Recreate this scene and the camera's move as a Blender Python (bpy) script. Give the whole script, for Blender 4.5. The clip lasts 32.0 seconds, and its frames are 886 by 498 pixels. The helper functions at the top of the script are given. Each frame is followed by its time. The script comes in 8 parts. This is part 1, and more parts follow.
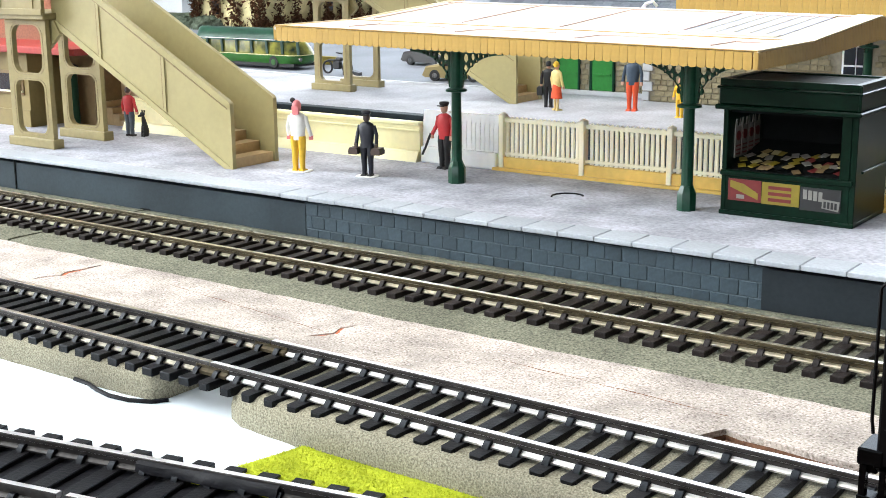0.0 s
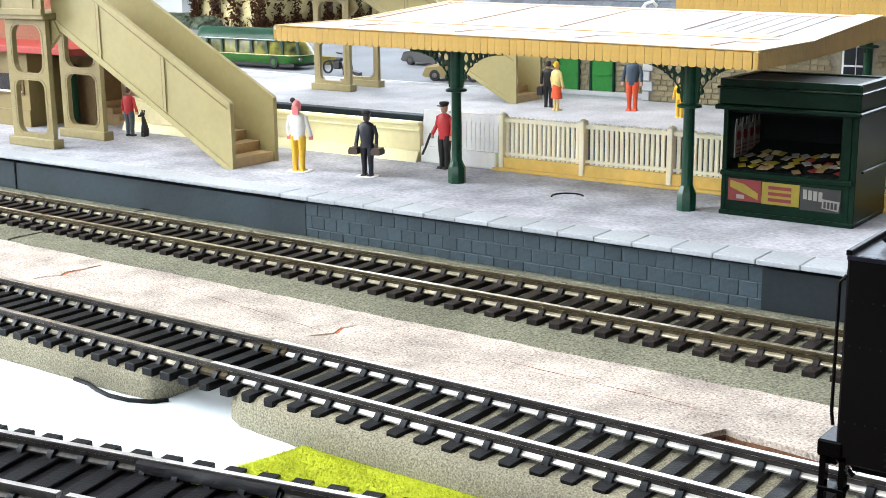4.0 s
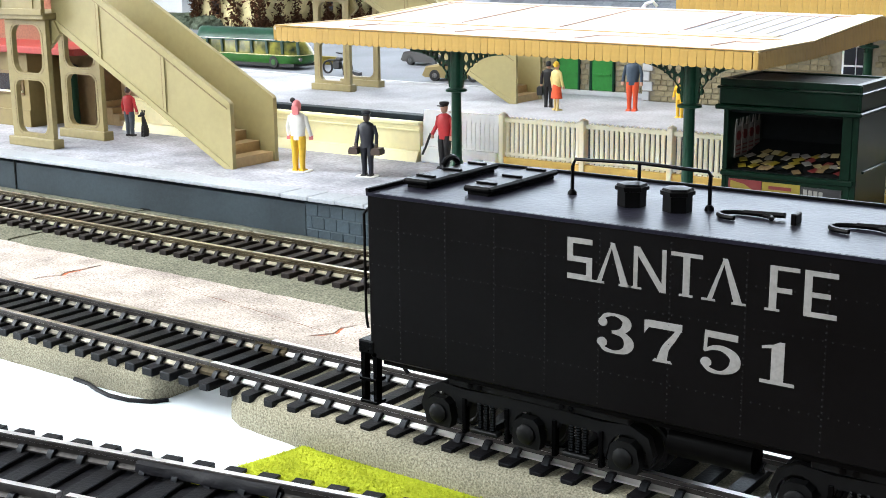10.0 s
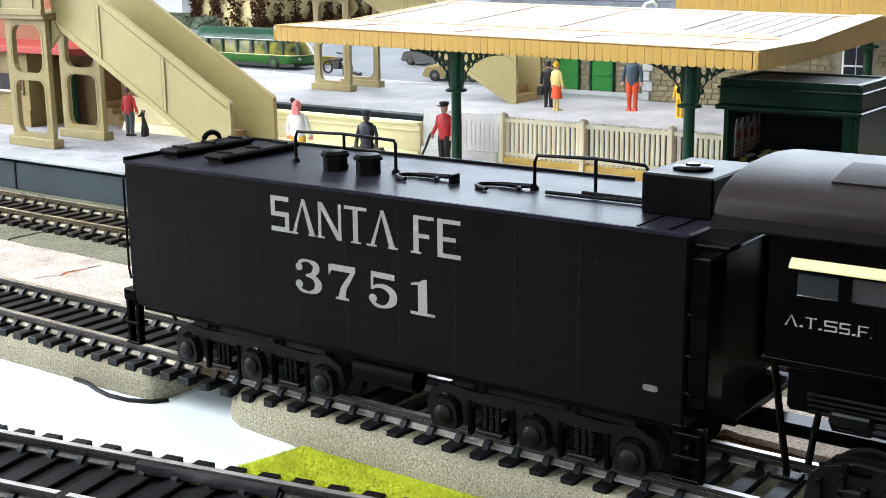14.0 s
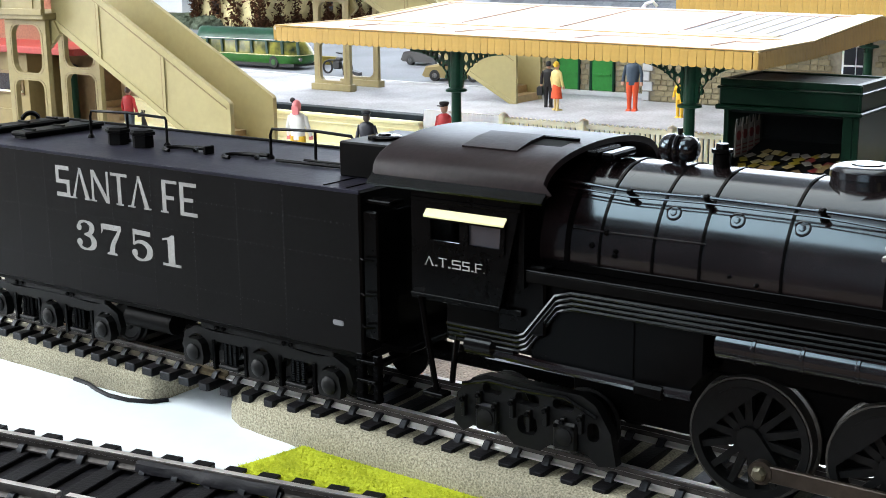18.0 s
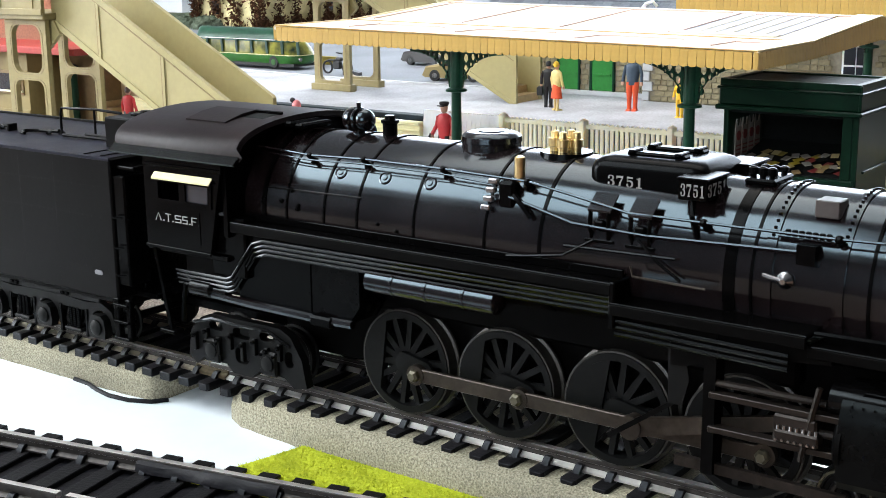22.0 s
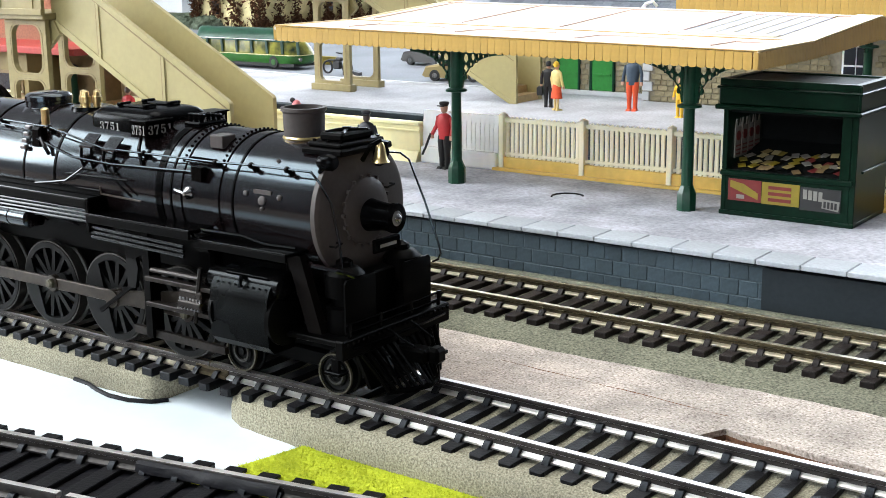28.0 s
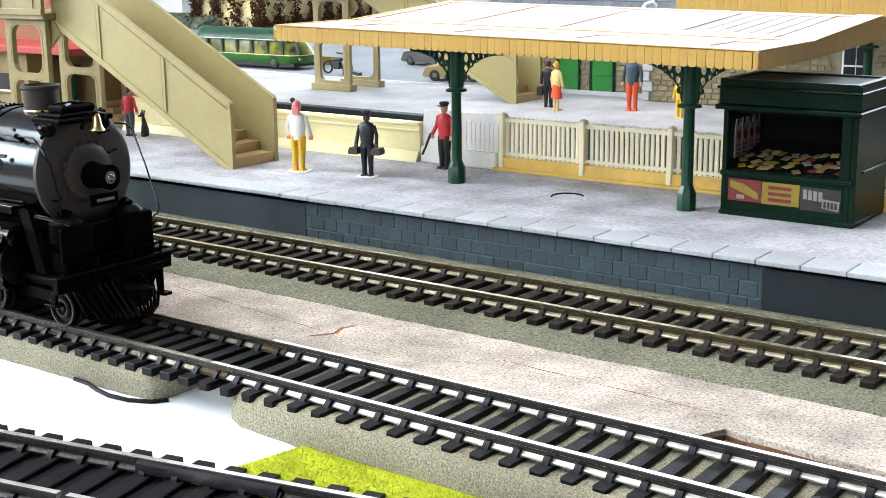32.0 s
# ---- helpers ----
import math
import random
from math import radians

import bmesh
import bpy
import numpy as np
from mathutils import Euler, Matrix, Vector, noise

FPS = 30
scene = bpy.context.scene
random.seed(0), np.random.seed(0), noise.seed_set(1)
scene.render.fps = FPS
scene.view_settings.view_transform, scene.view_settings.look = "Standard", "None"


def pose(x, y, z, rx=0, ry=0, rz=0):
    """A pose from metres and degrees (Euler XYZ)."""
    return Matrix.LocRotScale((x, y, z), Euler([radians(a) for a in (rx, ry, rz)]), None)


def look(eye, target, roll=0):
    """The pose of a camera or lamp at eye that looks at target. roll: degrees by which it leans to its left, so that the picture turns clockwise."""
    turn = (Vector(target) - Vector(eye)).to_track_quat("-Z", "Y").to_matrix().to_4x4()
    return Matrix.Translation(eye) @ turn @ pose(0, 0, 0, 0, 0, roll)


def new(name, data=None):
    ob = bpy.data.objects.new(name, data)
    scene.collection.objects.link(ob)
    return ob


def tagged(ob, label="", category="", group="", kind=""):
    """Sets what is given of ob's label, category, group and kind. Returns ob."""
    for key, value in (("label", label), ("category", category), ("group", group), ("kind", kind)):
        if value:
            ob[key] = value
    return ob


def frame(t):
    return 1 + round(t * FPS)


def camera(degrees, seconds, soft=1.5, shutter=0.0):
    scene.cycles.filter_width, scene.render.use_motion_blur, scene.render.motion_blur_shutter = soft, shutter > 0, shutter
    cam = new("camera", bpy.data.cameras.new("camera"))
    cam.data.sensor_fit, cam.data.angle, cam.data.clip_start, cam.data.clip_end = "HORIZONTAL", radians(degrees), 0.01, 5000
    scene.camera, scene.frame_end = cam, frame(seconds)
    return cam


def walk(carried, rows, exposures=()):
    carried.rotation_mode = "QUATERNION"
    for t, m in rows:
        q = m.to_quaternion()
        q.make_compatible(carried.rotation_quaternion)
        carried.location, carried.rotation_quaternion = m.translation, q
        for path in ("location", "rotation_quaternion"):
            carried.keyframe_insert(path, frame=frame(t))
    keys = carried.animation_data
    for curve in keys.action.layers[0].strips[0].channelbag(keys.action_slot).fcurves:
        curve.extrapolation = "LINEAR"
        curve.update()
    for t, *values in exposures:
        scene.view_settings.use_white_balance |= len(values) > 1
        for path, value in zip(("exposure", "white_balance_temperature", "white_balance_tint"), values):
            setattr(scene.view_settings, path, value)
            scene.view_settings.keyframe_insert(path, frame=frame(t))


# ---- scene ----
MM = 0.001
DURATION = 32.0

# ---- camera: it stands still on a tripod before the layout ----
cam = camera(38.3227, DURATION, soft=0.9)
YAW, PITCH = radians(36.1187), radians(13.2775)
EYE = Vector((145.976, -174.175, 87.812)) * MM
AHEAD = Vector((-math.sin(YAW) * math.cos(PITCH), math.cos(YAW) * math.cos(PITCH), -math.sin(PITCH)))
CAM_POSE = look(EYE, EYE + AHEAD, -0.601)
walk(cam, [(0.0, CAM_POSE), (DURATION, CAM_POSE)], [(0.0, 0.0), (DURATION, 0.0)])

# ---- light: a warm ceiling light, a cooler one over the front of the layout, and windows in three walls ----
world = bpy.data.worlds.new("world")
scene.world = world
world.use_nodes = True
sky = world.node_tree.nodes.new("ShaderNodeTexSky")
sky.sky_type = "NISHITA"
sky.sun_disc = False
sky.sun_elevation, sky.sun_rotation = radians(40), radians(20)
world.node_tree.links.new(sky.outputs[0], world.node_tree.nodes["Background"].inputs[0])
world.node_tree.nodes["Background"].inputs[1].default_value = 0.1


def area_lamp(name, at, target, sx, sy, power, colour):
    data = bpy.data.lights.new(name, "AREA")
    data.shape, data.size, data.size_y, data.energy, data.color = "RECTANGLE", sx, sy, power, colour
    ob = new(name, data)
    ob.matrix_world = look(at, target)
    return ob


area_lamp("ceiling_lamp", (-0.35, 0.50, 1.45), (-0.35, 0.50, 0), 1.3, 0.9, 7, (1.0, 0.92, 0.82))
area_lamp("window_lamp", (-0.60, 2.26, 0.70), (-0.60, 0.0, 0.70), 2.6, 1.1, 50, (0.80, 0.89, 1.0))
area_lamp("front_ceiling_lamp", (-1.20, -0.85, 1.45), (-1.20, -0.85, 0), 1.7, 1.2, 51, (0.87, 0.955, 1.0))
area_lamp("side_window_lamp", (-2.57, -1.20, 0.85), (0.0, -1.20, 0.85), 1.4, 1.0, 100, (0.97, 0.99, 1.0))

area_lamp("south_window_lamp", (0.30, -2.17, 0.70), (0.30, 0.0, 0.70), 1.3, 1.0, 12, (1.0, 0.985, 0.95))


# ---- materials ----
def rgb(c):
    return (c[0], c[1], c[2], 1)


def mat(name, col, rough=0.5, metal=0.0, var=0.12, size=2.0, bump=0.0, col2=None, big=25.0, bigvar=0.12, piece=0.0, spec=0.5, specks=None, coat=0.0, soft=0.0, tint=None):
    """A surface with grain of `size` mm and stains of `big` mm; col2 is a second tone, specks a sharp chip colour."""
    m = bpy.data.materials.new(name)
    m.use_nodes = True
    n, l = m.node_tree.nodes, m.node_tree.links
    b = n["Principled BSDF"]
    b.inputs["Roughness"].default_value, b.inputs["Metallic"].default_value = rough, metal
    b.inputs["Specular IOR Level"].default_value = spec
    b.inputs["Coat Weight"].default_value = coat
    # tint puts the cool colour of the room's light into the sheen
    if tint:
        b.inputs["Specular Tint"].default_value = rgb(tint)
    if soft:
        b.inputs["Subsurface Weight"].default_value, b.inputs["Subsurface Scale"].default_value = soft, 1.5 * MM
        b.inputs["Subsurface Radius"].default_value = (1.0, 0.8, 0.5)
    tc = n.new("ShaderNodeTexCoord")
    fine = n.new("ShaderNodeTexNoise")
    fine.inputs["Scale"].default_value, fine.inputs["Detail"].default_value = 1000 / size, 4
    wide = n.new("ShaderNodeTexNoise")
    wide.inputs["Scale"].default_value, wide.inputs["Detail"].default_value = 1000 / big, 5
    l.new(tc.outputs["Object"], fine.inputs["Vector"])
    l.new(tc.outputs["Object"], wide.inputs["Vector"])
    ramp = n.new("ShaderNodeMapRange")
    ramp.inputs["From Min"].default_value, ramp.inputs["From Max"].default_value = 0.3, 0.7
    l.new(fine.outputs[0], ramp.inputs["Value"])
    mix = n.new("ShaderNodeMix")
    mix.data_type = "RGBA"
    a = col2 if col2 else [c * (1 - var) for c in col]
    d = col if col2 else [min(1, c * (1 + var)) for c in col]
    mix.inputs["A"].default_value, mix.inputs["B"].default_value = rgb(a), rgb(d)
    l.new(ramp.outputs[0], mix.inputs["Factor"])
    out = mix.outputs["Result"]
    if specks:
        vor = n.new("ShaderNodeTexVoronoi")
        vor.inputs["Scale"].default_value = 1000 / (size * 1.3)
        l.new(tc.outputs["Object"], vor.inputs["Vector"])
        sep = n.new("ShaderNodeSeparateColor")
        l.new(vor.outputs["Color"], sep.inputs[0])
        cut = n.new("ShaderNodeMapRange")
        cut.inputs["From Min"].default_value, cut.inputs["From Max"].default_value = 0.62, 0.9
        l.new(sep.outputs[0], cut.inputs["Value"])
        mx = n.new("ShaderNodeMix")
        mx.data_type = "RGBA"
        mx.inputs["B"].default_value = rgb(specks)
        l.new(cut.outputs[0], mx.inputs["Factor"])
        l.new(out, mx.inputs["A"])
        out = mx.outputs["Result"]
    hsv = n.new("ShaderNodeHueSaturation")
    l.new(out, hsv.inputs["Color"])
    val = n.new("ShaderNodeMapRange")
    val.inputs["From Min"].default_value, val.inputs["From Max"].default_value = 0.3, 0.7
    val.inputs["To Min"].default_value, val.inputs["To Max"].default_value = 1 - bigvar, 1 + bigvar
    l.new(wide.outputs[0], val.inputs["Value"])
    if piece:
        info = n.new("ShaderNodeObjectInfo")
        pm = n.new("ShaderNodeMapRange")
        pm.inputs["To Min"].default_value, pm.inputs["To Max"].default_value = 1 - piece, 1 + piece
        l.new(info.outputs["Random"], pm.inputs["Value"])
        mul = n.new("ShaderNodeMath")
        mul.operation = "MULTIPLY"
        l.new(val.outputs[0], mul.inputs[0])
        l.new(pm.outputs[0], mul.inputs[1])
        l.new(mul.outputs[0], hsv.inputs["Value"])
    else:
        l.new(val.outputs[0], hsv.inputs["Value"])
    l.new(hsv.outputs[0], b.inputs["Base Color"])
    rr = n.new("ShaderNodeMapRange")
    rr.inputs["To Min"].default_value, rr.inputs["To Max"].default_value = max(0.02, rough - 0.08), min(1, rough + 0.08)
    l.new(wide.outputs[0], rr.inputs["Value"])
    l.new(rr.outputs[0], b.inputs["Roughness"])
    if bump:
        bp = n.new("ShaderNodeBump")
        bp.inputs["Strength"].default_value, bp.inputs["Distance"].default_value = min(1, bump), size * 0.4 * MM
        l.new(fine.outputs[0], bp.inputs["Height"])
        l.new(bp.outputs[0], b.inputs["Normal"])
    return m


def glow(name, col, strength):
    m = bpy.data.materials.new(name)
    m.use_nodes = True
    b = m.node_tree.nodes["Principled BSDF"]
    b.inputs["Base Color"].default_value = rgb(col)
    b.inputs["Emission Color"].default_value, b.inputs["Emission Strength"].default_value = rgb(col), strength
    return m


BOARD = mat("painted_board", (0.16, 0.085, 0.05), 0.8, var=0.25, size=3, bump=0.3, big=60, bigvar=0.2)
PAPER = mat("white_paper", (0.6596, 0.7177, 0.755), 0.55, var=0.02, size=5, bump=0.05, big=60, bigvar=0.02)
FOAM = mat("grey_foam", (0.35, 0.325, 0.24), 0.95, col2=(0.115, 0.105, 0.074), size=0.34, bump=1.0, big=22, bigvar=0.18, spec=0.12)
FOAM_FAR = mat("grey_green_foam", (0.26, 0.258, 0.19), 0.95, col2=(0.062, 0.063, 0.046), size=0.5, bump=1.0, big=22, bigvar=0.2, spec=0.12)
CHIP = mat("pale_chip_sheet", (0.6882, 0.6104, 0.5565), 0.95, col2=(0.19, 0.155, 0.125), size=0.5, bump=1.0, big=11, bigvar=0.32, spec=0.12, specks=(0.46, 0.405, 0.355))
CHIP_EDGE = mat("brown_sheet_core", (0.17, 0.085, 0.05), 0.9, var=0.3, size=0.8, bump=0.8, spec=0.2)
CRACK = mat("terracotta_crack", (0.50, 0.15, 0.07), 0.9, var=0.3, size=0.8, bump=0.8, spec=0.2)
GRASS = mat("yellow_green_grass_mat", (0.52, 0.56, 0.04), 0.9, col2=(0.36, 0.42, 0.025), size=0.6, bump=0.8, big=4, bigvar=0.15, spec=0.15)
RAIL = mat("nickel_silver_rail", (0.92, 0.90, 0.88), 0.38, 1.0, var=0.06, size=1.5, big=14, bigvar=0.10)
# side tone holds the dark foreground that rail flanks reflect
RAIL_SIDE = mat("dim_reflection_rail_side", (0.05, 0.045, 0.042), 0.4, 0.6, var=0.25, size=1.2, big=14, bigvar=0.25)
RAIL_OLD = mat("tarnished_brass_rail", (0.80, 0.745, 0.60), 0.30, 1.0, var=0.15, size=1.5, big=10, bigvar=0.2)
RAIL_DULL = mat("dull_worn_rail", (0.62, 0.575, 0.48), 0.30, 1.0, var=0.2, size=1.5, big=10, bigvar=0.25)
# brown side tone, darkened the same way; also colours the joiners
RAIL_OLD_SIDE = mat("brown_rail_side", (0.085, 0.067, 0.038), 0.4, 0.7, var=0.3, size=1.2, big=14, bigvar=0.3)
SLEEPER = mat("black_plastic_sleeper", (0.0040, 0.0035, 0.0042), 0.44, var=0.3, size=0.6, bump=0.3, piece=0.25, spec=0.2, tint=(0.8, 0.9, 1.0))
SLEEPER_OLD = mat("brown_plastic_sleeper", (0.016, 0.0122, 0.0115), 0.5, var=0.3, size=0.6, bump=0.3, piece=0.25, spec=0.14)
TAPE = mat("black_tape", (0.006, 0.006, 0.008), 0.5, var=0.2, size=2, bump=0.3, spec=0.12)
PLAT = mat("grey_platform_surface", (0.4743, 0.479, 0.53), 0.7, col2=(0.30, 0.30, 0.325), size=1.0, bump=0.4, big=14, bigvar=0.3, spec=0.15)
PLAT_FAR = mat("grey_far_platform_surface", (0.48, 0.49, 0.525), 0.75, col2=(0.34, 0.34, 0.36), size=1.1, bump=0.4, big=22, bigvar=0.22, spec=0.12)
PLAT_WALL = mat("slate_grey_platform_wall", (0.0342, 0.04838, 0.05734), 0.6, var=0.1, size=1.2, bump=0.2, big=22, bigvar=0.25, spec=0.2)
# darker copy of the wall colour, for the coping's shadow and the dim right end
PLAT_WALL_DARK = mat("darkened_platform_wall", (0.015, 0.020, 0.024), 0.6, var=0.12, size=1.2, bump=0.2, big=18, bigvar=0.2, spec=0.2)
BLOCK = mat("slate_blue_block", (0.04, 0.06019, 0.07488), 0.55, var=0.14, size=0.8, bump=0.3, big=18, bigvar=0.15, piece=0.14, spec=0.3)
BLOCK_JOINT = mat("pale_block_joint", (0.063, 0.08464, 0.09984), 0.7, var=0.2, size=1.0, bump=0.2, spec=0.3)
COPING = mat("pale_coping", (0.335, 0.36, 0.39), 0.6, var=0.1, size=1, bump=0.2, piece=0.12)
CREAM = mat("cream_plastic", (0.3679, 0.3131, 0.1455), 0.42, var=0.04, size=2, bump=0.03, big=30, bigvar=0.08, soft=0.1)
CREAM_OLD = mat("drab_cream_plastic", (0.2652, 0.2137, 0.08989), 0.45, var=0.08, size=2, bump=0.08, big=24, bigvar=0.15)
RIM_LINE = mat("brown_moulding_line", (0.25, 0.19, 0.09), 0.6, var=0.2, size=1.5)
CREAM_WALL = mat("pale_yellow_plastic", (0.82, 0.74, 0.42), 0.45, var=0.04, size=2, bump=0.08, big=30, bigvar=0.06, soft=0.4)
AMBER_BASE = mat("amber_yellow_plastic", (0.72, 0.4794, 0.121), 0.45, var=0.06, size=2, big=12, bigvar=0.12, soft=0.2)
IVORY = mat("ivory_plastic", (0.90, 0.82, 0.60), 0.42, var=0.03, size=2, big=30, bigvar=0.05, soft=0.5)
WHITE_PLASTIC = mat("white_plastic", (0.92, 0.91, 0.86), 0.4, var=0.03, size=2, bigvar=0.04, soft=0.4)
STEP = mat("tan_step", (0.46, 0.33, 0.17), 0.5, var=0.1, size=2, bigvar=0.1)
CANOPY = mat("amber_valance", (0.4524, 0.2808, 0.0663), 0.42, var=0.06, size=1.5, bump=0.1, bigvar=0.08, piece=0.05)
CANOPY_ROOF = mat("pale_canopy_roof", (0.62, 0.56, 0.46), 0.6, var=0.04, size=2, bigvar=0.06, spec=0.2)
CANOPY_EDGE = mat("pale_amber_border", (0.78, 0.60, 0.33), 0.45, var=0.05, size=2, bigvar=0.06, spec=0.2)
# rosy tone of the shadow lines in the roof's sunk panels
CANOPY_SHADOW = mat("rosy_recess_shadow", (0.60, 0.40, 0.31), 0.5, var=0.06, size=2)
SKYLIGHT = mat("frosted_skylight", (0.36, 0.36, 0.41), 0.5, var=0.25, size=3, bigvar=0.25, spec=0.12)
GREEN = mat("dark_green_plastic", (0.0055, 0.041, 0.0215), 0.3, var=0.15, size=1.5, big=15, bigvar=0.2, spec=0.3)
KIOSK = mat("dark_green_kiosk_plastic", (0.0016, 0.0116, 0.00576), 0.32, var=0.2, size=1.5, big=12, bigvar=0.3, spec=0.14)
GREEN_DOOR = mat("bright_green_door", (0.02, 0.20, 0.03), 0.5, var=0.1, size=2)
ROOF_GREY = mat("dusty_grey_roof", (0.040, 0.045, 0.046), 0.6, var=0.25, size=1.5, bump=0.3, big=9, bigvar=0.3, spec=0.15)
# flat black; also holds the shade inside the kiosk and the roof hatch
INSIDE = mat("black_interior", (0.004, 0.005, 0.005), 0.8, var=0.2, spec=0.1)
RED = mat("red_print", (0.1275, 0.009, 0.00825), 0.5, var=0.1)
YELLOW = mat("yellow_print", (0.1944, 0.1476, 0.0072), 0.5, var=0.1)
BLACK_PRINT = mat("black_print", (0.012, 0.012, 0.012), 0.5, var=0.1)
WHITE_PRINT = mat("white_print", (0.1875, 0.18, 0.1613), 0.5, var=0.1)
LOCO = mat("black_paint", (0.00133, 0.00126, 0.00133), 0.19, var=0.2, size=1.5, big=20, bigvar=0.25, spec=0.035, tint=(0.85, 0.95, 1.0))
# brown base and blue tint hold the warm and cool light it reflects
BOILER = mat("satin_black_boiler_paint", (0.005832, 0.003791, 0.004038), 0.15, var=0.25, size=1.2, big=14, bigvar=0.3, spec=0.5, tint=(0.64, 0.86, 1.0))
PIPE = mat("black_pipe_paint", (0.0022, 0.0021, 0.0022), 0.16, var=0.2, size=1.5, spec=0.13, tint=(0.85, 0.95, 1.0))
WORN = mat("bronzed_tyre_face", (0.075, 0.068, 0.045), 0.45, 0.5, var=0.25, size=1, big=5, bigvar=0.25)
LOCO_ROOF = mat("brown_black_roof_paint", (0.0099, 0.006739, 0.007225), 0.42, var=0.25, size=1.0, bump=0.06, big=14, bigvar=0.3, spec=0.07)
TENDER = mat("dull_black_tender_paint", (0.002281, 0.002125, 0.002229), 0.4, var=0.15, size=1.2, bump=0.04, big=20, bigvar=0.3, spec=0.055)
# blue in the base and tint stands for the window's sheen on the deck
TENDER_TOP = mat("sheen_blue_tender_deck", (0.010, 0.0095, 0.015), 0.40, var=0.3, size=0.9, bump=0.15, big=10, bigvar=0.3, spec=0.085, tint=(0.62, 0.73, 1.0))
RIVET = mat("black_rivet", (0.0052, 0.0050, 0.0053), 0.35, var=0.3, size=1.2, spec=0.07)
GRAPHITE = mat("graphite_smokebox", (0.0493, 0.04165, 0.0391), 0.5, 0.0, var=0.08, size=0.8, bump=0.1, big=9, bigvar=0.12, spec=0.25)
WHEEL = mat("grey_black_wheel", (0.003276, 0.00351, 0.003627), 0.46, 0.0, var=0.25, size=1, big=8, bigvar=0.25, spec=0.1)
TYRE = mat("dull_steel_tyre", (0.04, 0.0384, 0.0352), 0.4, 0.5, var=0.2, size=1, spec=0.25)
ROD = mat("dull_steel_rod", (0.03421, 0.02748, 0.02177), 0.36, 0.6, var=0.2, size=1, big=8, bigvar=0.3, spec=0.3)
ROD_DARK = mat("oily_steel_bar", (0.0169, 0.01365, 0.0117), 0.36, 0.5, var=0.3, size=1, big=8, bigvar=0.3, spec=0.25)
BRIGHT = mat("bright_metal", (0.26, 0.26, 0.27), 0.28, 1.0, var=0.1, size=1)
BRASS = mat("pale_brass", (0.66, 0.50, 0.24), 0.28, 1.0, var=0.1, size=1)
LETTER = mat("silver_white_lettering", (0.224, 0.22, 0.2096), 0.5, var=0.12, size=0.6)
UNDER = mat("oily_black_underframe", (0.001365, 0.0013, 0.0013), 0.42, var=0.3, size=1.2, big=12, bigvar=0.3, spec=0.03)
CYLINDER = mat("dusty_black_cylinder_paint", (0.00196, 0.002058, 0.002156), 0.27, var=0.2, size=1.0, big=10, bigvar=0.25, spec=0.075, tint=(0.8, 0.95, 1.0))
BRACE = mat("brown_black_brace", (0.0056, 0.00455, 0.0042), 0.5, var=0.2, size=1.2, big=10, bigvar=0.2, spec=0.06)
LENS = mat("lamp_lens", (0.10, 0.10, 0.10), 0.10, var=0.1, size=1)
AWNING = mat("pale_yellow_awning", (0.60, 0.55, 0.28), 0.5, var=0.05, size=1)
WINDOW_DARK = mat("dark_window_glass", (0.02, 0.022, 0.028), 0.08, var=0.1, size=4)
STONE = mat("buff_stone_wall", (0.2465, 0.2082, 0.1232), 0.8, var=0.18, size=1.5, bump=0.4, big=20, bigvar=0.12, piece=0.2)
MORTAR = mat("grey_mortar", (0.25, 0.22, 0.16), 0.85, var=0.15, size=1.5, bump=0.3)
SLATE = mat("blue_grey_slate", (0.10, 0.115, 0.14), 0.6, var=0.2, size=2, bump=0.25, piece=0.2)
ROAD = mat("grey_road", (0.18, 0.192, 0.215), 0.8, var=0.12, size=1.2, bump=0.25, big=60, bigvar=0.2, spec=0.3)
KERB = mat("white_kerb", (0.50, 0.51, 0.53), 0.7, var=0.06, size=2, bigvar=0.06)
BRICK_ORANGE = mat("orange_brick", (0.27, 0.10, 0.05), 0.8, var=0.2, size=1, bump=0.3)
RED_ROOF = mat("red_roof", (0.36, 0.035, 0.028), 0.5, var=0.08, size=2)
HUT = mat("drab_cream_hut", (0.2175, 0.162, 0.0561), 0.6, var=0.06, size=2, bigvar=0.12)
HUT_BROWN = mat("drab_brown_wall", (0.1972, 0.13, 0.056), 0.7, var=0.1, size=2)
BUS_GREEN = mat("bus_green_enamel", (0.012, 0.10, 0.004), 0.3, var=0.06, size=3, coat=0.2)
BUS_DARK = mat("bus_dark_green", (0.008, 0.035, 0.022), 0.3, var=0.06, size=3, coat=0.3)
BUS_ROOF = mat("glossy_bus_roof", (0.012, 0.05, 0.028), 0.35, var=0.2, size=2, bigvar=0.2, spec=0.25)
BUS_GLASS = mat("bus_window", (0.275, 0.2625, 0.045), 0.15, col2=(0.015, 0.025, 0.018), size=9, big=30, spec=0.12)
RUBBER = mat("black_rubber", (0.012, 0.012, 0.012), 0.7)
HEDGE = mat("grey_green_hedge", (0.085, 0.105, 0.075), 0.9, var=0.45, size=4, bump=0.8, spec=0.1)
IVY = mat("brown_climber", (0.075, 0.0336, 0.016), 0.9, var=0.5, size=3, bump=0.6, spec=0.1)
RENDER_WALL = mat("yellow_render_wall", (0.62, 0.53, 0.28), 0.8, var=0.12, size=4, bump=0.2, big=50, bigvar=0.15)
FIELD = mat("scatter_green", (0.060, 0.075, 0.040), 0.95, var=0.3, size=3, bump=0.5, big=40, bigvar=0.25, spec=0.1)
ROOM = mat("room_wall_paint", (0.03, 0.03, 0.0315), 0.9, var=0.05, size=40, big=400, bigvar=0.08)
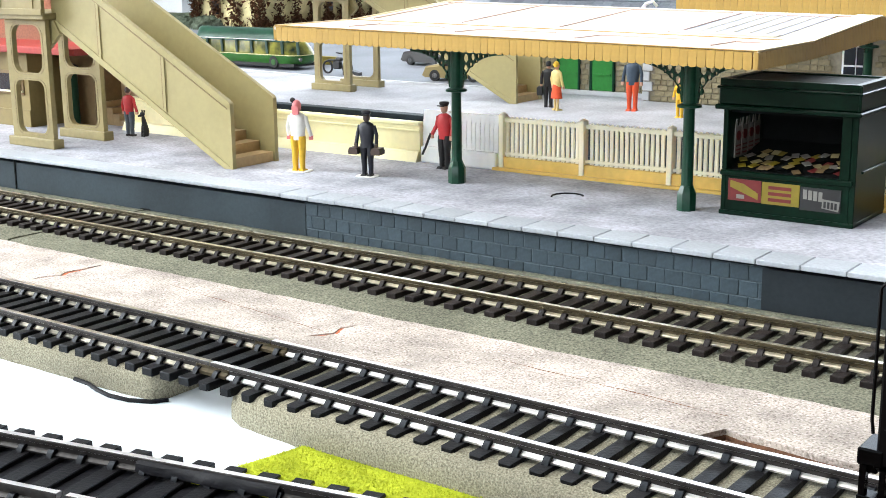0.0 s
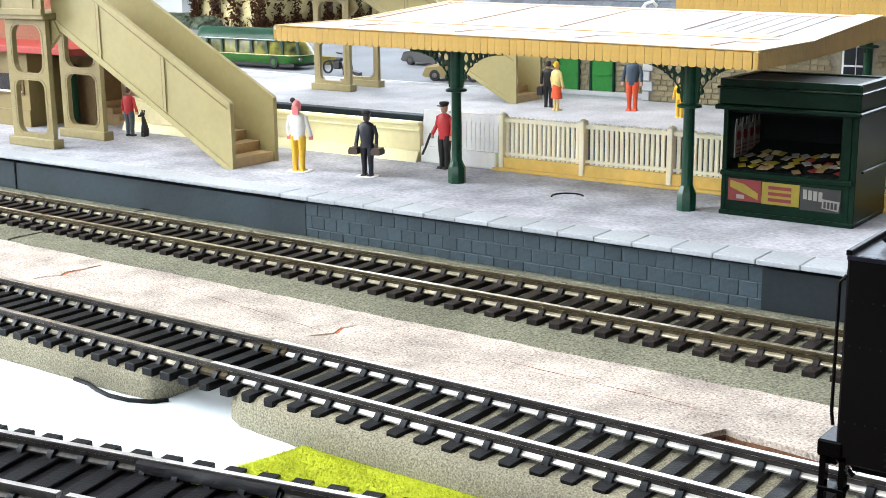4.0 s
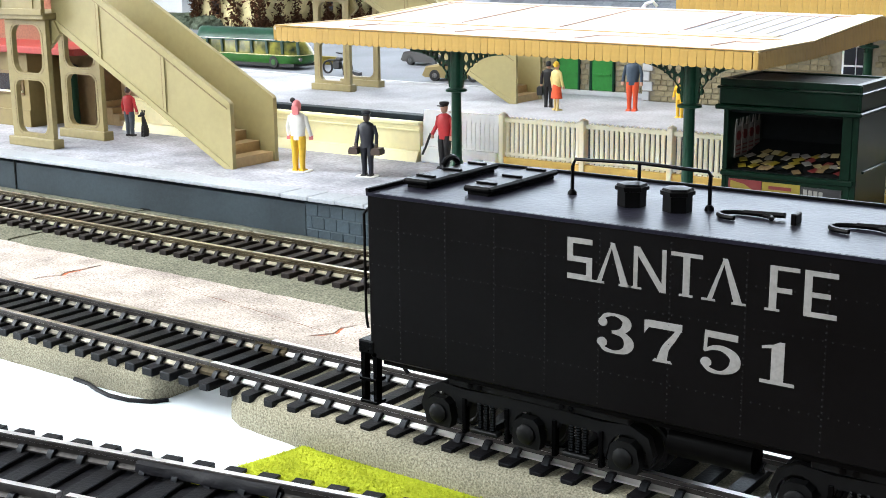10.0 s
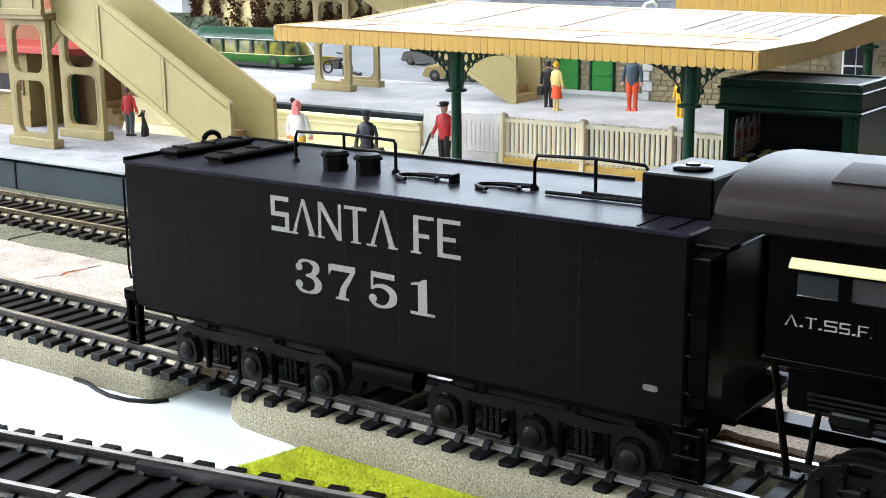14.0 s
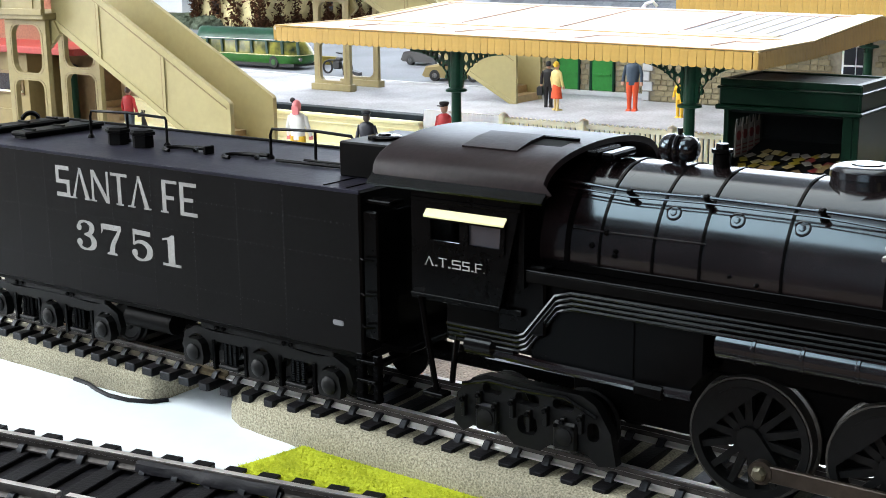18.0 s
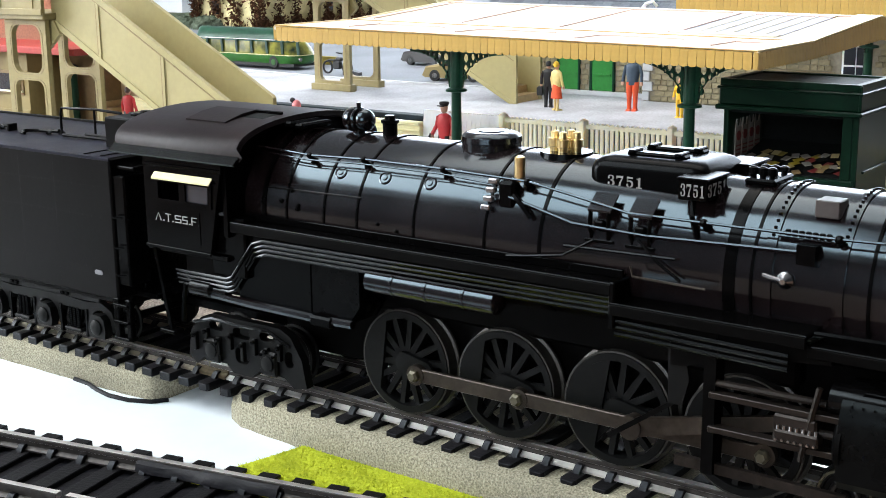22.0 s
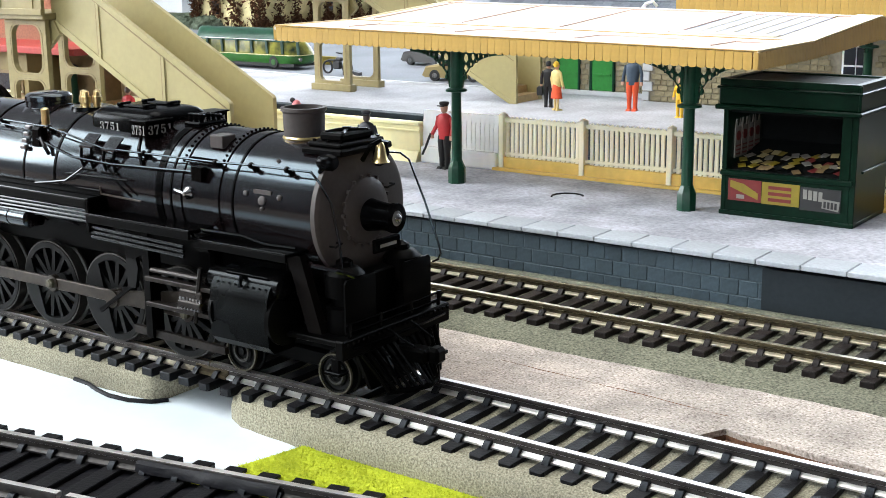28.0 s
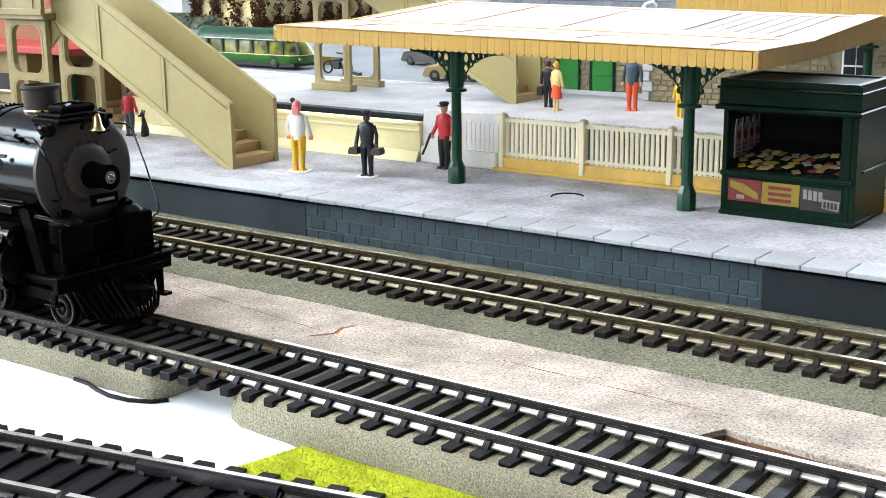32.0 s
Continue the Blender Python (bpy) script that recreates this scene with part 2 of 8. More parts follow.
ROOM_BACK = mat("pale_back_wall_paint", (0.62, 0.63, 0.65), 0.9, var=0.05, size=40, big=400, bigvar=0.08)
ROOM_CEILING = mat("ceiling_paint", (0.30, 0.30, 0.30), 0.9, var=0.03, size=40, big=400, bigvar=0.05)
ROOM_FLOOR = mat("brown_carpet", (0.06, 0.05, 0.045), 0.95, var=0.2, size=5, bump=0.4, big=200)
PANEL_LIGHT = glow("ceiling_light_diffuser", (1.0, 0.98, 0.95), 2.0)
SKY_GLOW = glow("daylight_outside", (0.72, 0.85, 1.0), 3.0)
SKIN = mat("painted_skin", (0.60, 0.34, 0.24), 0.6, var=0.05)
PINK = mat("painted_pink", (0.72, 0.22, 0.22), 0.6, var=0.05)
F_RED = mat("painted_red", (0.52, 0.025, 0.03), 0.55, var=0.1)
F_ORANGE = mat("painted_orange", (0.80, 0.10, 0.03), 0.55, var=0.1)
F_YELLOW = mat("painted_yellow", (0.80, 0.48, 0.03), 0.55, var=0.1)
F_PALE = mat("painted_pale_yellow", (0.80, 0.62, 0.25), 0.55, var=0.1)
F_WHITE = mat("painted_white", (0.82, 0.80, 0.74), 0.55, var=0.05)
F_NAVY = mat("painted_navy", (0.011, 0.0121, 0.01925), 0.5, var=0.1)
F_BLUE = mat("painted_slate_blue", (0.06, 0.09, 0.13), 0.55, var=0.1)
F_BLACK = mat("painted_black", (0.012, 0.011, 0.012), 0.5, var=0.1)
F_GREY = mat("painted_grey_blue", (0.10, 0.12, 0.14), 0.55, var=0.1)
F_BROWN = mat("painted_brown", (0.07, 0.045, 0.035), 0.5, var=0.1)

# ---- shapes: every number below is in millimetres; the board's top is z = 0 ----
ORIGIN = {}


def mesh_of(name, bm, material, at=(0, 0, 0), angle=35):
    bmesh.ops.recalc_face_normals(bm, faces=bm.faces[:])
    me = bpy.data.meshes.new(name)
    for v in bm.verts:
        v.co = (v.co - Vector(at)) * MM
    bm.to_mesh(me)
    bm.free()
    for m in material if isinstance(material, (list, tuple)) else [material]:
        me.materials.append(m)
    me.shade_smooth()
    me.set_sharp_from_angle(angle=radians(angle))
    return me


def thing(name, at, label, category, group="", kind=""):
    ob = new(name)
    ob.empty_display_size = 0.005
    ob.location = Vector(at) * MM
    ORIGIN[ob] = Vector(at)
    return tagged(ob, label, category, group, kind)


def solo(name, bm, material, at, label, category, group="", kind="", angle=35):
    ob = new(name, mesh_of(name, bm, material, at, angle))
    ob.location = Vector(at) * MM
    ORIGIN[ob] = Vector(at)
    return tagged(ob, label, category, group, kind)


def part(name, bm, material, parent, label="", at=None, angle=35):
    at = ORIGIN[parent] if at is None else Vector(at)
    ob = new(name, mesh_of(name, bm, material, at, angle))
    ob.parent = parent
    ob.location = (at - ORIGIN[parent]) * MM
    ORIGIN[ob] = at
    return tagged(ob, label)


def piece(name, me, parent, at, turn=0.0):
    """One of many alike pieces, on a shared mesh."""
    ob = new(name, me)
    ob.parent = parent
    ob.location = (Vector(at) - ORIGIN[parent]) * MM
    ob.rotation_euler[2] = turn
    ORIGIN[ob] = Vector(at)
    return ob


def hull(bm, pts):
    vs = [bm.verts.new(p) for p in pts]
    r = bmesh.ops.convex_hull(bm, input=vs)
    junk = list({g for g in r["geom_interior"] + r["geom_unused"] if isinstance(g, bmesh.types.BMVert)})
    if junk:
        bmesh.ops.delete(bm, geom=junk, context="VERTS")


def box(bm, x0, x1, y0, y1, z0, z1, b=0.0):
    if b <= 0:
        v = [bm.verts.new((x, y, z)) for x in (x0, x1) for y in (y0, y1) for z in (z0, z1)]
        for f in ((0, 1, 3, 2), (4, 6, 7, 5), (0, 4, 5, 1), (2, 3, 7, 6), (0, 2, 6, 4), (1, 5, 7, 3)):
            bm.faces.new([v[i] for i in f])
        return
    pts = []
    for x, sx in ((x0, 1), (x1, -1)):
        for y, sy in ((y0, 1), (y1, -1)):
            for z, sz in ((z0, 1), (z1, -1)):
                pts += [(x, y + sy * b, z + sz * b), (x + sx * b, y, z + sz * b), (x + sx * b, y + sy * b, z)]
    hull(bm, pts)


def frame_of(d):
    d = d.normalized()
    u = d.cross(Vector((0, 0, 1)) if abs(d.z) < 0.9 else Vector((1, 0, 0))).normalized()
    return u, d.cross(u)


def loft(bm, rings, closed=True, caps=True):
    vs = [[bm.verts.new(p) for p in r] for r in rings]
    n = len(vs[0])
    for a, b in zip(vs, vs[1:]):
        for i in range(n if closed else n - 1):
            bm.faces.new((a[i], a[(i + 1) % n], b[(i + 1) % n], b[i]))
    if caps:
        bm.faces.new(vs[0][::-1])
        bm.faces.new(vs[-1])


def lathe(bm, p0, p1, prof, n=20):
    """Turned about the line p0-p1; prof: (distance along, radius)."""
    p0, p1 = Vector(p0), Vector(p1)
    d = (p1 - p0).normalized()
    u, v = frame_of(d)
    loft(bm, [[p0 + d * h + (u * math.cos(2 * math.pi * i / n) + v * math.sin(2 * math.pi * i / n)) * max(r, 0.01) for i in range(n)] for h, r in prof])


def ring_lathe(bm, p0, p1, prof, n=36):
    """A turned ring, open in the middle; prof is a closed outline of (distance along, radius)."""
    p0, p1 = Vector(p0), Vector(p1)
    d = (p1 - p0).normalized()
    u, v = frame_of(d)
    rings = [[bm.verts.new(p0 + d * h + (u * math.cos(2 * math.pi * i / n) + v * math.sin(2 * math.pi * i / n)) * r) for i in range(n)] for h, r in prof]
    for a, b in zip(rings, rings[1:] + rings[:1]):
        for i in range(n):
            bm.faces.new((a[i], a[(i + 1) % n], b[(i + 1) % n], b[i]))


def cyl(bm, p0, p1, r, r1=None, n=14):
    L = (Vector(p1) - Vector(p0)).length
    lathe(bm, p0, p1, [(0, r), (L, r if r1 is None else r1)], n)


def tube(bm, pts, r, n=6):
    pts = [Vector(p) for p in pts]
    rings = []
    for i, p in enumerate(pts):
        d = pts[min(i + 1, len(pts) - 1)] - pts[max(i - 1, 0)]
        u, v = frame_of(d)
        if rings and u.dot(last) < 0:
            u, v = -u, -v
        last = u
        rings.append([p + (u * math.cos(2 * math.pi * k / n) + v * math.sin(2 * math.pi * k / n)) * r for k in range(n)])
    loft(bm, rings)


AX = {"x": lambda u, v, w: (w, u, v), "y": lambda u, v, w: (u, w, v), "z": lambda u, v, w: (u, v, w)}


def prism(bm, poly, axis, a, b):
    """A polygon, in the two other axes in their order, drawn out from a to b."""
    f = AX[axis]
    loft(bm, [[f(u, v, w) for u, v in poly] for w in (a, b)])


def plate(bm, outer, holes, axis, a, b):
    """A plate with holes through it."""
    f = AX[axis]
    loops, edges = [], []
    for poly in [outer] + holes:
        vs = [bm.verts.new(f(u, v, a)) for u, v in poly]
        loops.append(vs)
        edges += [bm.edges.new((vs[i], vs[(i + 1) % len(vs)])) for i in range(len(vs))]
    faces = [g for g in bmesh.ops.triangle_fill(bm, edges=edges, use_beauty=True)["geom"] if isinstance(g, bmesh.types.BMFace)]
    far = {}
    for vs in loops:
        for v in vs:
            far[v] = bm.verts.new(v.co + Vector(f(0, 0, b - a)))
    for fc in faces:
        bm.faces.new([far[v] for v in fc.verts][::-1])
    for vs in loops:
        for i in range(len(vs)):
            p, q = vs[i], vs[(i + 1) % len(vs)]
            bm.faces.new((p, q, far[q], far[p]))


def rounded(x0, x1, y0, y1, r, n=5):
    pts = []
    for cx, cy, a0 in ((x1 - r, y1 - r, 0), (x0 + r, y1 - r, 90), (x0 + r, y0 + r, 180), (x1 - r, y0 + r, 270)):
        for k in range(n + 1):
            a = radians(a0 + 90 * k / n)
            pts.append((cx + r * math.cos(a), cy + r * math.sin(a)))
    return pts


def arc(cx, cy, r, a0, a1, n):
    return [(cx + r * math.cos(radians(a0 + (a1 - a0) * k / n)), cy + r * math.sin(radians(a0 + (a1 - a0) * k / n))) for k in range(n + 1)]


def one(shape, *args, **kw):
    bm = bmesh.new()
    shape(bm, *args, **kw)
    return bm


# ---- the room round the layout ----
def room():
    box_parts = (
        ("floor", (-2600, 2000, -2200, 2300, -930, -900), ROOM_FLOOR, "brown carpeted floor of the room"),
        ("ceiling", (-2600, 2000, -2200, 2300, 1500, 1530), ROOM_CEILING, "plain off-white ceiling of the room"),
        ("wall_east", (2000, 2030, -2200, 2300, -900, 1500), ROOM, "plain painted side wall of the room"),
    )
    for name, b, m, text in box_parts:
        solo(name, one(box, *b), m, (b[0], b[2], b[4]), text, "wall" if "wall" in name else name, kind="structure")
    bm = bmesh.new()
    plate(bm, [(-2600, -900), (2000, -900), (2000, 1500), (-2600, 1500)], [[(-1900, 150), (700, 150), (700, 1250), (-1900, 1250)]], "y", 2300, 2400)
    solo("wall_north", bm, ROOM_BACK, (0, 2300, -900), "plain painted wall with a window opening", "wall", kind="structure")
    bm = bmesh.new()
    plate(bm, [(-2200, -900), (2300, -900), (2300, 1500), (-2200, 1500)], [[(-1900, 350), (-500, 350), (-500, 1350), (-1900, 1350)]], "x", -2700, -2600)
    solo("wall_west", bm, ROOM_BACK, (-2700, 0, -900), "plain painted side wall with a window opening", "wall", kind="structure")
    bm = bmesh.new()
    plate(bm, [(-2600, -900), (2000, -900), (2000, 1500), (-2600, 1500)], [[(-350, 200), (950, 200), (950, 1200), (-350, 1200)]], "y", -2300, -2200)
    solo("wall_south", bm, ROOM, (0, -2300, -900), "plain painted wall with a window opening", "wall", kind="structure")
    w = thing("window_2", (-2650, -1200, 350), "white framed window with bright daylight outside", "window", kind="structure")
    bm = bmesh.new()
    plate(bm, [(-1900, 350), (-500, 350), (-500, 1350), (-1900, 1350)], [[(-1860, 390), (-1220, 390), (-1220, 1310), (-1860, 1310)], [(-1180, 390), (-540, 390), (-540, 1310), (-1180, 1310)]], "x", -2670, -2630)
    part("window_frame", bm, WHITE_PLASTIC, w)
    solo("backdrop", one(box, -2790, -2780, -2200, -200, 0, 1500), SKY_GLOW, (-2785, -1200, 0), "bright pale blue daylight outside the side window", "sky", kind="structure")
    w = thing("window_3", (300, -2250, 200), "white framed window with pale daylight outside", "window", kind="structure")
    bm = bmesh.new()
    plate(bm, [(-350, 200), (950, 200), (950, 1200), (-350, 1200)], [[(-310, 240), (280, 240), (280, 1160), (-310, 1160)], [(320, 240), (910, 240), (910, 1160), (320, 1160)]], "y", -2270, -2230)
    part("window_frame", bm, WHITE_PLASTIC, w)
    solo("backdrop", one(box, -700, 1300, -2390, -2380, 0, 1500), SKY_GLOW, (300, -2385, 0), "bright pale blue daylight outside the third window", "sky", kind="structure")
    w = thing("window_1", (-250, 2330, 370), "white framed window with bright daylight outside", "window", kind="structure")
    bm = bmesh.new()
    plate(bm, [(-1900, 150), (700, 150), (700, 1250), (-1900, 1250)], [[(-1860, 190), (-620, 190), (-620, 1210), (-1860, 1210)], [(-580, 190), (660, 190), (660, 1210), (-580, 1210)]], "y", 2330, 2370)
    part("window_frame", bm, WHITE_PLASTIC, w)
    bd = solo("backdrop", one(box, -2200, 1000, 2460, 2470, 0, 1500), SKY_GLOW, (0, 2460, 0), "bright pale blue daylight outside the window", "sky", kind="structure")
    for x, y, hx, hy, text in ((-350, 500, 650, 450, "wide warm white ceiling light panel, lit"), (-1200, -850, 850, 600, "wide cool white ceiling light panel, lit")):
        c = thing("ceiling_light", (x, y, 1500), text, "lamp", "ceiling light panels")
        bm = bmesh.new()
        plate(bm, [(x - hx - 30, y - hy - 30), (x + hx + 30, y - hy - 30), (x + hx + 30, y + hy + 30), (x - hx - 30, y + hy + 30)], [[(x - hx, y - hy), (x + hx, y - hy), (x + hx, y + hy), (x - hx, y + hy)]], "z", 1460, 1500)
        part("frame", bm, WHITE_PLASTIC, c)
        part("diffuser", one(box, x - hx, x + hx, y - hy, y + hy, 1470, 1480), PANEL_LIGHT, c, "glowing white diffuser")


room()

# ---- the baseboard and what lies on it ----
solo("ground", one(box, -1500, 600, -360, 1500, -18, 0), BOARD, (0, 0, -18), "brown painted baseboard of the model railway", "baseboard", kind="structure")
t = thing("baseboard_trestle", (-400, 400, -900), "plain wooden trestle under the baseboard", "table")
for x in (-1400, 500):
    for y in (-260, 1400):
        part("leg", one(box, x - 30, x + 30, y - 30, y + 30, -900, -18, 3), HUT_BROWN, t)


def sheet_strip(name, x0, x1, y0, y1, slope, z, m, label, category, step=2.5, rough_edge=0.14, seed=1, y0f=None, y1f=None, end0=0.0, end1=0.0, trough=0.0):
    """A soft strip with sloped sides and an uneven surface."""
    rnd = random.Random(seed)
    bm = bmesh.new()
    nx = max(2, int((x1 - x0) / step))
    rows = []
    for i in range(nx + 1):
        x = x0 + (x1 - x0) * i / nx
        a = y0f(x) if y0f else y0
        b = y1f(x) if y1f else y1
        e = min(1, ((x - x0) / end0) if end0 else 1, ((x1 - x) / end1) if end1 else 1)
        h = z * (0.8 + 0.2 * math.sin(e * math.pi / 2)) if e < 1 else z
        j = lambda s=1.0: rnd.uniform(-rough_edge, rough_edge) * s
        rows.append([(x, a - slope + j(), 0.02), (x, a - slope * 0.95 + j(), h * 0.5), (x, a - slope * 0.6 + j(), h * 0.84), (x, a + 0.6 + j(), h * 0.99 + j(0.3)), (x, a + 3 + j(), h + j(0.3))]
                    + [(x, a + 3 + (b - a - 6) * k / 4 + j(), h - trough + j(0.25)) for k in (1, 2, 3)]
                    + [(x, b - 3 + j(), h + j(0.3)), (x, b - 0.8 + j(), h + j(0.3)), (x, b + slope * 0.4 + j(), h * 0.6), (x, b + slope + j(), 0.02)])
    loft(bm, rows, closed=True)
    return solo(name, bm, m, ((x0 + x1) / 2, (y0 + y1) / 2, 0), label, category, angle=60)


sheet_strip("foam_underlay", -420, -41.5, -13.5, 13.5, 1.2, 6.0, FOAM, "grey-beige foam strip with a rounded cut end under track", "foam strip", seed=3, y0f=lambda x: -13.5 + 0.8 * max(0, (x + 56) / 14.5) ** 2 + 1.6 * max(0, (x + 46) / 4.5) ** 3, end1=1.2, trough=0.5)
sheet_strip("foam_underlay", -25.5, 460, -12.5, 13.5, 2.2, 6.35, FOAM, "grey-beige foam strip with a cut end under track", "foam strip", seed=4, y0f=lambda x: -6.5 - 5.0 * min(1, (x + 25.5) / 7) ** 0.5 - min(2.6, (x + 25.5) * 0.09), end0=1.5, trough=0.5)
sheet_strip("foam_underlay", -700, -174, 46.5, 99, 1.5, 5.7, FOAM_FAR, "grey-green foam strip beside the platform wall", "foam strip", seed=5)
sheet_strip("foam_underlay", -172.6, 460, 46.0, 99, 1.5, 5.7, FOAM_FAR, "grey-green foam strip beside the platform wall", "foam strip", seed=6)


def chip_sheets():
    """A long chip sheet between the tracks, cracked in two places and broken off towards one end."""
    rnd = random.Random(8)

    def crack(pts, wide):
        up, down = [], []
        for k in range(len(pts) - 1):
            for s in range(4):
                f = s / 4
                x, y = pts[k][0] + (pts[k + 1][0] - pts[k][0]) * f, pts[k][1] + (pts[k + 1][1] - pts[k][1]) * f
                t = (k + f) / (len(pts) - 1)
                w = wide * math.sin(math.pi * min(1, max(0.03, t))) ** 0.5 * rnd.uniform(0.6, 1.2)
                up.append((x + w, y + rnd.uniform(-0.2, 0.2)))
                down.append((x - w, y + rnd.uniform(-0.2, 0.2)))
        return up + down[::-1]

    cracks = [crack([(-125.6, 19.5), (-124.6, 23.0), (-122.2, 26.0), (-123.6, 28.8), (-122.8, 34), (-122.6, 41.0)], 0.85), crack([(-34.0, 21.5), (-32.2, 23.6), (-29.9, 27.0), (-31.4, 30.6), (-29.4, 35.4)], 0.75)]
    front = [(float(p), 15 + rnd.uniform(-0.3, 0.3)) for p in np.arange(-430, 58, 4.0)]
    front += [(59.0, 15.3), (60.6, 17.0), (62.2, 20.5), (63.0, 22.0), (66, 21.0), (72, 20.8), (80, 19.6), (88, 19.0), (110, 18.5), (180, 18), (430, 18)]
    back = [(float(p), 43.0 + rnd.uniform(-0.5, 0.5)) for p in np.arange(430, -431, -5.0)]
    poly = front + back
    root = thing("chip_sheet", (0, 30, 0), "pinkish white chip sheet with cracks showing terracotta", "underlay sheet")
    body, top = bmesh.new(), bmesh.new()
    plate(body, poly, [], "z", 0.02, 5.3)
    plate(top, poly, cracks, "z", 5.3, 6.4)
    part("core", body, CHIP_EDGE, root, "brown core")
    for c in cracks:
        cx, cy = sum(a for a, b in c) / len(c), sum(b for a, b in c) / len(c)
        part("crack", one(prism, [(a + (0.25 if a > cx else -0.25), b) for a, b in c], "z", 5.25, 6.15), CRACK, root, "terracotta crack")
    part("face", top, CHIP, root, "pinkish white granular face")
    for (xa, ya), (xb, yb) in (((-90, 34.8), (-34, 26.8)), ((10, 31.8), (61, 27.8))):
        bm = bmesh.new()
        tube(bm, [(xa + (xb - xa) * k / 16, ya + (yb - ya) * k / 16 + rnd.uniform(-0.25, 0.25), 6.34 + rnd.uniform(-0.06, 0.05)) for k in range(17)], 0.14, 4)
        part("seam", bm, CHIP_EDGE, root, "thin brown seam")
    part("broken_ledge", one(prism, [(59.2, 14.6), (61.5, 18), (63.5, 21.4), (80, 19), (150, 17.6), (150, 14.6)], "z", 0.02, 4.6), BOARD, root, "brown broken ledge")


chip_sheets()

# white paper under the near foam
bm = bmesh.new()
prism(bm, [(-260, 4), (-15, 4), (-17, -8), (-0.5, -15.2), (-4.2, -30.1), (-6, -40), (30, -60), (30, -130), (-260, -130)], "z", 0.05, 0.5)
solo("paper_sheet", bm, PAPER, (-80, -40, 0), "blank white paper sheet lying on the baseboard", "paper")


def grass_mat():
    root = thing("grass_mat", (40, -30, 0), "bright yellow-green grass mat on the baseboard", "grass mat")
    outline = [(-0.6, -14.0), (-2.4, -22), (-4.3, -30.4), (-6, -38.5), (40, -28.5), (120, -12), (120, -10)]
    part("backing", one(prism, outline, "z", 0.52, 1.2), GRASS, root)
    rnd = random.Random(11)
    verts, faces = [], []
    for _ in range(24000):
        x, y = rnd.uniform(-6, 70), rnd.uniform(-38, -9)
        if y < -38.5 + (x + 6) * 0.215 or y > -14 + max(0, x) * 0.03 or x < -0.6 + (y + 14) * 0.225:
            continue
        a, h, w = rnd.uniform(0, 6.28), rnd.uniform(0.25, 0.7), rnd.uniform(0.07, 0.13)
        dx, dy, lx, ly = math.cos(a) * w, math.sin(a) * w, rnd.uniform(-0.6, 0.6), rnd.uniform(-0.6, 0.6)
        i = len(verts)
        verts += [(x - dx, y - dy, 1.1), (x + dx, y + dy, 1.1), (x + lx, y + ly, 1.1 + h)]
        faces.append((i, i + 1, i + 2))
    me = bpy.data.meshes.new("grass_cover")
    me.from_pydata([((x - 40) * MM, (y + 30) * MM, z * MM) for x, y, z in verts], [], faces)
    me.materials.append(GRASS)
    ob = new("grass_cover", me)
    ob.parent = root
    tagged(ob, "short yellow-green fibres", kind="stuff")


grass_mat()
bm = bmesh.new()
tube(bm, [(-66, -14.9, 0.9), (-61, -15.3, 0.9), (-57, -16.6, 0.9), (-52, -17.6, 0.9), (-46.5, -17.2, 0.9), (-42, -15.2, 0.9), (-40, -12.5, 0.9)], 0.45, 8)
solo("black_cable", bm, TAPE, (-55, -17, 0.5), "thin black cable curling out beside foam", "cable")


# ---- railway tracks ----
def rail_profile(yc, zr):
    pts = [(-1.2, -2.5), (1.2, -2.5), (1.2, -2.2), (0.32, -1.75), (0.3, -0.95), (0.66, -0.75), (0.66, -0.1), (0.58, 0), (-0.58, 0), (-0.66, -0.1), (-0.66, -0.75), (-0.3, -0.95), (-0.32, -1.75), (-1.2, -2.2)]
    return [(yc + y, zr + z) for y, z in pts]


def sleeper_mesh(name, half, wide, g, zr, m, shape="block"):
    """A sleeper with its four rail chairs, about its own centre."""
    bm = bmesh.new()
    w = wide / 2
    if shape == "round":
        hull(bm, [(x * k, y, z) for y, k in ((-half, 0.7), (-half + 0.5, 1), (half - 0.5, 1), (half, 0.7)) for x in (-w, w) for z in (zr - 4.1, zr - 2.75)] + [(x * 0.9, y, zr - 2.5) for y in (-half + 0.4, half - 0.4) for x in (-w, w)])
    else:
        box(bm, -w, w, -half, half, zr - 4.2, zr - 2.5, 0.15)
    for s in (-1, 1):
        for side in (-1, 1):
            y = s * g + side * 1.05
            hull(bm, [(x, y + side * dy, zr - 2.5 + dz) for x in (-0.6, 0.6) for dy, dz in ((-0.75, 0), (1.1, 0), (0.95, 0.4), (0.15, 1.2), (-0.6, 1.2))])
    return mesh_of(name, bm, m)


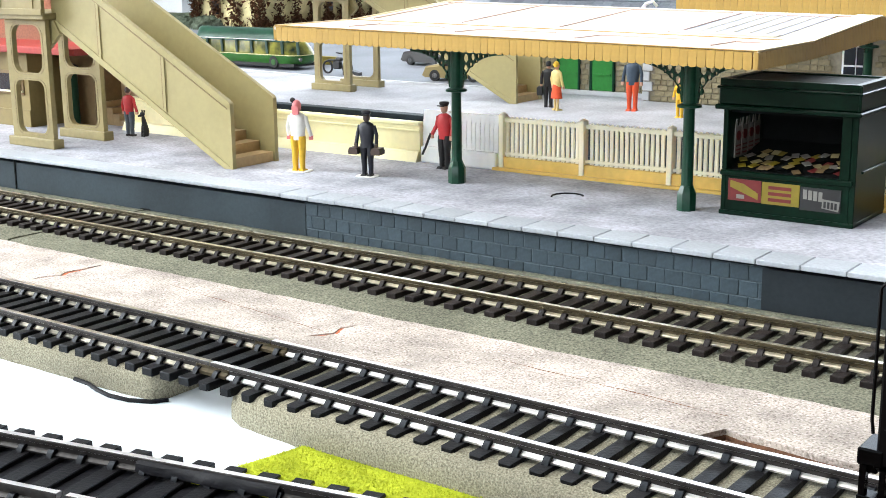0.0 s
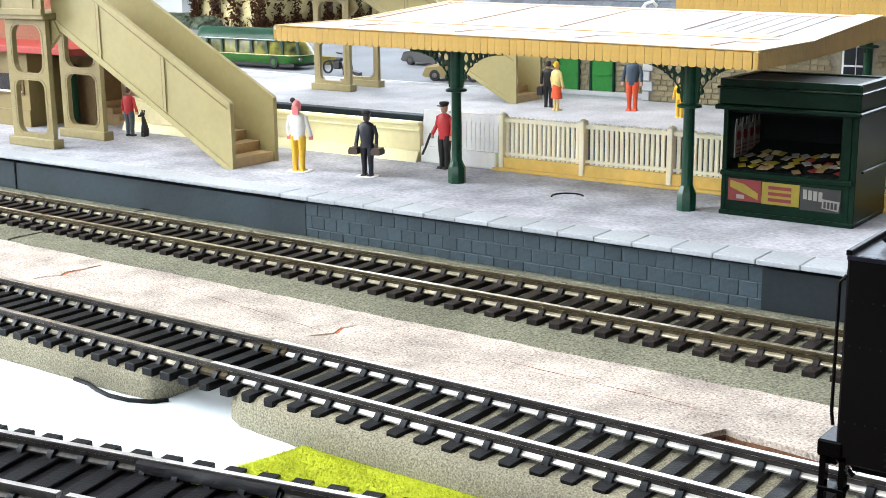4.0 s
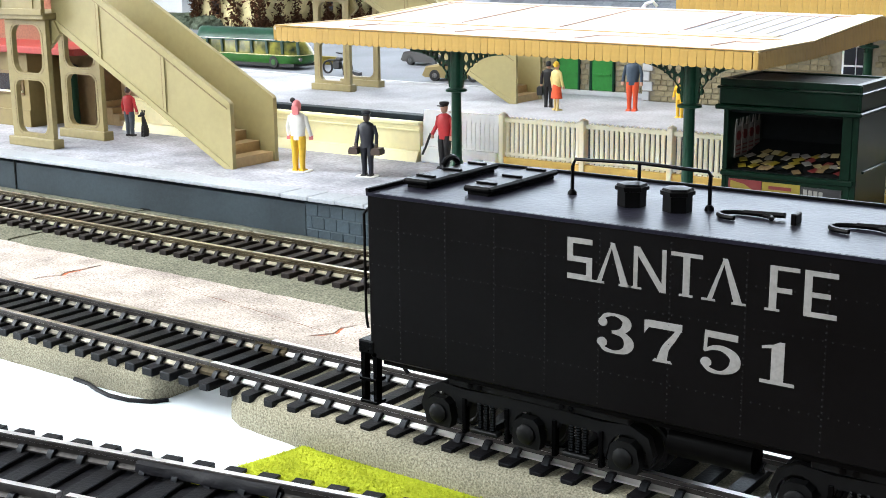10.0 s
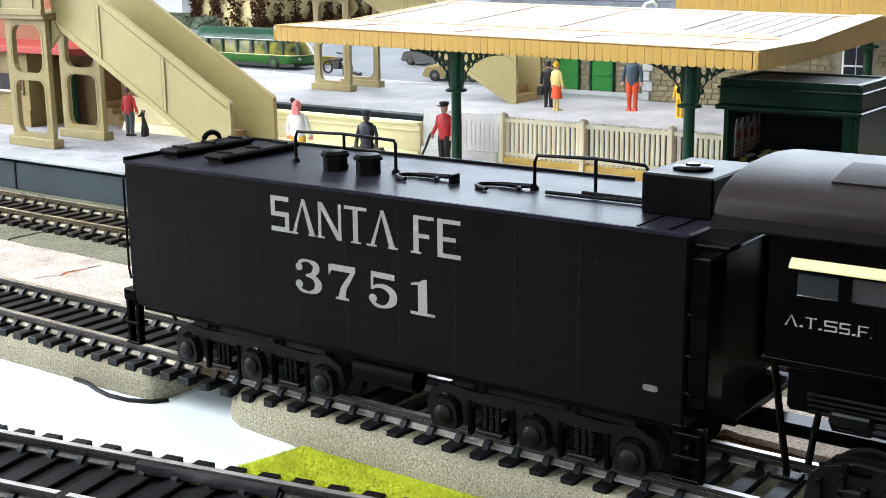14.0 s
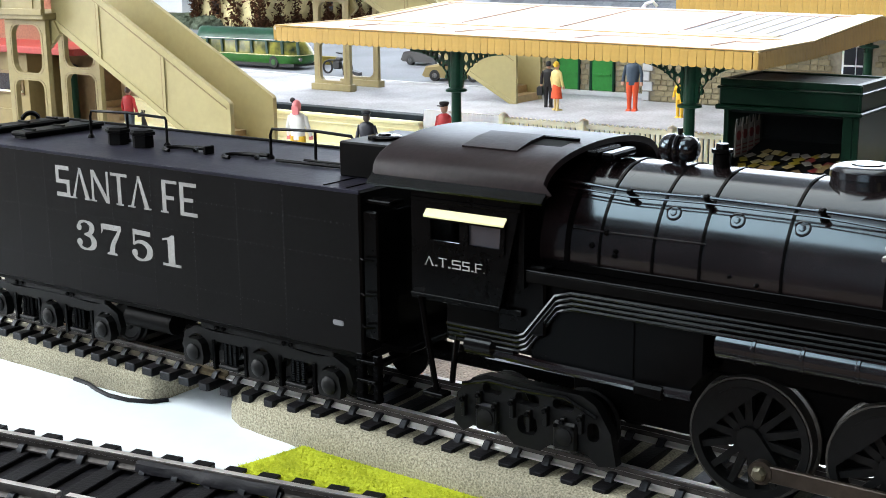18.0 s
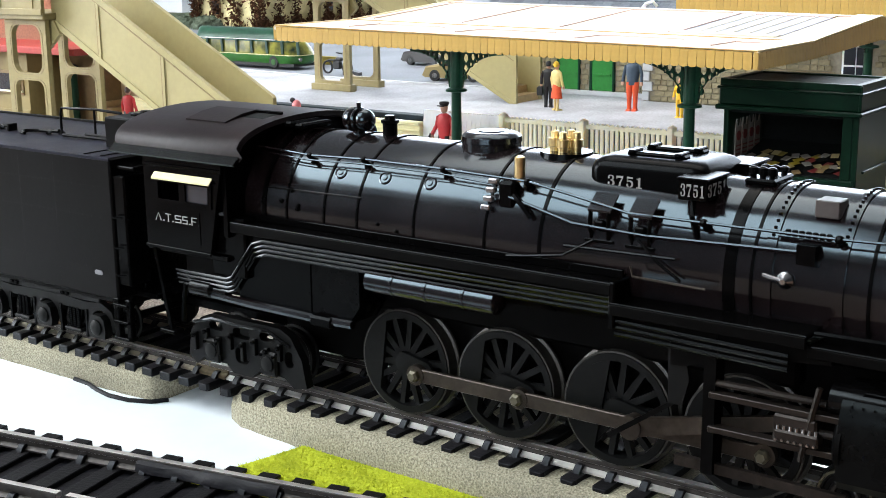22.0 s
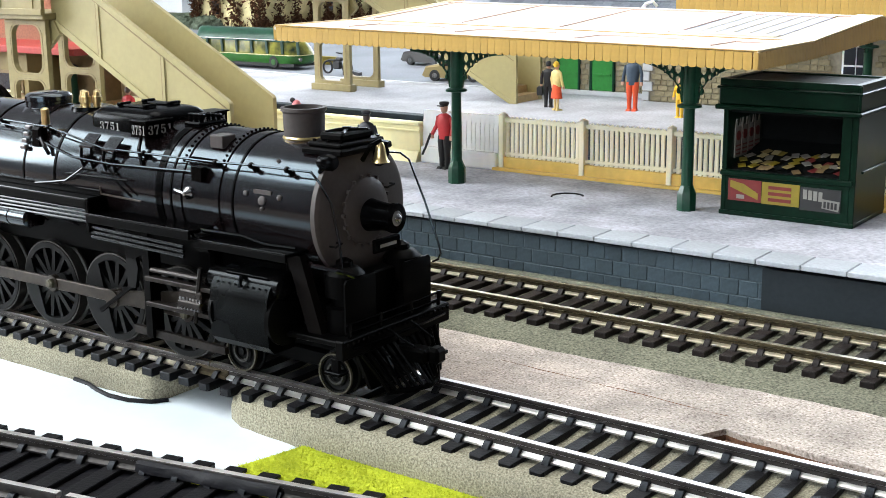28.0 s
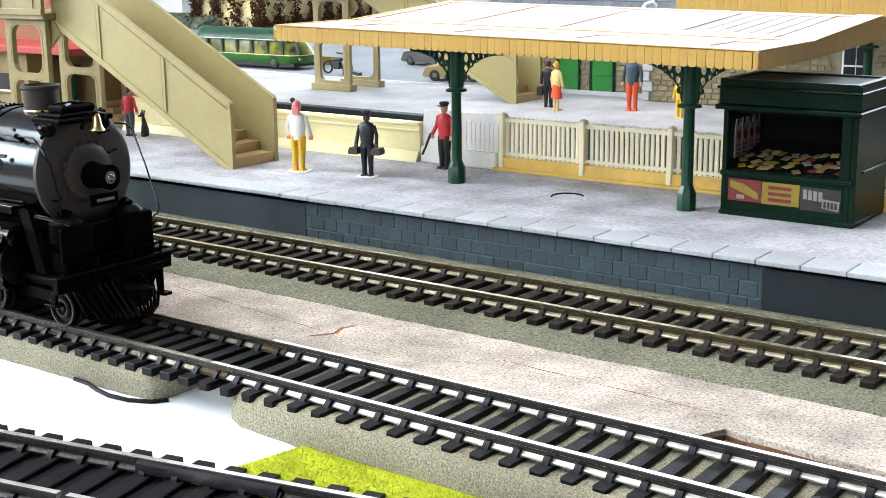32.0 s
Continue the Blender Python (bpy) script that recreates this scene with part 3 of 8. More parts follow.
def lay_track(name, x0, x1, yc, g, zr, pitch, phase, rail_m, sl_m, label, half=14.2, wide=2.7, shape="block", turn=0.0, pivot=(0, 0), rails=None, bed=False):
    root = thing(name, (pivot[0], pivot[1], zr - 4.2), label, "railway track", "model railway tracks")
    root.rotation_euler[2] = turn
    for s in (-1, 1):
        for a, b in (rails[s] if rails else [(x0, x1)]):
            bm = one(prism, rail_profile(pivot[1] + yc + s * g, zr), "x", pivot[0] + a, pivot[0] + b)
            # side faces take the dark reflection tone, top and foot stay bright
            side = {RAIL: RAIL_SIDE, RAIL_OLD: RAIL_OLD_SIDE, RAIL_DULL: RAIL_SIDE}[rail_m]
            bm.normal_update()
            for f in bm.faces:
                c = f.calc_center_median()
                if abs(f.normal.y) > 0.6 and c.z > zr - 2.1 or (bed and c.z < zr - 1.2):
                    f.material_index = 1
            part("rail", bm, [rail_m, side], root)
    if bed:
        part("bed_strip", one(box, pivot[0] + x0, pivot[0] + x1, pivot[1] + yc - half + 1.2, pivot[1] + yc + half - 2.6, zr - 3.9, zr - 3.4), TAPE, root, "black strip between sleepers")
    me = sleeper_mesh("sleeper", half, wide, g, zr, sl_m, shape)
    for v in me.vertices:
        v.co.z -= (zr - 4.2) * MM
    k0 = math.ceil((x0 - phase) / pitch)
    k1 = math.floor((x1 - phase) / pitch)
    for k in range(k0, k1 + 1):
        ob = piece("sleeper", me, root, (pivot[0] + phase + k * pitch, pivot[1] + yc, zr - 4.2))
        ob.rotation_euler[2] = random.uniform(-0.008, 0.008)
    return root


lay_track("main_track", -31.0, 460, 0, 8.6, 9.5, 5.79, 0.0, RAIL, SLEEPER, "shiny nickel rails on black plastic sleepers over foam", half=13.6, wide=2.9, shape="round")
lay_track("main_track", -430, -31.4, 0, 8.6, 9.5, 5.25, -34.2, RAIL_DULL, SLEEPER, "tarnished rails on black plastic sleepers over foam", half=13.6, wide=3.0)
lay_track("platform_track", -700, 460, 72.4, 8.9, 9.5, 5.75, 0.9, RAIL_OLD, SLEEPER_OLD, "tarnished brass rails on brown sleepers beside platform", half=14.4, wide=2.9)
lay_track("siding_track", -140, 130, -8.7, 8.6, 4.3, 6.6, 1.0, RAIL, SLEEPER, "bright rails on black sleepers lying on paper", half=16.2, wide=3.6, turn=radians(11.9), pivot=(-21.5, -41.9), bed=True,
          rails={1: [(-140, 130)], -1: [(-140, 3.2), (5.0, 130)]})


def tape_strip():
    bm = bmesh.new()
    a, c, s = radians(11.9), math.cos(radians(11.9)), math.sin(radians(11.9))
    rows = []
    for k in range(16):
        u = 6 + 28 * k / 15
        w = 0.25 + 0.35 * math.sin(math.pi * min(1, k / 8) / 2) * (1 - 0.3 * max(0, (k - 10) / 5))
        v = -1.4 - 0.25 * math.sin(k * 0.9)
        rows.append([(-21.5 + u * c - q * s, -41.9 + u * s + q * c, z) for q, z in ((v - w, 2.4 + 0.25 * math.sin(k * 1.7)), (v, 3.5), (v + 0.9, 4.0), (v + 0.9, 3.7), (v - w, 2.1))])
    loft(bm, rows)
    solo("tape_strip", bm, TAPE, (-5, -40, 2), "crumpled black tape strip along a rail", "tape")


tape_strip()
for p in ((-30.8, -8.6), (-31.3, 8.6)):
    bm = bmesh.new()
    prism(bm, [(p[1] - 1.35, 6.95), (p[1] + 1.35, 6.95), (p[1] + 1.3, 7.6), (p[1] + 0.5, 8.0), (p[1] + 0.42, 8.6), (p[1] - 0.42, 8.6), (p[1] - 0.5, 8.0), (p[1] - 1.3, 7.6)], "x", p[0] - 4.5, p[0] + 4.5)
    solo("rail_joiner", bm, RAIL_OLD_SIDE, (p[0], p[1], 7), "small tarnished metal joiner between two rails", "rail joiner", "rail joiners")

# ---- near platform ----
PZ = 17.5
plat = thing("platform", (-100, 135, 0), "grey station platform with a pale coping edge", "platform", kind="structure")
part("surface", one(box, -700, 300, 107.4, 173, PZ - 1.2, PZ), PLAT, plat, "weathered grey platform surface")
part("wall", one(box, -700, -103.6, 99.2, 172.5, 0, PZ - 2.4), PLAT_WALL, plat, "plain slate grey wall")
part("wall", one(box, -103.6, 37.6, 99.42, 172.5, 0, PZ - 2.0), BLOCK_JOINT, plat, "paler joints between blocks")
part("wall", one(box, 37.6, 300, 99.2, 172.5, 0, PZ - 2.2), PLAT_WALL_DARK, plat, "plain slate wall in a darker tone")
# dark set-back band drawn in for the shadow below the coping
part("recess", one(box, -700, 300, 104, 172.5, PZ - 2.6, PZ - 1.2), PLAT_WALL_DARK, plat, "dark set-back strip for the shadow under the coping")
part("coping", one(box, -700, -112.2, 97.6, 107.4, PZ - 1.1, PZ + 0.1, 0.2), COPING, plat, "smooth pale coping")
bm = bmesh.new()
box(bm, -242.3, -241.7, 98.9, 99.4, 5, PZ - 1.8)
part("wall_joint", bm, INSIDE, plat, "thin dark joint")
bm = bmesh.new()
box(bm, -176, -171.5, 98.7, 99.3, 4.7, 6.0, 0.2)
part("wall_clip", bm, INSIDE, plat, "small black clip")
me = mesh_of("coping_slab", one(box, -5.22, 5.22, -4.95, 4.75, -1.2, 0.1, 0.2), COPING)
for k in range(39):
    piece("coping_slab", me, plat, (-106.7 + 10.6 * k, 102.65 + random.uniform(-0.06, 0.06), PZ + random.uniform(-0.05, 0.03)))
BW, BH = 4.75, 3.8
me = mesh_of("block", one(box, -BW / 2 + 0.1, BW / 2 - 0.1, -0.25, 0.35, -BH / 2 + 0.1, BH / 2 - 0.1, 0.14), BLOCK)
half_me = mesh_of("block", one(box, -BW / 4 + 0.1, BW / 4 - 0.1, -0.25, 0.35, -BH / 2 + 0.1, BH / 2 - 0.1, 0.14), BLOCK)
for r in range(3):
    z = PZ - 2.0 - BH * (r + 0.5)
    n = int(142.6 / BW)
    for k in range(n):
        off = BW / 2 if r % 2 else 0
        x = -103.4 + BW * (k + 0.5) + off
        if not (r % 2 and k == n - 1):
            piece("block", me, plat, (x, 99.5 + random.uniform(-0.05, 0.05), z))
    if r % 2:
        piece("block", half_me, plat, (-103.4 + BW / 4, 99.5, z))
        piece("block", half_me, plat, (-103.4 + BW * n - BW / 4, 99.5, z))

bm = bmesh.new()
pts = [(-38.2 + 4.6 * math.cos(radians(a)), 139.5 + 4.6 * math.sin(radians(a)), PZ + 0.12) for a in range(40, 221, 10)]
tube(bm, pts, 0.3, 5)
solo("hair_ring", bm, TAPE, (-38, 139.5, PZ), "thin black half ring lying on the platform", "ring")


# ---- fence and low wall along the back of the platform ----
def fence():
    root = thing("picket_fence", (-50, 168, PZ), "ivory plastic picket fence on a pale yellow base", "fence")
    part("base_band", one(box, -80.5, 60, 167.2, 169.6, PZ, PZ + 4.4, 0.2), AMBER_BASE, root, "amber yellow base band")
    part("base_foot", one(box, -82, 60, 165.4, 169.8, PZ, PZ + 1.0, 0.2), AMBER_BASE, root)
    part("rail", one(box, -80.5, 60, 168.0, 169.0, PZ + 4.9, PZ + 5.9, 0.1), IVORY, root)
    part("rail", one(box, -80.5, 60, 168.0, 169.0, PZ + 15.6, PZ + 16.9, 0.1), IVORY, root)
    for k in range(5):
        x = -79.4 + 29.8 * k
        bm = bmesh.new()
        box(bm, x - 0.85, x + 0.85, 166.8, 169.9, PZ, PZ + 18.0, 0.15)
        hull(bm, [(x + dx, 168.4 + dy, PZ + 18.0) for dx in (-1.0, 1.0) for dy in (-1.3, 1.3)] + [(x, 168.4, PZ + 18.8)])
        part("post", bm, IVORY, root)
    bm = bmesh.new()
    hull(bm, [(dx, dy, z) for dx in (-0.52, 0.52) for dy in (-0.35, 0.35) for z in (4.4, 17.1)] + [(0, -0.35, 17.5), (0, 0.35, 17.5)])
    me = mesh_of("picket", bm, IVORY)
    for k in range(80):
        x = -77.6 + 1.72 * k
        if min(abs(x - (-79.4 + 29.8 * j)) for j in range(6)) > 1.3:
            piece("picket", me, root, (x, 168.5, PZ))
    g = thing("white_fence_panel", (-95, 168, PZ), "glossy white picket panel beside the fence", "fence")
    part("base_band", one(box, -111.5, -81.2, 166.4, 169.4, PZ, PZ + 5.4, 0.3), WHITE_PLASTIC, g)
    part("rail", one(box, -110, -81.2, 168.2, 169.0, PZ + 14.6, PZ + 17.0, 0.2), WHITE_PLASTIC, g)
    for k in range(17):
        x = -110.6 + 1.78 * k
        bend = 1.2 * math.sin(k * 0.35)
        bm = bmesh.new()
        w = 0.78 if k > 3 else 0.92
        path = [(x, 168.4, PZ + 5.2), (x - 0.25 * bend, 168.3, PZ + 9), (x - 0.1 * bend, 168.4, PZ + 13), (x + 0.5, 168.5, PZ + 17.6)]
        for p, q in zip(path, path[1:]):
            hull(bm, [(c[0] + dx, c[1] + dy, c[2]) for c in (p, q) for dx in (-w, w) for dy in (-0.3, 0.3)])
        part("picket", bm, WHITE_PLASTIC, g)
    w = thing("low_wall", (-180, 167, PZ), "pale yellow plastic low wall with a moulded top", "wall")
    part("panel", one(box, -261, -112, 166.6, 168.6, PZ, PZ + 12.0), CREAM_WALL, w)
    part("coping", one(box, -261, -112, 166.0, 169.2, PZ + 12.0, PZ + 13.4, 0.3), CREAM_WALL, w)
    part("moulding", one(box, -261, -112, 166.2, 166.7, PZ + 10.0, PZ + 10.7, 0.12), CREAM_WALL, w)
    bm = one(prism, [(164.2, PZ), (166.6, PZ), (166.6, PZ + 3.6), (165.6, PZ + 3.2)], "x", -261, -112)
    part("plinth", bm, CREAM_WALL, w)


fence()


# ---- canopy over the near platform ----
def canopy():
    zt = lambda x: 63.75 - (x + 54.5) * 0.0132
    xa, xb, ya, yk, yb = -134.0, 25.0, 121.3, 158.5, 216.0
    rise = 4.0
    root = thing("platform_canopy", (-54, 141, PZ), "amber canopy with a pale roof on green iron posts", "canopy")
    th = 1.2

    def skin(bm, x0, x1, y0, y1, z0, z1, up=0.0, thick=th):
        hull(bm, [(x, y, zt(x) + z + up - d) for x in (x0, x1) for y, z in ((y0, z0), (y1, z1)) for d in (0, thick)])

    bm = bmesh.new()
    skin(bm, xa, xb, ya, yk, 0, 0)
    part("roof", bm, CANOPY_ROOF, root, "pale flat roof sheet")
    bm = bmesh.new()
    skin(bm, xa, xb, yk, yb, 0, rise)
    part("roof", bm, CANOPY_ROOF, root, "pale sloping roof sheet")
    bm = bmesh.new()
    skin(bm, xa, xb, yb, yb + 40, rise, 0)
    part("roof", bm, CANOPY_ROOF, root, "pale rear roof sheet")
    zs = lambda y: rise * (y - yk) / (yb - yk)
    # edge trims, and rosy strips for the shadow along the panel recesses
    for y0, y1, m in ((ya, ya + 0.7, CANOPY), (yk - 0.3, yk + 0.3, CANOPY)):
        bm = bmesh.new()
        skin(bm, xa + 0.2, xb - 0.2, y0, y1, 0, 0, 0.25, 0.6)
        part("ridge", bm, m, root)
    for y in (yb - 5.5,):
        bm = bmesh.new()
        skin(bm, xa + 3, xb - 2, y - 0.45, y + 0.45, zs(y - 0.45), zs(y + 0.45), 0.4, 0.8)
        part("ridge", bm, CANOPY_SHADOW, root)
    for x0, x1 in ((xa, xa + 1.2), (xb - 7.5, xb)):
        bm = bmesh.new()
        skin(bm, x0, x1, ya + 0.75, yk - 0.35, 0, 0, 0.3, 0.7)
        skin(bm, x0, x1, yk + 0.35, yb, 0, rise, 0.3, 0.7)
        part("border", bm, CANOPY_EDGE, root, "pale amber roof border")
    for k in range(4):
        x = xa + 6 + k * 36.2
        if x > xb:
            continue
        bm = bmesh.new()
        skin(bm, x - 0.3, x + 0.3, yk + 5, yb - 5.5, zs(yk + 5), zs(yb - 5.5), 0.3, 0.7)
        part("ridge", bm, CANOPY_SHADOW, root)
        x1 = min(x + 34.5, xb - 3)
        if k == 3:
            y0, y1 = yk + 7, yb - 9
            glass_bm = bmesh.new()
            skin(glass_bm, x + 3, x1 - 2, y0, y1, zs(y0), zs(y1), 0.22, 0.3)
            pn = part("skylight", glass_bm, SKYLIGHT, root, "frosted skylight pane")
            for j in range(1, 6):
                xx = x + 3 + (x1 - x - 5) * j / 6
                bb = bmesh.new()
                skin(bb, xx - 0.3, xx + 0.3, y0, y1, zs(y0), zs(y1), 0.4, 0.4)
                part("glazing_bar", bb, CANOPY_ROOF, pn)
            for q0, q1, m in ((y0 - 0.5, y0, CANOPY_EDGE), (y0 - 3.4, y0 - 0.5, CANOPY_ROOF), (y1, y1 + 1.6, CANOPY_SHADOW), (y1 + 1.6, y1 + 5.0, CANOPY_EDGE)):
                bb = bmesh.new()
                skin(bb, x + 1, x1 - 2, q0, q1, zs(q0), zs(q1), 0.45, 0.6)
                part("frame", bb, m, pn)
            # rosy strip for the shadow along the pane's sunk edge
            bb = bmesh.new()
            skin(bb, x + 1.2, x + 2.9, y0, y1 + 1.5, zs(y0), zs(y1 + 1.5), 0.5, 0.6)
            part("frame", bb, CANOPY_SHADOW, pn)
    # rosy strips drawn in as shadow lines of the flat panels
    for k in range(4):
        x = xa + 22 + k * 40
        bm = bmesh.new()
        skin(bm, x, min(x + 26, xb - 5), ya + 24, ya + 24.6, 0, 0, 0.3, 0.6)
        skin(bm, x, x + 0.6, ya + 10, ya + 24, 0, 0, 0.3, 0.6)
        part("panel_shadow", bm, CANOPY_SHADOW, root)
    # valance boards, each with a rounded foot
    bw = 2.41
    n = int((xb - xa) / bw)
    outline = [(-bw / 2 + 0.05, 0.0), (-bw / 2 + 0.05, -3.7)] + [(-(bw / 2 - 0.05) * math.cos(a), -3.85 - 0.55 * math.sin(a)) for a in [math.pi * k / 6 for k in range(1, 6)]] + [(bw / 2 - 0.05, -3.7), (bw / 2 - 0.05, 0.0)]
    bm = bmesh.new()
    loft(bm, [[(u, w, v) for u, v in outline] for w in (-0.35, 0.55)])
    front = mesh_of("valance_board", bm, CANOPY)
    bm = bmesh.new()
    loft(bm, [[(w, u, v) for u, v in outline] for w in (-0.55, 0.35)])
    side = mesh_of("valance_board", bm, CANOPY)
    for k in range(n):
        x = xa + bw * (k + 0.5) + (xb - xa - n * bw) / 2
        piece("valance_board", front, root, (x, ya - 0.2, zt(x) - 0.2))
    part("corner_board", one(box, xb - 0.9, xb + 0.45, ya - 0.6, ya + 0.6, zt(xb) - 4.4, zt(xb) - 0.1, 0.15), CANOPY, root)
    for x, s in ((xb, 1), (xa, -1)):
        for k in range(int((yb + 30 - ya) / bw)):
            y = ya + bw * (k + 0.5)
            z = zt(x) + (0 if y < yk else zs(y) if y < yb else rise * (1 - (y - yb) / 40))
            ob = piece("valance_board", side, root, (x - 0.1 * s, y, z - 0.2))
            ob.scale[2] = 1 + max(0, (0 if y < yk else zs(min(y, yb))) * 0.62 / 4.45)
    # posts with pierced brackets
    for x in (-78.4, -1.6):
        post = part("post", one(lathe, (x, 141, PZ), (x, 141, zt(x)), [(0, 2.5), (0.0, 2.5), (4.8, 2.5), (5.2, 2.1), (6.6, 1.75), (7.2, 1.62), (28.0, 1.5), (28.1, 1.9), (41.0, 1.7), (zt(x) - 1.0 - PZ, 1.7)], 12), GREEN, root, "dark green iron post", at=(x, 141, PZ))
        part("collar", one(lathe, (x, 141, 45.4), (x, 141, 46.6), [(0, 2.2), (0.25, 3.3), (0.8, 3.3), (1.15, 2.2)], 16), GREEN, post)
        part("base", one(lathe, (x, 141, PZ), (x, 141, PZ + 7), [(0, 2.75), (4.6, 2.75), (5.6, 2.3), (6.8, 1.8)], 8), GREEN, post)
        for s in (-1, 1):
            u = lambda a: x + s * a
            top = 57.6
            outer = [(u(1.5), 46.8), (u(2.4), 46.8)] + [(u(2.6 + 14.4 * (1 - math.cos(a))), 47.6 + (top - 48.2) * math.sin(a)) for a in [math.pi / 2 * k / 9 for k in range(1, 10)]] + [(u(17.2), top), (u(1.5), top)]
            holes = []
            for cx, cz, r in ((3.7, 55.7, 1.25), (6.2, 56.1, 1.0), (3.6, 52.7, 1.05), (5.5, 53.8, 0.75), (3.2, 49.9, 0.8), (8.2, 56.5, 0.65), (9.9, 56.5, 0.6), (11.7, 56.8, 0.45), (7.4, 54.9, 0.5), (3.0, 51.2, 0.4)):
                holes.append([(u(cx + 0.82 * r * math.cos(a)), cz + 1.08 * r * math.sin(a)) for a in [2 * math.pi * k / 10 for k in range(10)]])
            bm = bmesh.new()
            plate(bm, outer, holes, "y", 140.6, 141.4)
            part("bracket", bm, GREEN, post, "pierced green bracket")


canopy()


# ---- newsstand ----
def kiosk():
    x0, x1, y0, y1, zt = 8.0, 44.0, 141.6, 166.5, 53.4
    root = thing("newsstand", (26, 154, PZ), "dark green newsstand kiosk with an open front", "kiosk")
    part("side_wall", one(box, x0, x0 + 1.4, y0, y1, PZ, 47.2, 0.2), KIOSK, root)
    part("side_wall", one(box, x1 - 1.6, x1, y0, y1, PZ, 47.2, 0.2), KIOSK, root)
    # back wall, rack and ceiling are coloured black for the shade inside
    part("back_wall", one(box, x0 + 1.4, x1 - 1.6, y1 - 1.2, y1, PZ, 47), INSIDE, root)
    part("front_panel", one(box, x0 + 1.4, x1 - 1.6, y0, y0 + 1.2, PZ, 28.2), KIOSK, root)
    part("corner_post", one(box, x1 - 4.2, x1 - 1.6, y0 - 0.1, y0 + 1.3, 28.2, 47.0, 0.2), KIOSK, root)
    part("counter", one(box, x0 - 0.2, x1 - 0.6, y0 - 0.7, y1 - 1.2, 28.2, 29.6, 0.25), KIOSK, root)
    part("skirting", one(box, x0 - 0.3, x1 + 0.2, y0 - 0.4, y1, PZ, PZ + 1.2, 0.2), KIOSK, root)
    bm = bmesh.new()
    hull(bm, [(x, y, z) for x in (x0 + 1.5, x1 - 1.7) for y, z in ((y0 + 1.3, 29.6), (y1 - 1.3, 29.6), (y1 - 1.3, 35.1), (y0 + 1.3, 29.75))])
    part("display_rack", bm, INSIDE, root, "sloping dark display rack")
    part("side_ledge", one(box, x1 - 0.1, x1 + 0.6, y0 + 4, y1, 31.0, 31.7, 0.15), KIOSK, root)
    part("fascia", one(box, x0 - 2.0, x1 + 1.0, y0 - 1.6, y1 + 0.5, 45.8, 47.0, 0.3), KIOSK, root)
    part("cornice", one(box, x0 - 1.2, x1 + 0.4, y0 - 0.8, y1, 47.0, zt - 1.5, 0.4), KIOSK, root)
    part("roof_rim", one(plate, [(x0 - 1.0, y0 - 0.6), (x1 + 0.2, y0 - 0.6), (x1 + 0.2, y1 + 0.2), (x0 - 1.0, y1 + 0.2)], [[(x0 + 0.9, y0 + 1.3), (x1 - 1.7, y0 + 1.3), (x1 - 1.7, y1 - 1.5), (x0 + 0.9, y1 - 1.5)]], "z", zt - 1.4, zt + 0.4), KIOSK, root)
    part("cornice_lip", one(box, x0 - 1.7, x1 + 0.9, y0 - 1.3, y1 + 0.4, zt - 2.2, zt - 1.5, 0.25), KIOSK, root)
    part("roof", one(box, x0 + 0.9, x1 - 1.7, y0 + 1.3, y1 - 1.5, zt - 1.4, zt - 0.1), ROOF_GREY, root, "dusty grey flat roof")
    part("corner_bead", one(box, x1 - 0.2, x1 + 0.6, y0 - 1.0, y0 - 0.2, 47.0, zt + 0.2, 0.2), KIOSK, root)
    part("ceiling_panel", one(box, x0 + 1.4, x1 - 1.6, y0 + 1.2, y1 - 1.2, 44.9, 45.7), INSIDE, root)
    # posters on the front: plain blocks and bars
    yf = y0 - 0.12
    poster = part("poster", one(box, 10.2, 19.4, yf - 0.1, yf + 0.2, 21.6, 27.4), RED, root, "red poster with yellow bars")
    bm = bmesh.new()
    hull(bm, [(10.8, yf - 0.22, 25.2), (10.8, yf - 0.22, 27.0), (18.6, yf - 0.22, 24.0), (18.6, yf - 0.22, 22.3), (14.6, yf - 0.22, 26.2), (10.8, yf - 0.12, 25.2), (18.6, yf - 0.12, 24.0), (14.6, yf - 0.12, 26.2)])
    part("bar", bm, YELLOW, poster)
    part("bar", one(box, 12.6, 14.8, yf - 0.2, yf - 0.1, 22.2, 23.3, 0.03), WHITE_PRINT, poster)
    poster = part("poster", one(box, 19.6, 29.8, yf - 0.1, yf + 0.2, 21.5, 27.3), YELLOW, root, "yellow poster with red bars")
    for k in range(3):
        part("bar", one(box, 21.4, 27.6, yf - 0.2, yf - 0.1, 22.3 + 1.6 * k, 23.2 + 1.6 * k), RED, poster)
    poster = part("poster", one(box, 30.0, 40.6, yf - 0.1, yf + 0.2, 21.0, 27.0), BLACK_PRINT, root, "black poster with white bars")
    for k in range(4):
        part("bar", one(box, 30.8 + 1.35 * k, 31.8 + 1.35 * k, yf - 0.2, yf - 0.1, 23.9 - 0.1 * k, 26.4 - 0.1 * k), WHITE_PRINT, poster)
    bm = one(prism, [(35.8, 22.0), (40.2, 21.4), (40.4, 24.0), (35.9, 24.4)], "y", yf - 0.2, yf - 0.1)
    part("bar", bm, WHITE_PRINT, poster)
    for k in range(4):
        part("bar", one(box, 36.3 + 0.95 * k, 36.9 + 0.95 * k, yf - 0.3, yf - 0.2, 22.1 - 0.06 * k, 23.8 - 0.06 * k), BLACK_PRINT, poster)
    # papers on the counter
    rnd = random.Random(5)
    for k in range(44):
        x, y = x0 + 4.0 + (k % 11) * 2.75 + rnd.uniform(-1.0, 1.0), y0 + 3.0 + (k // 11) * 3.2 + rnd.uniform(-0.9, 0.9)
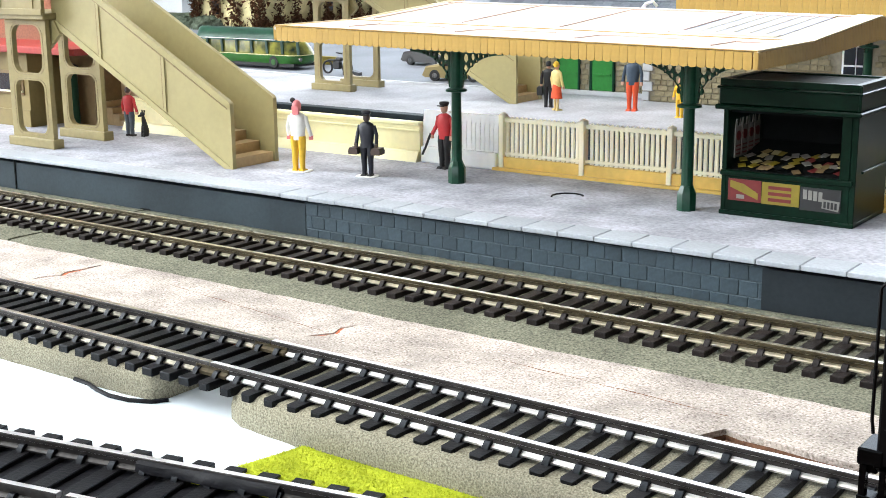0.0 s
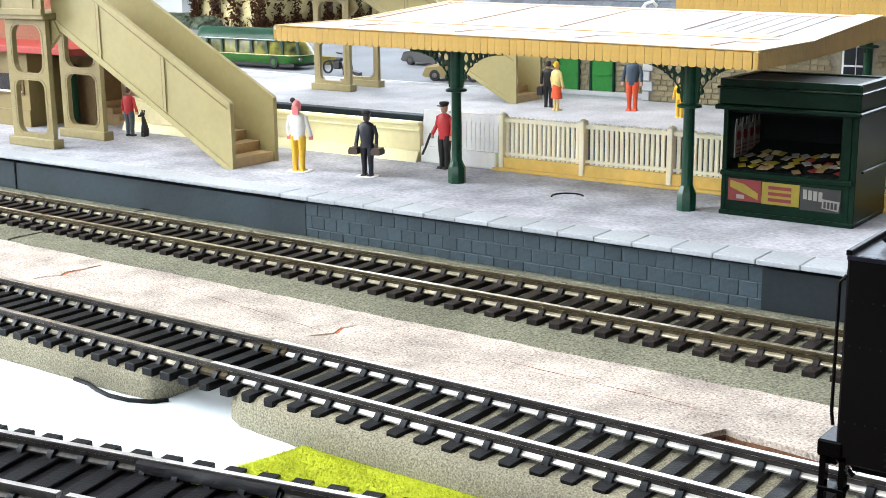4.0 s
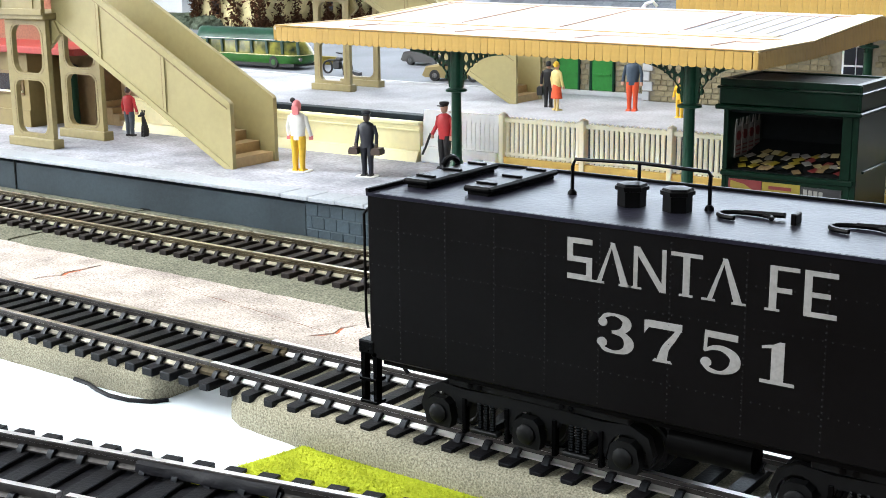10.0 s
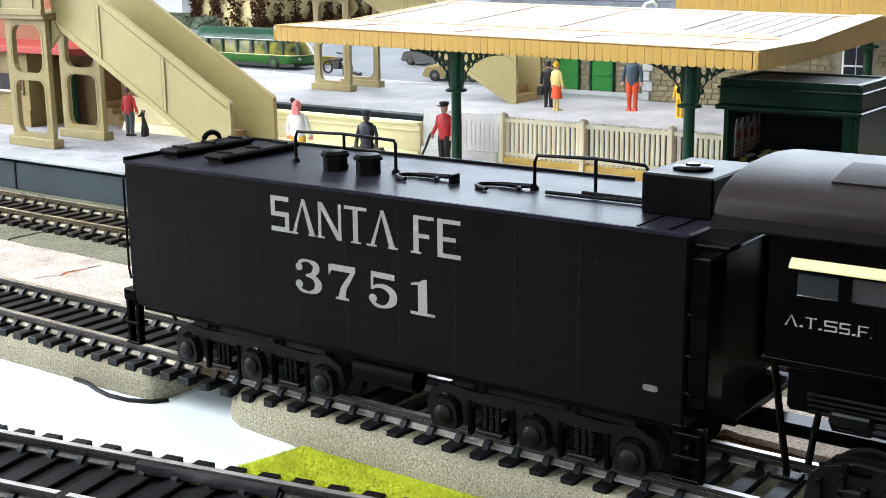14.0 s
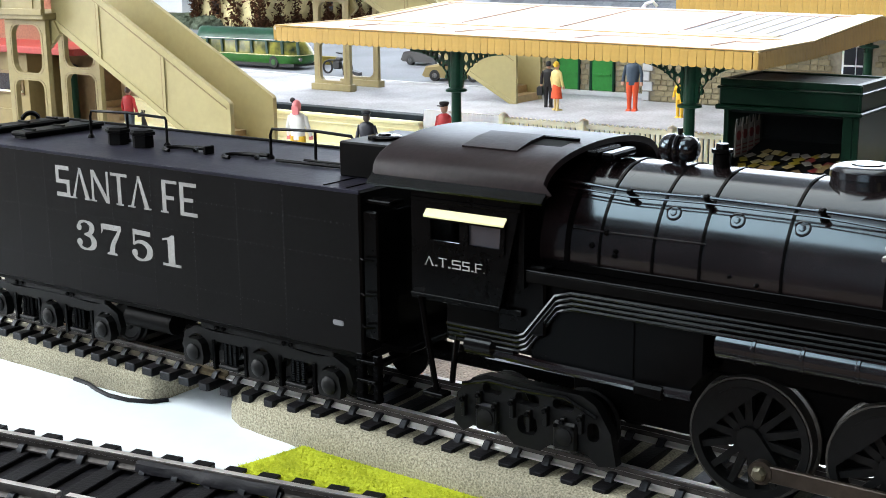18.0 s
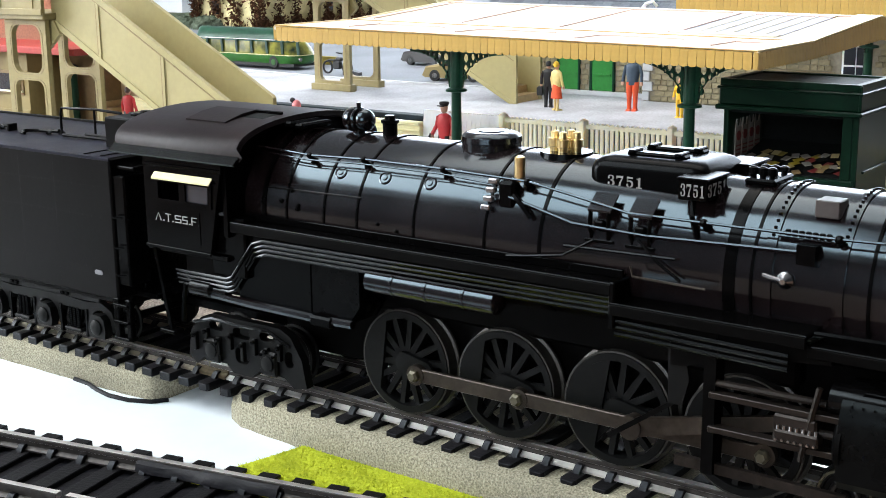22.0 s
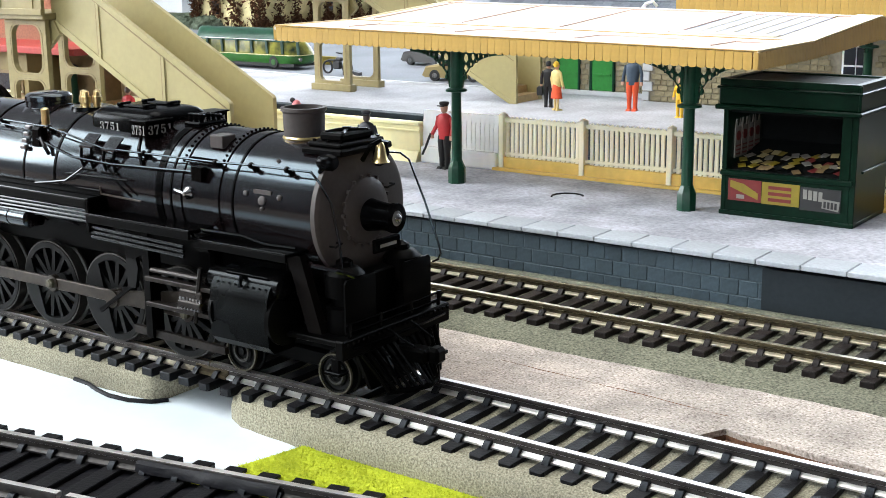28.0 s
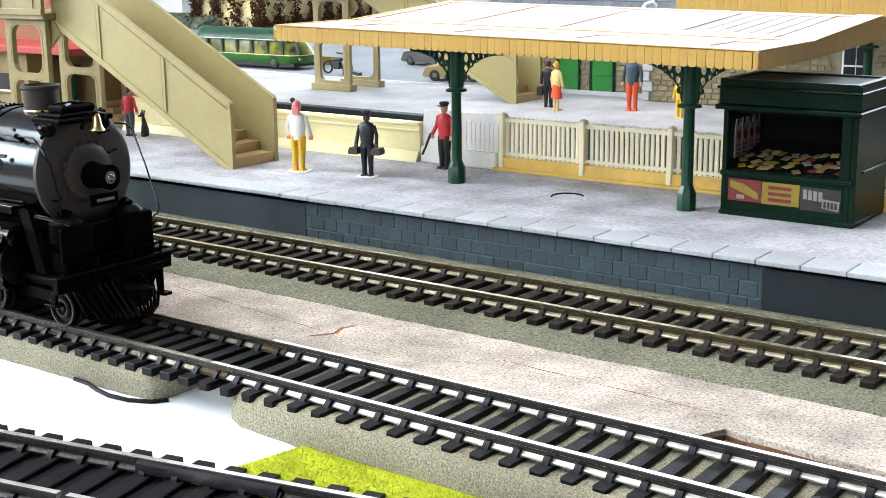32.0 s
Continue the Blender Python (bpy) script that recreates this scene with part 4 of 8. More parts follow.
        a = rnd.uniform(-0.8, 0.8)
        c, s = math.cos(a), math.sin(a)
        poly = [(x + c * u - s * v, y + s * u + c * v) for u, v in ((-1.0, -1.35), (1.0, -1.35), (1.0, 1.35), (-1.0, 1.35))]
        m = (YELLOW, WHITE_PRINT, RED, HUT_BROWN, WHITE_PRINT, CREAM, INSIDE, HUT)[rnd.randrange(8)]
        zr = 29.7 + max(0, y - y0 - 1) * 0.24
        bm = bmesh.new()
        hull(bm, [(px, py, 29.7 + (py - y0) * 0.24 + dz + 0.13 * (k % 6)) for px, py in poly for dz in (0, 0.12)])
        solo("magazine", bm, m, (x, y, zr), "small coloured magazine lying on the kiosk counter", "magazine", "magazines on the counter")
    # hanging bags printed with a red disc, on both inner walls
    for side, xw, dx in ((0, x0 + 1.45, 0.35), (1, x1 - 1.65, -0.35)):
        for k in range(4):
            y = y0 + 4.2 + k * 4.3
            r = part("wall_poster", one(prism, [(y, 32.2), (y + 3.9, 32.2), (y + 3.9, 40.0), (y + 3.3, 42.6), (y + 2.9, 40.6), (y + 1.2, 40.6), (y + 0.6, 42.6), (y, 40.0)], "x", xw, xw + dx), WHITE_PRINT, root, "white poster with a red disc")
            bm = one(cyl, (xw + dx, y + 1.95, 38.0), (xw + dx * 1.4, y + 1.95, 38.0), 1.35, None, 12)
            part("red_disc", bm, RED, r)
            for j in range(3):
                part("bar", one(box, min(xw + dx, xw + dx * 1.3), max(xw + dx, xw + dx * 1.3), y + 0.5, y + 3.4, 32.9 + j * 1.1, 33.3 + j * 1.1), RED, r)


kiosk()


# ---- footbridge: one tower and stair on each platform, the deck between them ----
def tower_panel(root, x0, x1, y, z1):
    bm = bmesh.new()
    out = [(x0, PZ + 3.4), (x1, PZ + 3.4), (x1, z1), (x0, z1)]
    holes = [rounded(x0 + 3.6, x1 - 3.2, PZ + 5.0, PZ + 24.6, 3.4), rounded(x0 + 3.6, x1 - 3.2, PZ + 27.2, z1 - 2.0, 4.2)]
    plate(bm, out, holes, "y", y - 1.0, y + 1.0)
    p = part("panel", bm, CREAM_OLD, root, "cream arched panel")
    for h in holes:
        bm = bmesh.new()
        cx, cz = sum(q[0] for q in h) / len(h), sum(q[1] for q in h) / len(h)
        plate(bm, [(cx + (a - cx) * 1.14, cz + (b - cz) * 1.07) for a, b in h], [[(cx + (a - cx) * 1.09, cz + (b - cz) * 1.045) for a, b in h]], "y", y - 1.12, y - 1.0)
        part("rim", bm, RIM_LINE, p, "brown moulding line")
    part("plinth", one(box, x0 - 1.6, x1 + 1.6, y - 2.4, y + 2.4, PZ, PZ + 3.4, 0.3), CREAM_OLD, root)


def stair(root, x_foot, x_top, y0, y1, run_sign):
    """A flight that climbs from x_foot to x_top between two solid parapets."""
    slope = 0.53
    ln = abs(x_top - x_foot)
    X = lambda u: x_foot + run_sign * u
    for y in (y0, y1):
        poly = [(X(0), PZ), (X(0), PZ + 21.5), (X(0.6), PZ + 22.3), (X(ln), PZ + 22.3 + slope * (ln - 0.6)), (X(ln), PZ + slope * (ln - 3.5)), (X(4.0), PZ)]
        bm = one(prism, poly, "y", y - 0.6, y + 0.6)
        p = part("parapet", bm, CREAM, root, "cream sloping parapet")
        s = -1 if y == y0 else 1
        ya, yb2 = sorted((y + s * 0.6, y + s * 1.05))
        for poly in (
            [(X(0), PZ + 19.6), (X(0), PZ + 21.5), (X(0.6), PZ + 22.3), (X(ln), PZ + 22.3 + slope * (ln - 0.6)), (X(ln), PZ + 19.9 + slope * (ln - 0.6))],
            [(X(4.0), PZ), (X(1.2), PZ), (X(1.2), PZ + 0.6), (X(ln), PZ + 2.6 + slope * (ln - 3.5)), (X(ln), PZ + slope * (ln - 3.5))],
            [(X(0), PZ), (X(0), PZ + 21.5), (X(1.3), PZ + 21.5), (X(1.3), PZ)],
        ):
            part("rim", one(prism, poly, "y", ya, yb2), CREAM, p)
        for u in (30.5, 62.5):
            if u < ln - 4:
                part("rib", one(prism, [(X(u), PZ + slope * (u - 3.5) + 2.6), (X(u + 1.2), PZ + slope * (u - 2.5) + 2.6), (X(u + 1.2), PZ + 19.8 + slope * u), (X(u), PZ + 19.4 + slope * u)], "y", ya, yb2), CREAM, p)
                part("moulding_line", one(prism, [(X(u + 1.2), PZ + slope * (u - 2.5) + 3.2), (X(u + 1.75), PZ + slope * (u - 2.0) + 3.2), (X(u + 1.75), PZ + 19.6 + slope * u), (X(u + 1.2), PZ + 19.4 + slope * u)], "y", min(ya, yb2) + 0.1, max(ya, yb2) - 0.1), RIM_LINE, p)
        part("moulding_line", one(prism, [(X(1.3), PZ + 19.4), (X(1.3), PZ + 19.75), (X(ln), PZ + 19.95 + slope * (ln - 0.6)), (X(ln), PZ + 19.45 + slope * (ln - 0.6))], "y", min(ya, yb2) + 0.1, max(ya, yb2) - 0.1), RIM_LINE, p)
    n = int(ln / 6.2)
    for k in range(n):
        u0, u1 = 1.0 + k * 6.2, 1.0 + (k + 1) * 6.2
        z = PZ + 3.3 * (k + 1)
        part("step", one(prism, [(X(u0), max(PZ, z - 3.4)), (X(u0), z), (X(u1 + 0.4), z), (X(u1 + 0.4), max(PZ, z - 1.0))], "y", y0 + 0.6, y1 - 0.6), STEP, root, "tan plastic step")


def footbridge():
    root = thing("footbridge", (-255, 230, PZ), "cream plastic station footbridge with two stair flights", "footbridge")
    zd = 64.2
    for y in (118, 142, 322, 346):
        x = {118: -266, 142: -267.2, 322: -296, 346: -297}[y]
        tower_panel(root, x, x + 23.6, y, zd)
    # deck boxes above the towers, and the span between
    for dx, ya, yb in ((0, 115, 147), (-30, 318, 350)):
        part("deck", one(box, -268.5 + dx, -240.5 + dx, ya, yb, zd, zd + 2.4, 0.3), CREAM_OLD, root)
        part("parapet", one(box, -268.5 + dx, -241 + dx, ya, ya + 1.4, zd + 2.4, zd + 25), CREAM_OLD, root)
        part("rim", one(box, -269 + dx, -240.6 + dx, ya - 0.6, ya, zd + 1.6, zd + 4.0, 0.2), CREAM_OLD, root)
        for x in (-265.5 + dx, -246.5 + dx):
            part("rib", one(box, x, x + 1.0, ya - 0.4, ya, zd + 4, zd + 24), CREAM_OLD, root)
        bm = one(prism, [(-247.0 + dx, zd), (-241.0 + dx, zd), (-237.8 + dx, zd - 5.0), (-246.0 + dx, zd - 11.5)], "y", ya + 4.6, ya + 6.2)
        part("gusset", bm, CREAM, root)
    bm = one(prism, [(-268, 147), (-243, 147), (-273, 318), (-298, 318)], "z", zd + 8.5, zd + 10.9)
    part("span", bm, CREAM_OLD, root)
    for o in (0, 24):
        bm = one(prism, [(-268 + o, 147), (-266.8 + o, 147), (-296.8 + o, 318), (-298 + o, 318)], "z", zd + 8.5, zd + 25)
        part("parapet", bm, CREAM_OLD, root)
    part("parapet", one(prism, [(-288, PZ), (-268, PZ), (-268, 31), (-270, 33), (-288, 46)], "y", 182, 183.4), STEP, root, "tan rear parapet")
    for k in range(4):
        part("step", one(box, -284 + 4.2 * k, -279.8 + 4.2 * k, 172, 182, PZ, PZ + 9.6 - 2.4 * k, 0.15), STEP, root, "tan plastic step")
    stair(root, -154.2, -243, 121.4, 141.2, -1)
    stair(root, -172.5, -272, 321.5, 342.0, -1)


footbridge()


# ---- hut, pillar and the tall brick wall beyond the tower ----
def hut():
    root = thing("station_hut", (-330, 175, PZ), "drab cream hut with a bright red flat roof", "hut")
    part("wall", one(box, -420, -300, 150, 200, PZ, 48.5), HUT, root)
    part("wall", one(box, -299.8, -281, 168, 200, PZ, 48.5), HUT_BROWN, root, "drab brown end wall")
    part("plinth", one(box, -420.4, -299.6, 149.2, 150, PZ, PZ + 7.0, 0.2), HUT, root)
    part("roof", one(box, -424, -262, 144, 206, 48.5, 51.2, 0.3), RED_ROOF, root, "bright red roof slab")
    part("upper_wall", one(box, -420, -283, 172, 204, 51.2, 80), BRICK_ORANGE, root, "orange brick upper wall")
    w = part("window", one(box, -340, -303, 149.4, 150.2, 30.5, 40.5, 0.2), HUT_BROWN, root)
    part("pane", one(box, -338.6, -304.4, 149.1, 149.5, 32.2, 39.2), WINDOW_DARK, w)
    part("sill", one(box, -340, -303, 148.6, 149.6, 31.6, 32.4, 0.1), IVORY, w)
    p = thing("green_pillar", (-289, 162, PZ), "round dark green pillar with a black cap", "pillar")
    part("shaft", one(cyl, (-289, 162, PZ), (-289, 162, 41), 3.3, None, 16), GREEN, p)
    part("cap", one(lathe, (-289, 162, 41), (-289, 162, 44.5), [(0, 3.7), (1.2, 3.7), (1.8, 2.6), (2.6, 1.2)], 16), TAPE, p)


hut()

# ---- far platform, road and station building ----
far = thing("far_platform", (-150, 320, 0), "grey far platform with a pale edge", "platform", kind="structure")
part("surface", one(box, -700, 300, 270, 372, 0, PZ), PLAT_FAR, far, "weathered grey platform surface")
part("edge", one(box, -700, 300, 264, 270, PZ - 2, PZ + 0.05, 0.2), PLAT_WALL, far, "dark platform edge")
part("wall", one(box, -700, 300, 265, 270, 0, PZ - 2), PLAT_WALL, far)
bm = one(prism, [(-700, 372.5), (-215, 372.5), (-215, 480), (300, 480), (300, 1480), (-1480, 1480), (-1480, 372.5)], "z", 0, PZ - 0.8)
solo("road", bm, ROAD, (-400, 600, 0), "smooth grey station road and yard", "road", kind="structure")
bm = one(prism, [(-700, 426), (-402, 379.5), (-347, 373), (-222, 373), (-222, 376), (-347, 376), (-402, 384), (-700, 432)], "z", PZ - 0.8, PZ + 0.3)
solo("kerb", bm, KERB, (-400, 385, PZ), "white painted kerb between platform and road", "kerb", kind="structure")


def stone_panel(root, x0, x1, z0, z1, y, bw=5.2, bh=2.5, gaps=(), seed=2):
    """A backing with stones proud of it, leaving the gaps free."""
    rnd = random.Random(seed)
    me = [mesh_of("stone", one(box, -w / 2 + 0.12, w / 2 - 0.12, -0.35, 0.2, -bh / 2 + 0.12, bh / 2 - 0.12, 0.15), STONE) for w in (bw, bw * 0.62)]
    r = 0
    z = z0 + bh / 2
    while z < z1:
        x = x0 + (bw * 0.3 if r % 2 else 0)
        while x < x1 - 1:
            k = rnd.randrange(2)
            w = (bw, bw * 0.62)[k]
            c = x + w / 2
            if c + w / 2 < x1 + 0.5 and not any(a - w / 2 < c < b + w / 2 and c0 - 1 < z < c1 + 1 for a, b, c0, c1 in gaps):
                piece("stone", me[k], root, (c, y - rnd.uniform(0, 0.15), z))
            x += w
        z += bh
        r += 1


def station():
    root = thing("station_building", (-60, 400, PZ), "buff stone station building with green doors and slate roof", "building")
    part("wall", one(box, -208, -130, 371, 440, PZ, 60), MORTAR, root, "buff stone wall")
    part("wall", one(box, -128.6, 160, 362, 440, PZ, 60), MORTAR, root, "buff stone wall standing forward")
    part("plinth", one(box, -208, -130.4, 369.6, 371, PZ, PZ + 2.2, 0.2), KERB, root, "pale stone step")
    for x0, x1 in ((-179, -168.4), (-160.6, -149.4)):
        d = part("door", one(box, x0, x1, 369.9, 371.2, PZ + 2.4, 38.5), GREEN_DOOR, root, "bright green plank door")
        part("frame", one(box, x0 - 1.3, x0, 369.6, 371.1, PZ + 2.2, 39.8), GREEN, d)
        part("frame", one(box, x1, x1 + 0.9, 369.6, 371.1, PZ + 2.2, 39.8), GREEN, d)
        part("rail", one(box, x0 + 1, x1 - 1, 369.5, 369.95, 27, 28.2), GREEN_DOOR, d)
    for k in range(9):
        w = 5.2 if k % 2 else 3.6
        part("quoin", one(box, -129.0, -129.0 + w, 361.0, 362.4, PZ + 0.3 + 4.6 * k, PZ + 4.5 + 4.6 * k, 0.25), KERB, root, "white painted quoin")
    for x in (-36, 14, 62):
        w = part("window", one(box, x, x + 12, 361.2, 362.2, 29, 47, 0.2), WHITE_PLASTIC, root, "white framed window")
        for i in (0, 1):
            for j in (0, 1):
                part("pane", one(box, x + 1 + i * 5.3, x + 5.8 + i * 5.3, 360.9, 361.3, 30.2 + j * 8.2, 37.6 + j * 8.2), WINDOW_DARK, w)
        part("sill", one(box, x - 1, x + 13, 360, 361.4, 27.8, 29, 0.2), KERB, w)
    stone_panel(root, -124.5, 40, PZ + 0.2, 47, 361.9, gaps=((-37.5, -22.5, 27, 48), (12, 28, 27, 48)), seed=4)
    stone_panel(root, -168, -161.6, PZ + 2.4, 42, 370.9, seed=5)
    stone_panel(root, -148.2, -131, PZ + 2.4, 42, 370.9, seed=6)
    stone_panel(root, -206, -181, PZ + 2.4, 42, 370.9, seed=7)
    # slate roof with rows of slates
    roof = part("roof", one(prism, [(356, 58.6), (404, 92), (404, 90), (358, 57)], "x", -214, 165), SLATE, root, "blue-grey slate roof")
    part("roof", one(prism, [(404, 92), (450, 58), (448, 57), (404, 90)], "x", -214, 165), SLATE, root)
    me = mesh_of("slate", one(box, -2.4, 2.4, -2.6, 2.6, -0.25, 0.3, 0.1), SLATE)
    for r in range(5):
        for k in range(50):
            ob = piece("slate", me, roof, (-211 + 4.9 * k + (2.4 if r % 2 else 0), 359 + 4.4 * r, 61.3 + 3.06 * r))
            ob.rotation_euler[0] = math.atan2(33.4, 48) - 0.06
    c = part("gutter_bracket", one(tube, [(-125, 352, 60.5), (-123, 351, 62.5), (-120, 352, 63.5), (-119, 354, 61.5)], 0.8, 8), WHITE_PLASTIC, root, "white curled gutter end")


station()


def far_canopy():
    root = thing("far_canopy", (20, 330, PZ), "amber canopy on a green post by the station", "canopy")
    part("roof", one(box, -92, 200, 318, 361, 66.4, 67.6, 0.2), CANOPY_ROOF, root)
    bw = 3.0
    outline = [(-bw / 2 + 0.06, 0.0), (-bw / 2 + 0.06, -6.0), (-bw / 4, -6.9), (bw / 4, -6.9), (bw / 2 - 0.06, -6.0), (bw / 2 - 0.06, 0.0)]
    bm = bmesh.new()
    loft(bm, [[(u, w, v) for u, v in outline] for w in (-0.4, 0.6)])
    me = mesh_of("valance_board", bm, CANOPY)
    for k in range(60):
        piece("valance_board", me, root, (-90.4 + bw * k, 317.8, 67.2))
    for x in (-17.0, 60):
        p = part("post", one(lathe, (x, 336, PZ), (x, 336, 67), [(0, 2.8), (5, 2.8), (7, 1.9), (27, 1.7), (48.9, 1.7)], 12), GREEN, root, "dark green iron post")
        part("collar", one(lathe, (x, 336, 47.5), (x, 336, 49), [(0, 2.2), (0.4, 3.8), (1.1, 3.8), (1.5, 2.2)], 14), GREEN, p)


far_canopy()


# ---- vehicles and clutter on the road ----
def bus():
    root = thing("coach", (-415, 408, PZ), "green vintage model coach with yellow-lit windows", "coach")
    y0, y1, xa, xb = 398, 420, -470, -384
    zb = PZ + 0.2

    def slab(levels):
        """A body drawn upwards through rounded outlines: height, nose set-back, side set-in, corner radius."""
        bm = bmesh.new()
        loft(bm, [[(x, y, zb + z) for x, y in rounded(xa, xb + 5 - back, y0 + inset, y1 - inset, rad, 6)] for z, back, inset, rad in levels])
        return bm

    part("lower_body", slab(((2.4, 2.0, 0.8, 7), (4.0, 0.3, 0.1, 8), (7.6, 0.0, 0.0, 8))), BUS_GREEN, root, "bright green lower panels")
    part("waist_band", slab(((7.6, -0.1, -0.1, 8), (8.0, -0.1, -0.1, 8))), AWNING, root, "cream waist band")
    part("glazing", slab(((8.0, 0.4, 0.4, 8), (12.0, 2.4, 0.8, 8), (16.2, 6.0, 1.4, 8))), BUS_GLASS, root, "yellowish window band")
    part("roof", slab(((15.6, 5.2, 0.8, 8), (17.6, 6.6, 1.4, 8), (20.4, 9.5, 3.2, 7), (22.2, 13, 5.6, 5.2), (23.0, 18, 8.6, 2.3))), BUS_ROOF, root, "glossy dark green roof")
    # white strip drawn in for the highlight along the roof edge
    part("roof_highlight", one(box, xa + 8, xb - 12, y0 - 0.5, y0 + 0.4, zb + 16.7, zb + 17.05, 0.1), WHITE_PLASTIC, root, "white strip painted as the roof's highlight")
    for k in range(8):
        x = xa + 2 + k * 12.8
        part("pillar", one(prism, [(x, zb + 8.5), (x + 1.8, zb + 8.5), (x + 1.2, zb + 16.2), (x - 0.6, zb + 16.2)], "y", y0 - 0.15, y0 + 0.8), BUS_DARK, root)
    part("skirt", one(box, xa, xb + 2, y0 + 0.6, y1 - 0.6, zb + 1.0, zb + 2.8), RUBBER, root)
    for x in (xa + 18, xb - 14):
        for y, s in ((y0 - 0.1, 1), (y1 + 0.1, -1)):
            wb = part("wheel", one(cyl, (x, y, zb + 3.6), (x, y + 2.4 * s, zb + 3.6), 3.6, None, 18), RUBBER, root)
            part("hub", one(cyl, (x, y - 0.15 * s, zb + 3.6), (x, y + 0.3 * s, zb + 3.6), 1.8, None, 12), BUS_GREEN, wb)
    part("headlamp", one(cyl, (xb + 4.2, y0 + 4, zb + 5.4), (xb + 5, y0 + 4, zb + 5.4), 1.2, None, 12), BRIGHT, root)


bus()


def car(at, turn, body_m, glass_m, label, L=44.0):
    root = thing("model_car", at, label, "car", "small cars on the road")
    x, y, z = at
    h = L / 2
    rings = []
    for yy, k in ((-8, 0.0), (-7, 1.0), (7, 1.0), (8, 0.0)):
        rings.append([(x - h, y + yy, z + 3 + k), (x - h * 0.9, y + yy, z + 7 + k), (x - h * 0.5, y + yy * 0.9, z + 8 + k), (x - h * 0.3, y + yy * 0.78, z + 12 + k), (x + h * 0.25, y + yy * 0.78, z + 12 + k), (x + h * 0.45, y + yy * 0.9, z + 8 + k), (x + h * 0.95, y + yy, z + 6.6 + k), (x + h, y + yy, z + 3 + k), (x + h * 0.9, y + yy, z + 2), (x - h * 0.9, y + yy, z + 2)])
    bm = bmesh.new()
    loft(bm, rings)
    part("body", bm, body_m, root)
    part("side_window", one(prism, [(x - h * 0.44, z + 8.4), (x + h * 0.38, z + 8.4), (x + h * 0.22, z + 11.6), (x - h * 0.27, z + 11.6)], "y", y - 7.9, y - 6.2), glass_m, root)
    for dx in (-h * 0.6, h * 0.6):
        for s in (-1, 1):
            w = part("wheel", one(cyl, (x + dx, y + s * 8.2, z + 3.1), (x + dx, y + s * 6.2, z + 3.1), 3.1, None, 16), RUBBER, root)
            part("hub", one(cyl, (x + dx, y + s * 8.35, z + 3.1), (x + dx, y + s * 8.1, z + 3.1), 1.5, None, 10), BRIGHT, w)
    root.rotation_euler[2] = radians(turn)
    return root


car((-262, 402, PZ - 0.8), 12, HUT, WINDOW_DARK, "cream model car standing on the road", 38)
car((-330, 470, PZ - 0.8), -8, F_BLACK, WINDOW_DARK, "black model car parked on the grey road", 42)


def motorcycle(x, y):
    z = PZ - 0.8
    root = thing("motorcycle", (x, y, z), "black model motorcycle standing on the road", "motorcycle")
    for dx in (-7.5, 7.5):
        bm = bmesh.new()
        tube(bm, [(x + dx + 3.4 * math.cos(a), y, z + 3.9 + 3.4 * math.sin(a)) for a in [2 * math.pi * k / 16 for k in range(17)]], 0.6, 6)
        part("wheel", bm, RUBBER, root)
    part("engine", one(box, x - 3, x + 3, y - 1.5, y + 1.5, z + 3, z + 7.5, 0.8), F_BLACK, root)
    part("tank", one(box, x - 1, x + 4, y - 1.4, y + 1.4, z + 7.5, z + 9.8, 0.8), F_BLACK, root)
    part("seat", one(box, x - 7, x - 1.2, y - 1.4, y + 1.4, z + 7.3, z + 8.6, 0.5), RUBBER, root)
    part("fork", one(tube, [(x + 7.5, y, z + 3.9), (x + 4.5, y, z + 11.5), (x + 3, y, z + 12.5)], 0.5, 6), BRIGHT, root)
    part("handlebar", one(tube, [(x + 2.6, y - 4, z + 12.8), (x + 4, y, z + 12), (x + 2.6, y + 4, z + 12.8)], 0.4, 6), F_BLACK, root)


motorcycle(-345, 396)
bm = bmesh.new()
hull(bm, [(-334 + dx, 395 + dy, PZ - 0.8 + dz) for dx, dz in ((-5, 0), (7, 0), (-5, 3.5), (-3, 3.8), (7, 1.8)) for dy in (-1.6, 1.6)])
solo("toy_sledge", bm, F_BLACK, (-334, 395, PZ - 0.8), "small black model part lying on the road", "model part")
solo("yellow_strip", one(box, -408, -384, 440, 442, PZ - 0.8, PZ + 4.5, 0.3), YELLOW, (-396, 441, PZ - 0.8), "yellow painted strip standing beyond the road", "strip")


